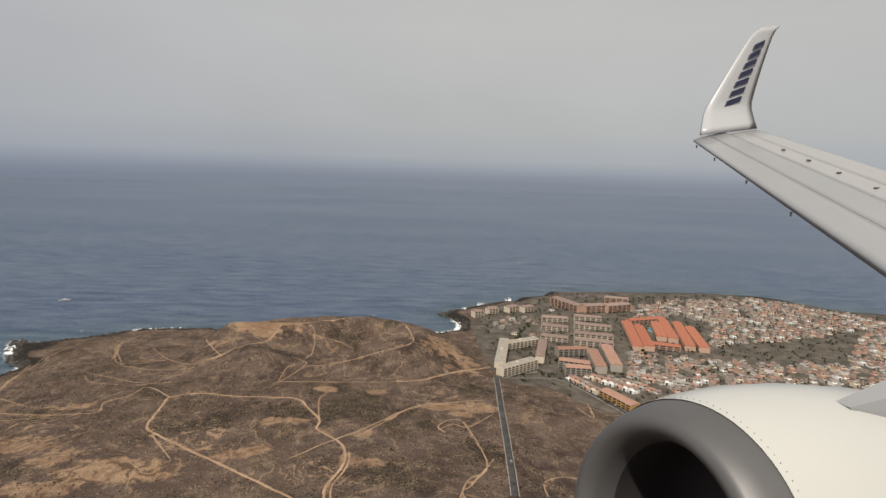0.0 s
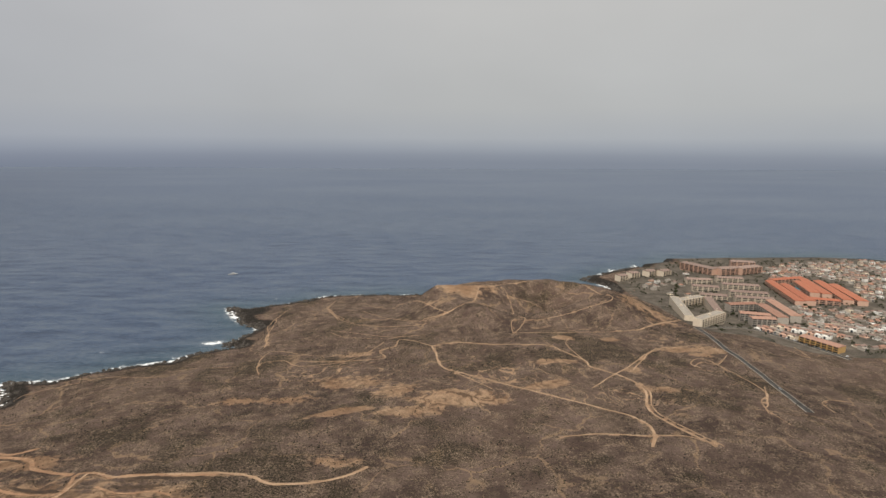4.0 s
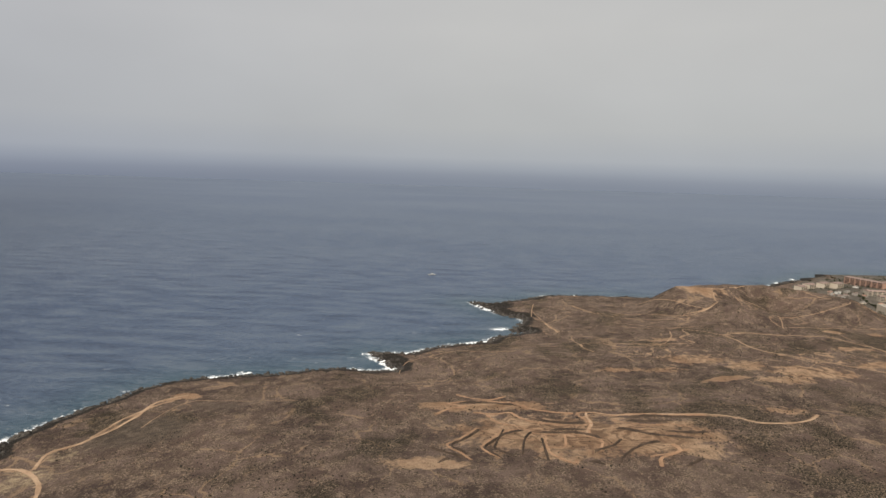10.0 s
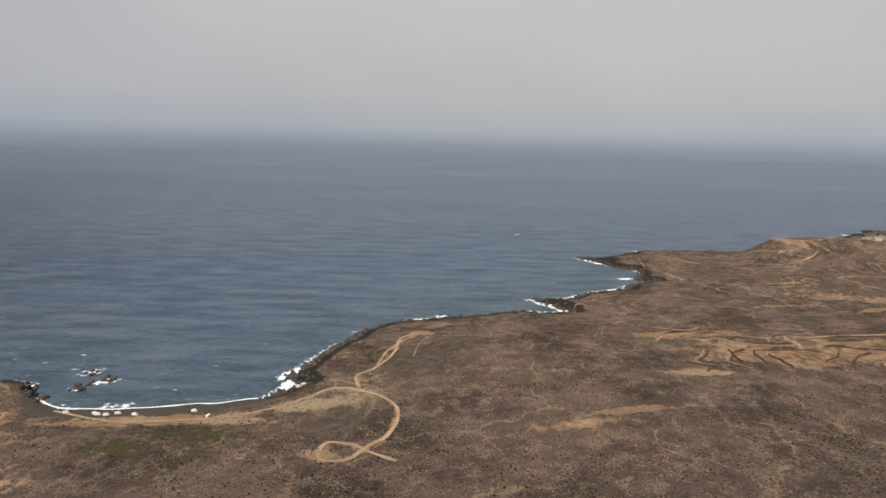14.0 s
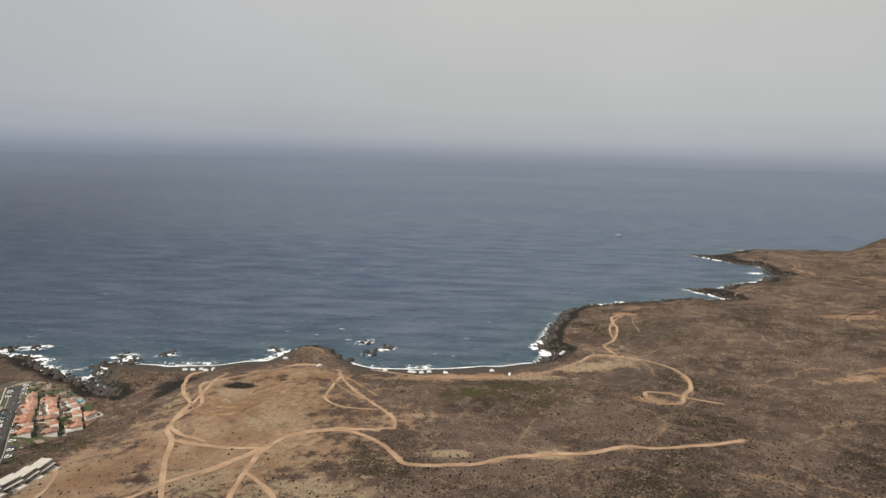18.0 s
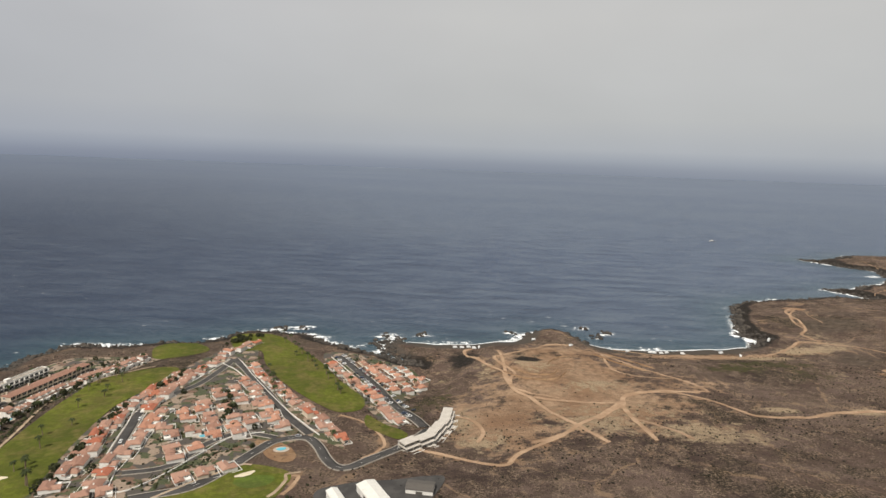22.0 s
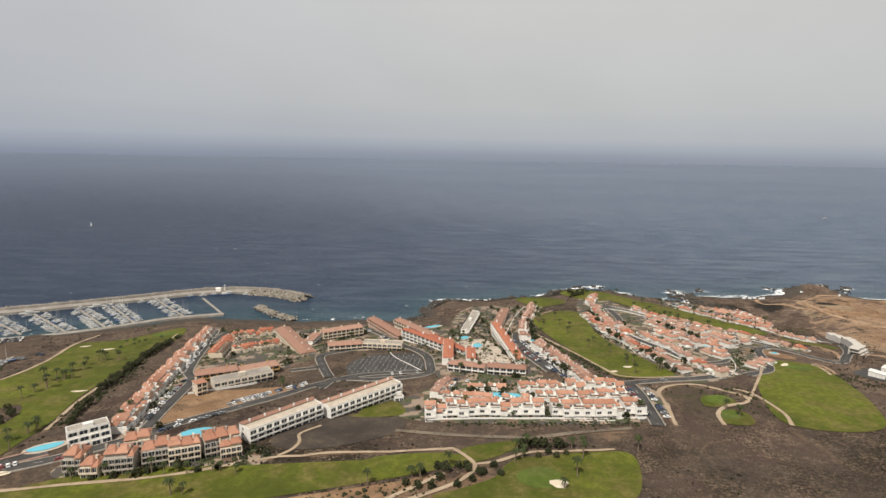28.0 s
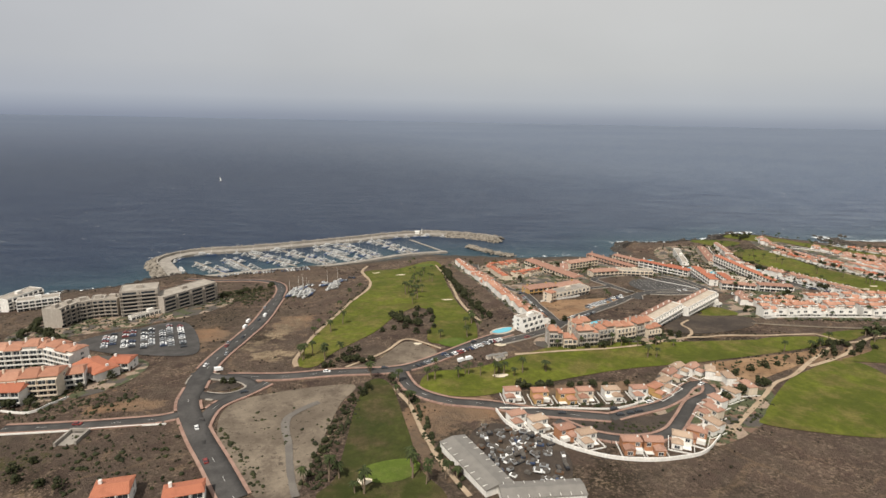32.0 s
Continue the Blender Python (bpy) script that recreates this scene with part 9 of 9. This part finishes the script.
sand = np.maximum(sand, spots([(-74, 255, 15, 5, 12, 1.1), (22, 311, 14, 6, 0, 1.0), (32, 302, 10, 6, 0, 0.9), (-57, 290, 11, 4, 0, 1.0), (-150, 225, 22, 8, 0, 0.9), (-17, 244, 17, 6, 0, 0.8), (-128, 240, 20, 9, 0, 0.9), (-353, 195, 11, 6, 0, 1.1), (-357, 122, 20, 8, 0, 0.9), (-405, 80, 22, 5, 0, 0.9), (-92, 440, 18, 12, 0, 0.8), (32, 398, 34, 16, 0, 0.72), (-240, 250, 30, 8, 0, 0.7),
                               (-700, 20, 62, 56, 0, 0.80), (-738, -5, 30, 44, 0, 0.8), (-645, 40, 34, 30, 0, 0.55), (-545, 108, 26, 8, 0, 0.7),
                               (-605, 100, 70, 8, 4, 0.9), (-491, 208, 9, 5, 0, 1.1), (-529, 60, 12, 8, 0, 0.8), (-430, 72, 26, 6, 0, 0.75), (-700, 55, 44, 48, 0, 0.88),
                               (-690, 95, 40, 16, 0, 0.8), (-114, 432, 26, 20, 0, 0.92), (25, 412, 26, 24, 0, 0.6), (40, 380, 26, 18, 0, 0.6), (-1178, -195, 14, 5, 10, 0.9), (-1182, -136, 9, 13, 20, 0.95), (-1098, -198, 8, 10, 0, 1.1), (-1088, -188, 10, 5, 0, 1.0), (-1100, -214, 5, 14, 0, 0.9),
                               (-1180, -150, 16, 10, 0, 0.55), (-1190, -185, 30, 10, 0, 0.5), (-1090, -196, 14, 6, 0, 0.9), (-1153, -120, 12, 26, 0, 0.7), (-820, -8, 12, 4, 40, 0.8), (-835, -40, 12, 5, 0, 0.8), (-965, -155, 40, 10, 10, 0.8), (-1050, -180, 30, 4, 8, 0.85), (-930, -126, 50, 5, 2, 0.6)]))
pale = spots([(-540, 112, 30, 12, 0, 0.85), (-575, 98, 30, 8, -10, 0.8), (-520, 122, 18, 14, 0, 0.65), (-515, 142, 26, 18, 0, 0.52), (-690, 0, 60, 26, 0, 0.55), (-560, 60, 20, 10, 0, 0.5), (-662, -20, 34, 18, 0, 0.75), (-700, -10, 30, 20, 0, 0.7), (-690, 36, 30, 12, 10, 0.7), (-712, 70, 16, 20, 0, 0.7), (-620, 8, 12, 4, 0, 1.0), (-585, 6, 10, 5, 0, 0.9), (-752, 0, 10, 26, -10, 0.7), (-745, -25, 16, 14, 0, 0.7),
              (-760, 60, 8, 34, -18, 0.5), (-702, 62, 36, 34, 0, 0.42), (-738, 60, 10, 30, 0, 0.6), (-1135, -205, 18, 24, 0, 0.7), (-1155, -130, 8, 24, 0, 0.75), (-1151, -158, 12, 8, 0, 0.85), (-1160, -150, 8, 12, 0, 0.7), (-1083, -206, 6, 12, 0, 0.7), (-1130, -172, 14, 6, 0, 0.5), (-1110, -160, 16, 8, 0, 0.6), (-1140, -210, 22, 26, 0, 0.5)])
for pts_, w_ in DUST:
    p_ = np.array(pts_, float)
    lo, hi = p_.min(0) - 8, p_.max(0) + 8
    near = (LX > lo[0]) & (LX < hi[0]) & (LY > lo[1]) & (LY < hi[1])
    if near.any():
        d_ = line_distance(LX[near], LY[near], p_)
        sand[near] = np.maximum(sand[near], 0.72 * np.clip(1.25 - d_ / (w_ * 1.6), 0, 1))
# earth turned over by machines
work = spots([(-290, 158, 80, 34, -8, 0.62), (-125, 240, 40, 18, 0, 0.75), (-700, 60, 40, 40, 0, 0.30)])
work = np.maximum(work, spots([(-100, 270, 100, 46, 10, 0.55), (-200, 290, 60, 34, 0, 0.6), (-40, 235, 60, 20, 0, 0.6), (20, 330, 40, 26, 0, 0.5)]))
grey = spots([(-491, 161, 34, 24, 0, 0.9), (-528, 90, 22, 22, 0, 0.7), (-470, 190, 40, 20, 0, 0.6)])
grey = np.maximum(grey, 0.55 / (1 + np.exp((LX + 795) / 12)))
green = spots([(-585, 80, 26, 14, 0, 0.8), (-605, 70, 22, 12, 0, 0.8), (-575, 60, 16, 22, 0, 0.6), (-568, 78, 14, 8, 0, 0.7), (-765, 20, 12, 40, -15, 0.55), (-1205, -222, 26, 12, 0, 0.7), (-1150, -185, 6, 6, 0, 0.6), (-1185, -62, 18, 10, 0, 0.6), (-880, -95, 24, 16, 0, 0.5)])
soft = spots([(bx, by, rx, ry, 0, 1.6) for bx, by, rx, ry in BEACHES])
lava = np.clip(1.15 - np.maximum(LD - 3, 0) / 11, 0, 1) * (1 - np.clip(soft, 0, 1))
lava = np.maximum(lava, spots([(-748, 84, 12, 20, 0, 0.8), (-714, 76, 10, 5, 0, 0.9), (-690, 132, 10, 8, 0, 0.7), (-972, 78, 14, 14, 0, 0.8), (-102, 374, 30, 13, 0, 0.40), (-38, 436, 30, 18, 0, 0.28), (-297, 456, 22, 22, 0, 0.9), (-282, 392, 12, 26, 0, 0.7), (-386, 290, 16, 18, 0, 0.7)]))
beach = np.clip(soft, 0, 1) * np.clip(1.45 - LD / 11, 0, 1)
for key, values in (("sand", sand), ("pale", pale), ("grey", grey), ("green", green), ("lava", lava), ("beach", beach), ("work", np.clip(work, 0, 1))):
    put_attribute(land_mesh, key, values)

surf_line = np.exp(-((SD + 2.5) / 5.0) ** 2) * np.clip((fbm(SX, SY, 30, 3, 5) - 0.33) * 4.2, 0.10, 0.95)
calm = np.zeros(SX.shape)
for bx, by, rx, ry in BEACHES:
    calm = np.maximum(calm, np.clip(1.5 * bump(SX, SY, bx, by, rx, ry), 0, 1))
surf_line = surf_line * (1 - 0.35 * calm) * (1 - np.clip(1.8 * bump(SX, SY, -1150, 40, 95, 55, 25), 0, 1))
for x, y, k in ((-848, 138, 9), (-862, 134, 8), (-793, 127, 9), (-797, 112, 8), (-771, 131, 7), (-714, 141, 7), (-665, 157, 8), (-652, 146, 7), (-660, 137, 6), (-400, 306, 9), (-318, 475, 8), (-894, 111, 7), (-300, 380, 10)):
    surf_line = np.maximum(surf_line, 0.85 * bump(SX, SY, x, y, k * 1.2, k * 0.6, 10))
put_attribute(sea_mesh, "surf", np.where(SX > 120, 0, surf_line))
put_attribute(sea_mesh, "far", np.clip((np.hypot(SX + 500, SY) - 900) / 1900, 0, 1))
put_attribute(sea_mesh, "shallow", np.clip(np.exp(np.minimum(SD, 0) / 38) * 0.9, 0, 1))
# deep is no depth: painted dimming of the western sea, where sun glitter lacks
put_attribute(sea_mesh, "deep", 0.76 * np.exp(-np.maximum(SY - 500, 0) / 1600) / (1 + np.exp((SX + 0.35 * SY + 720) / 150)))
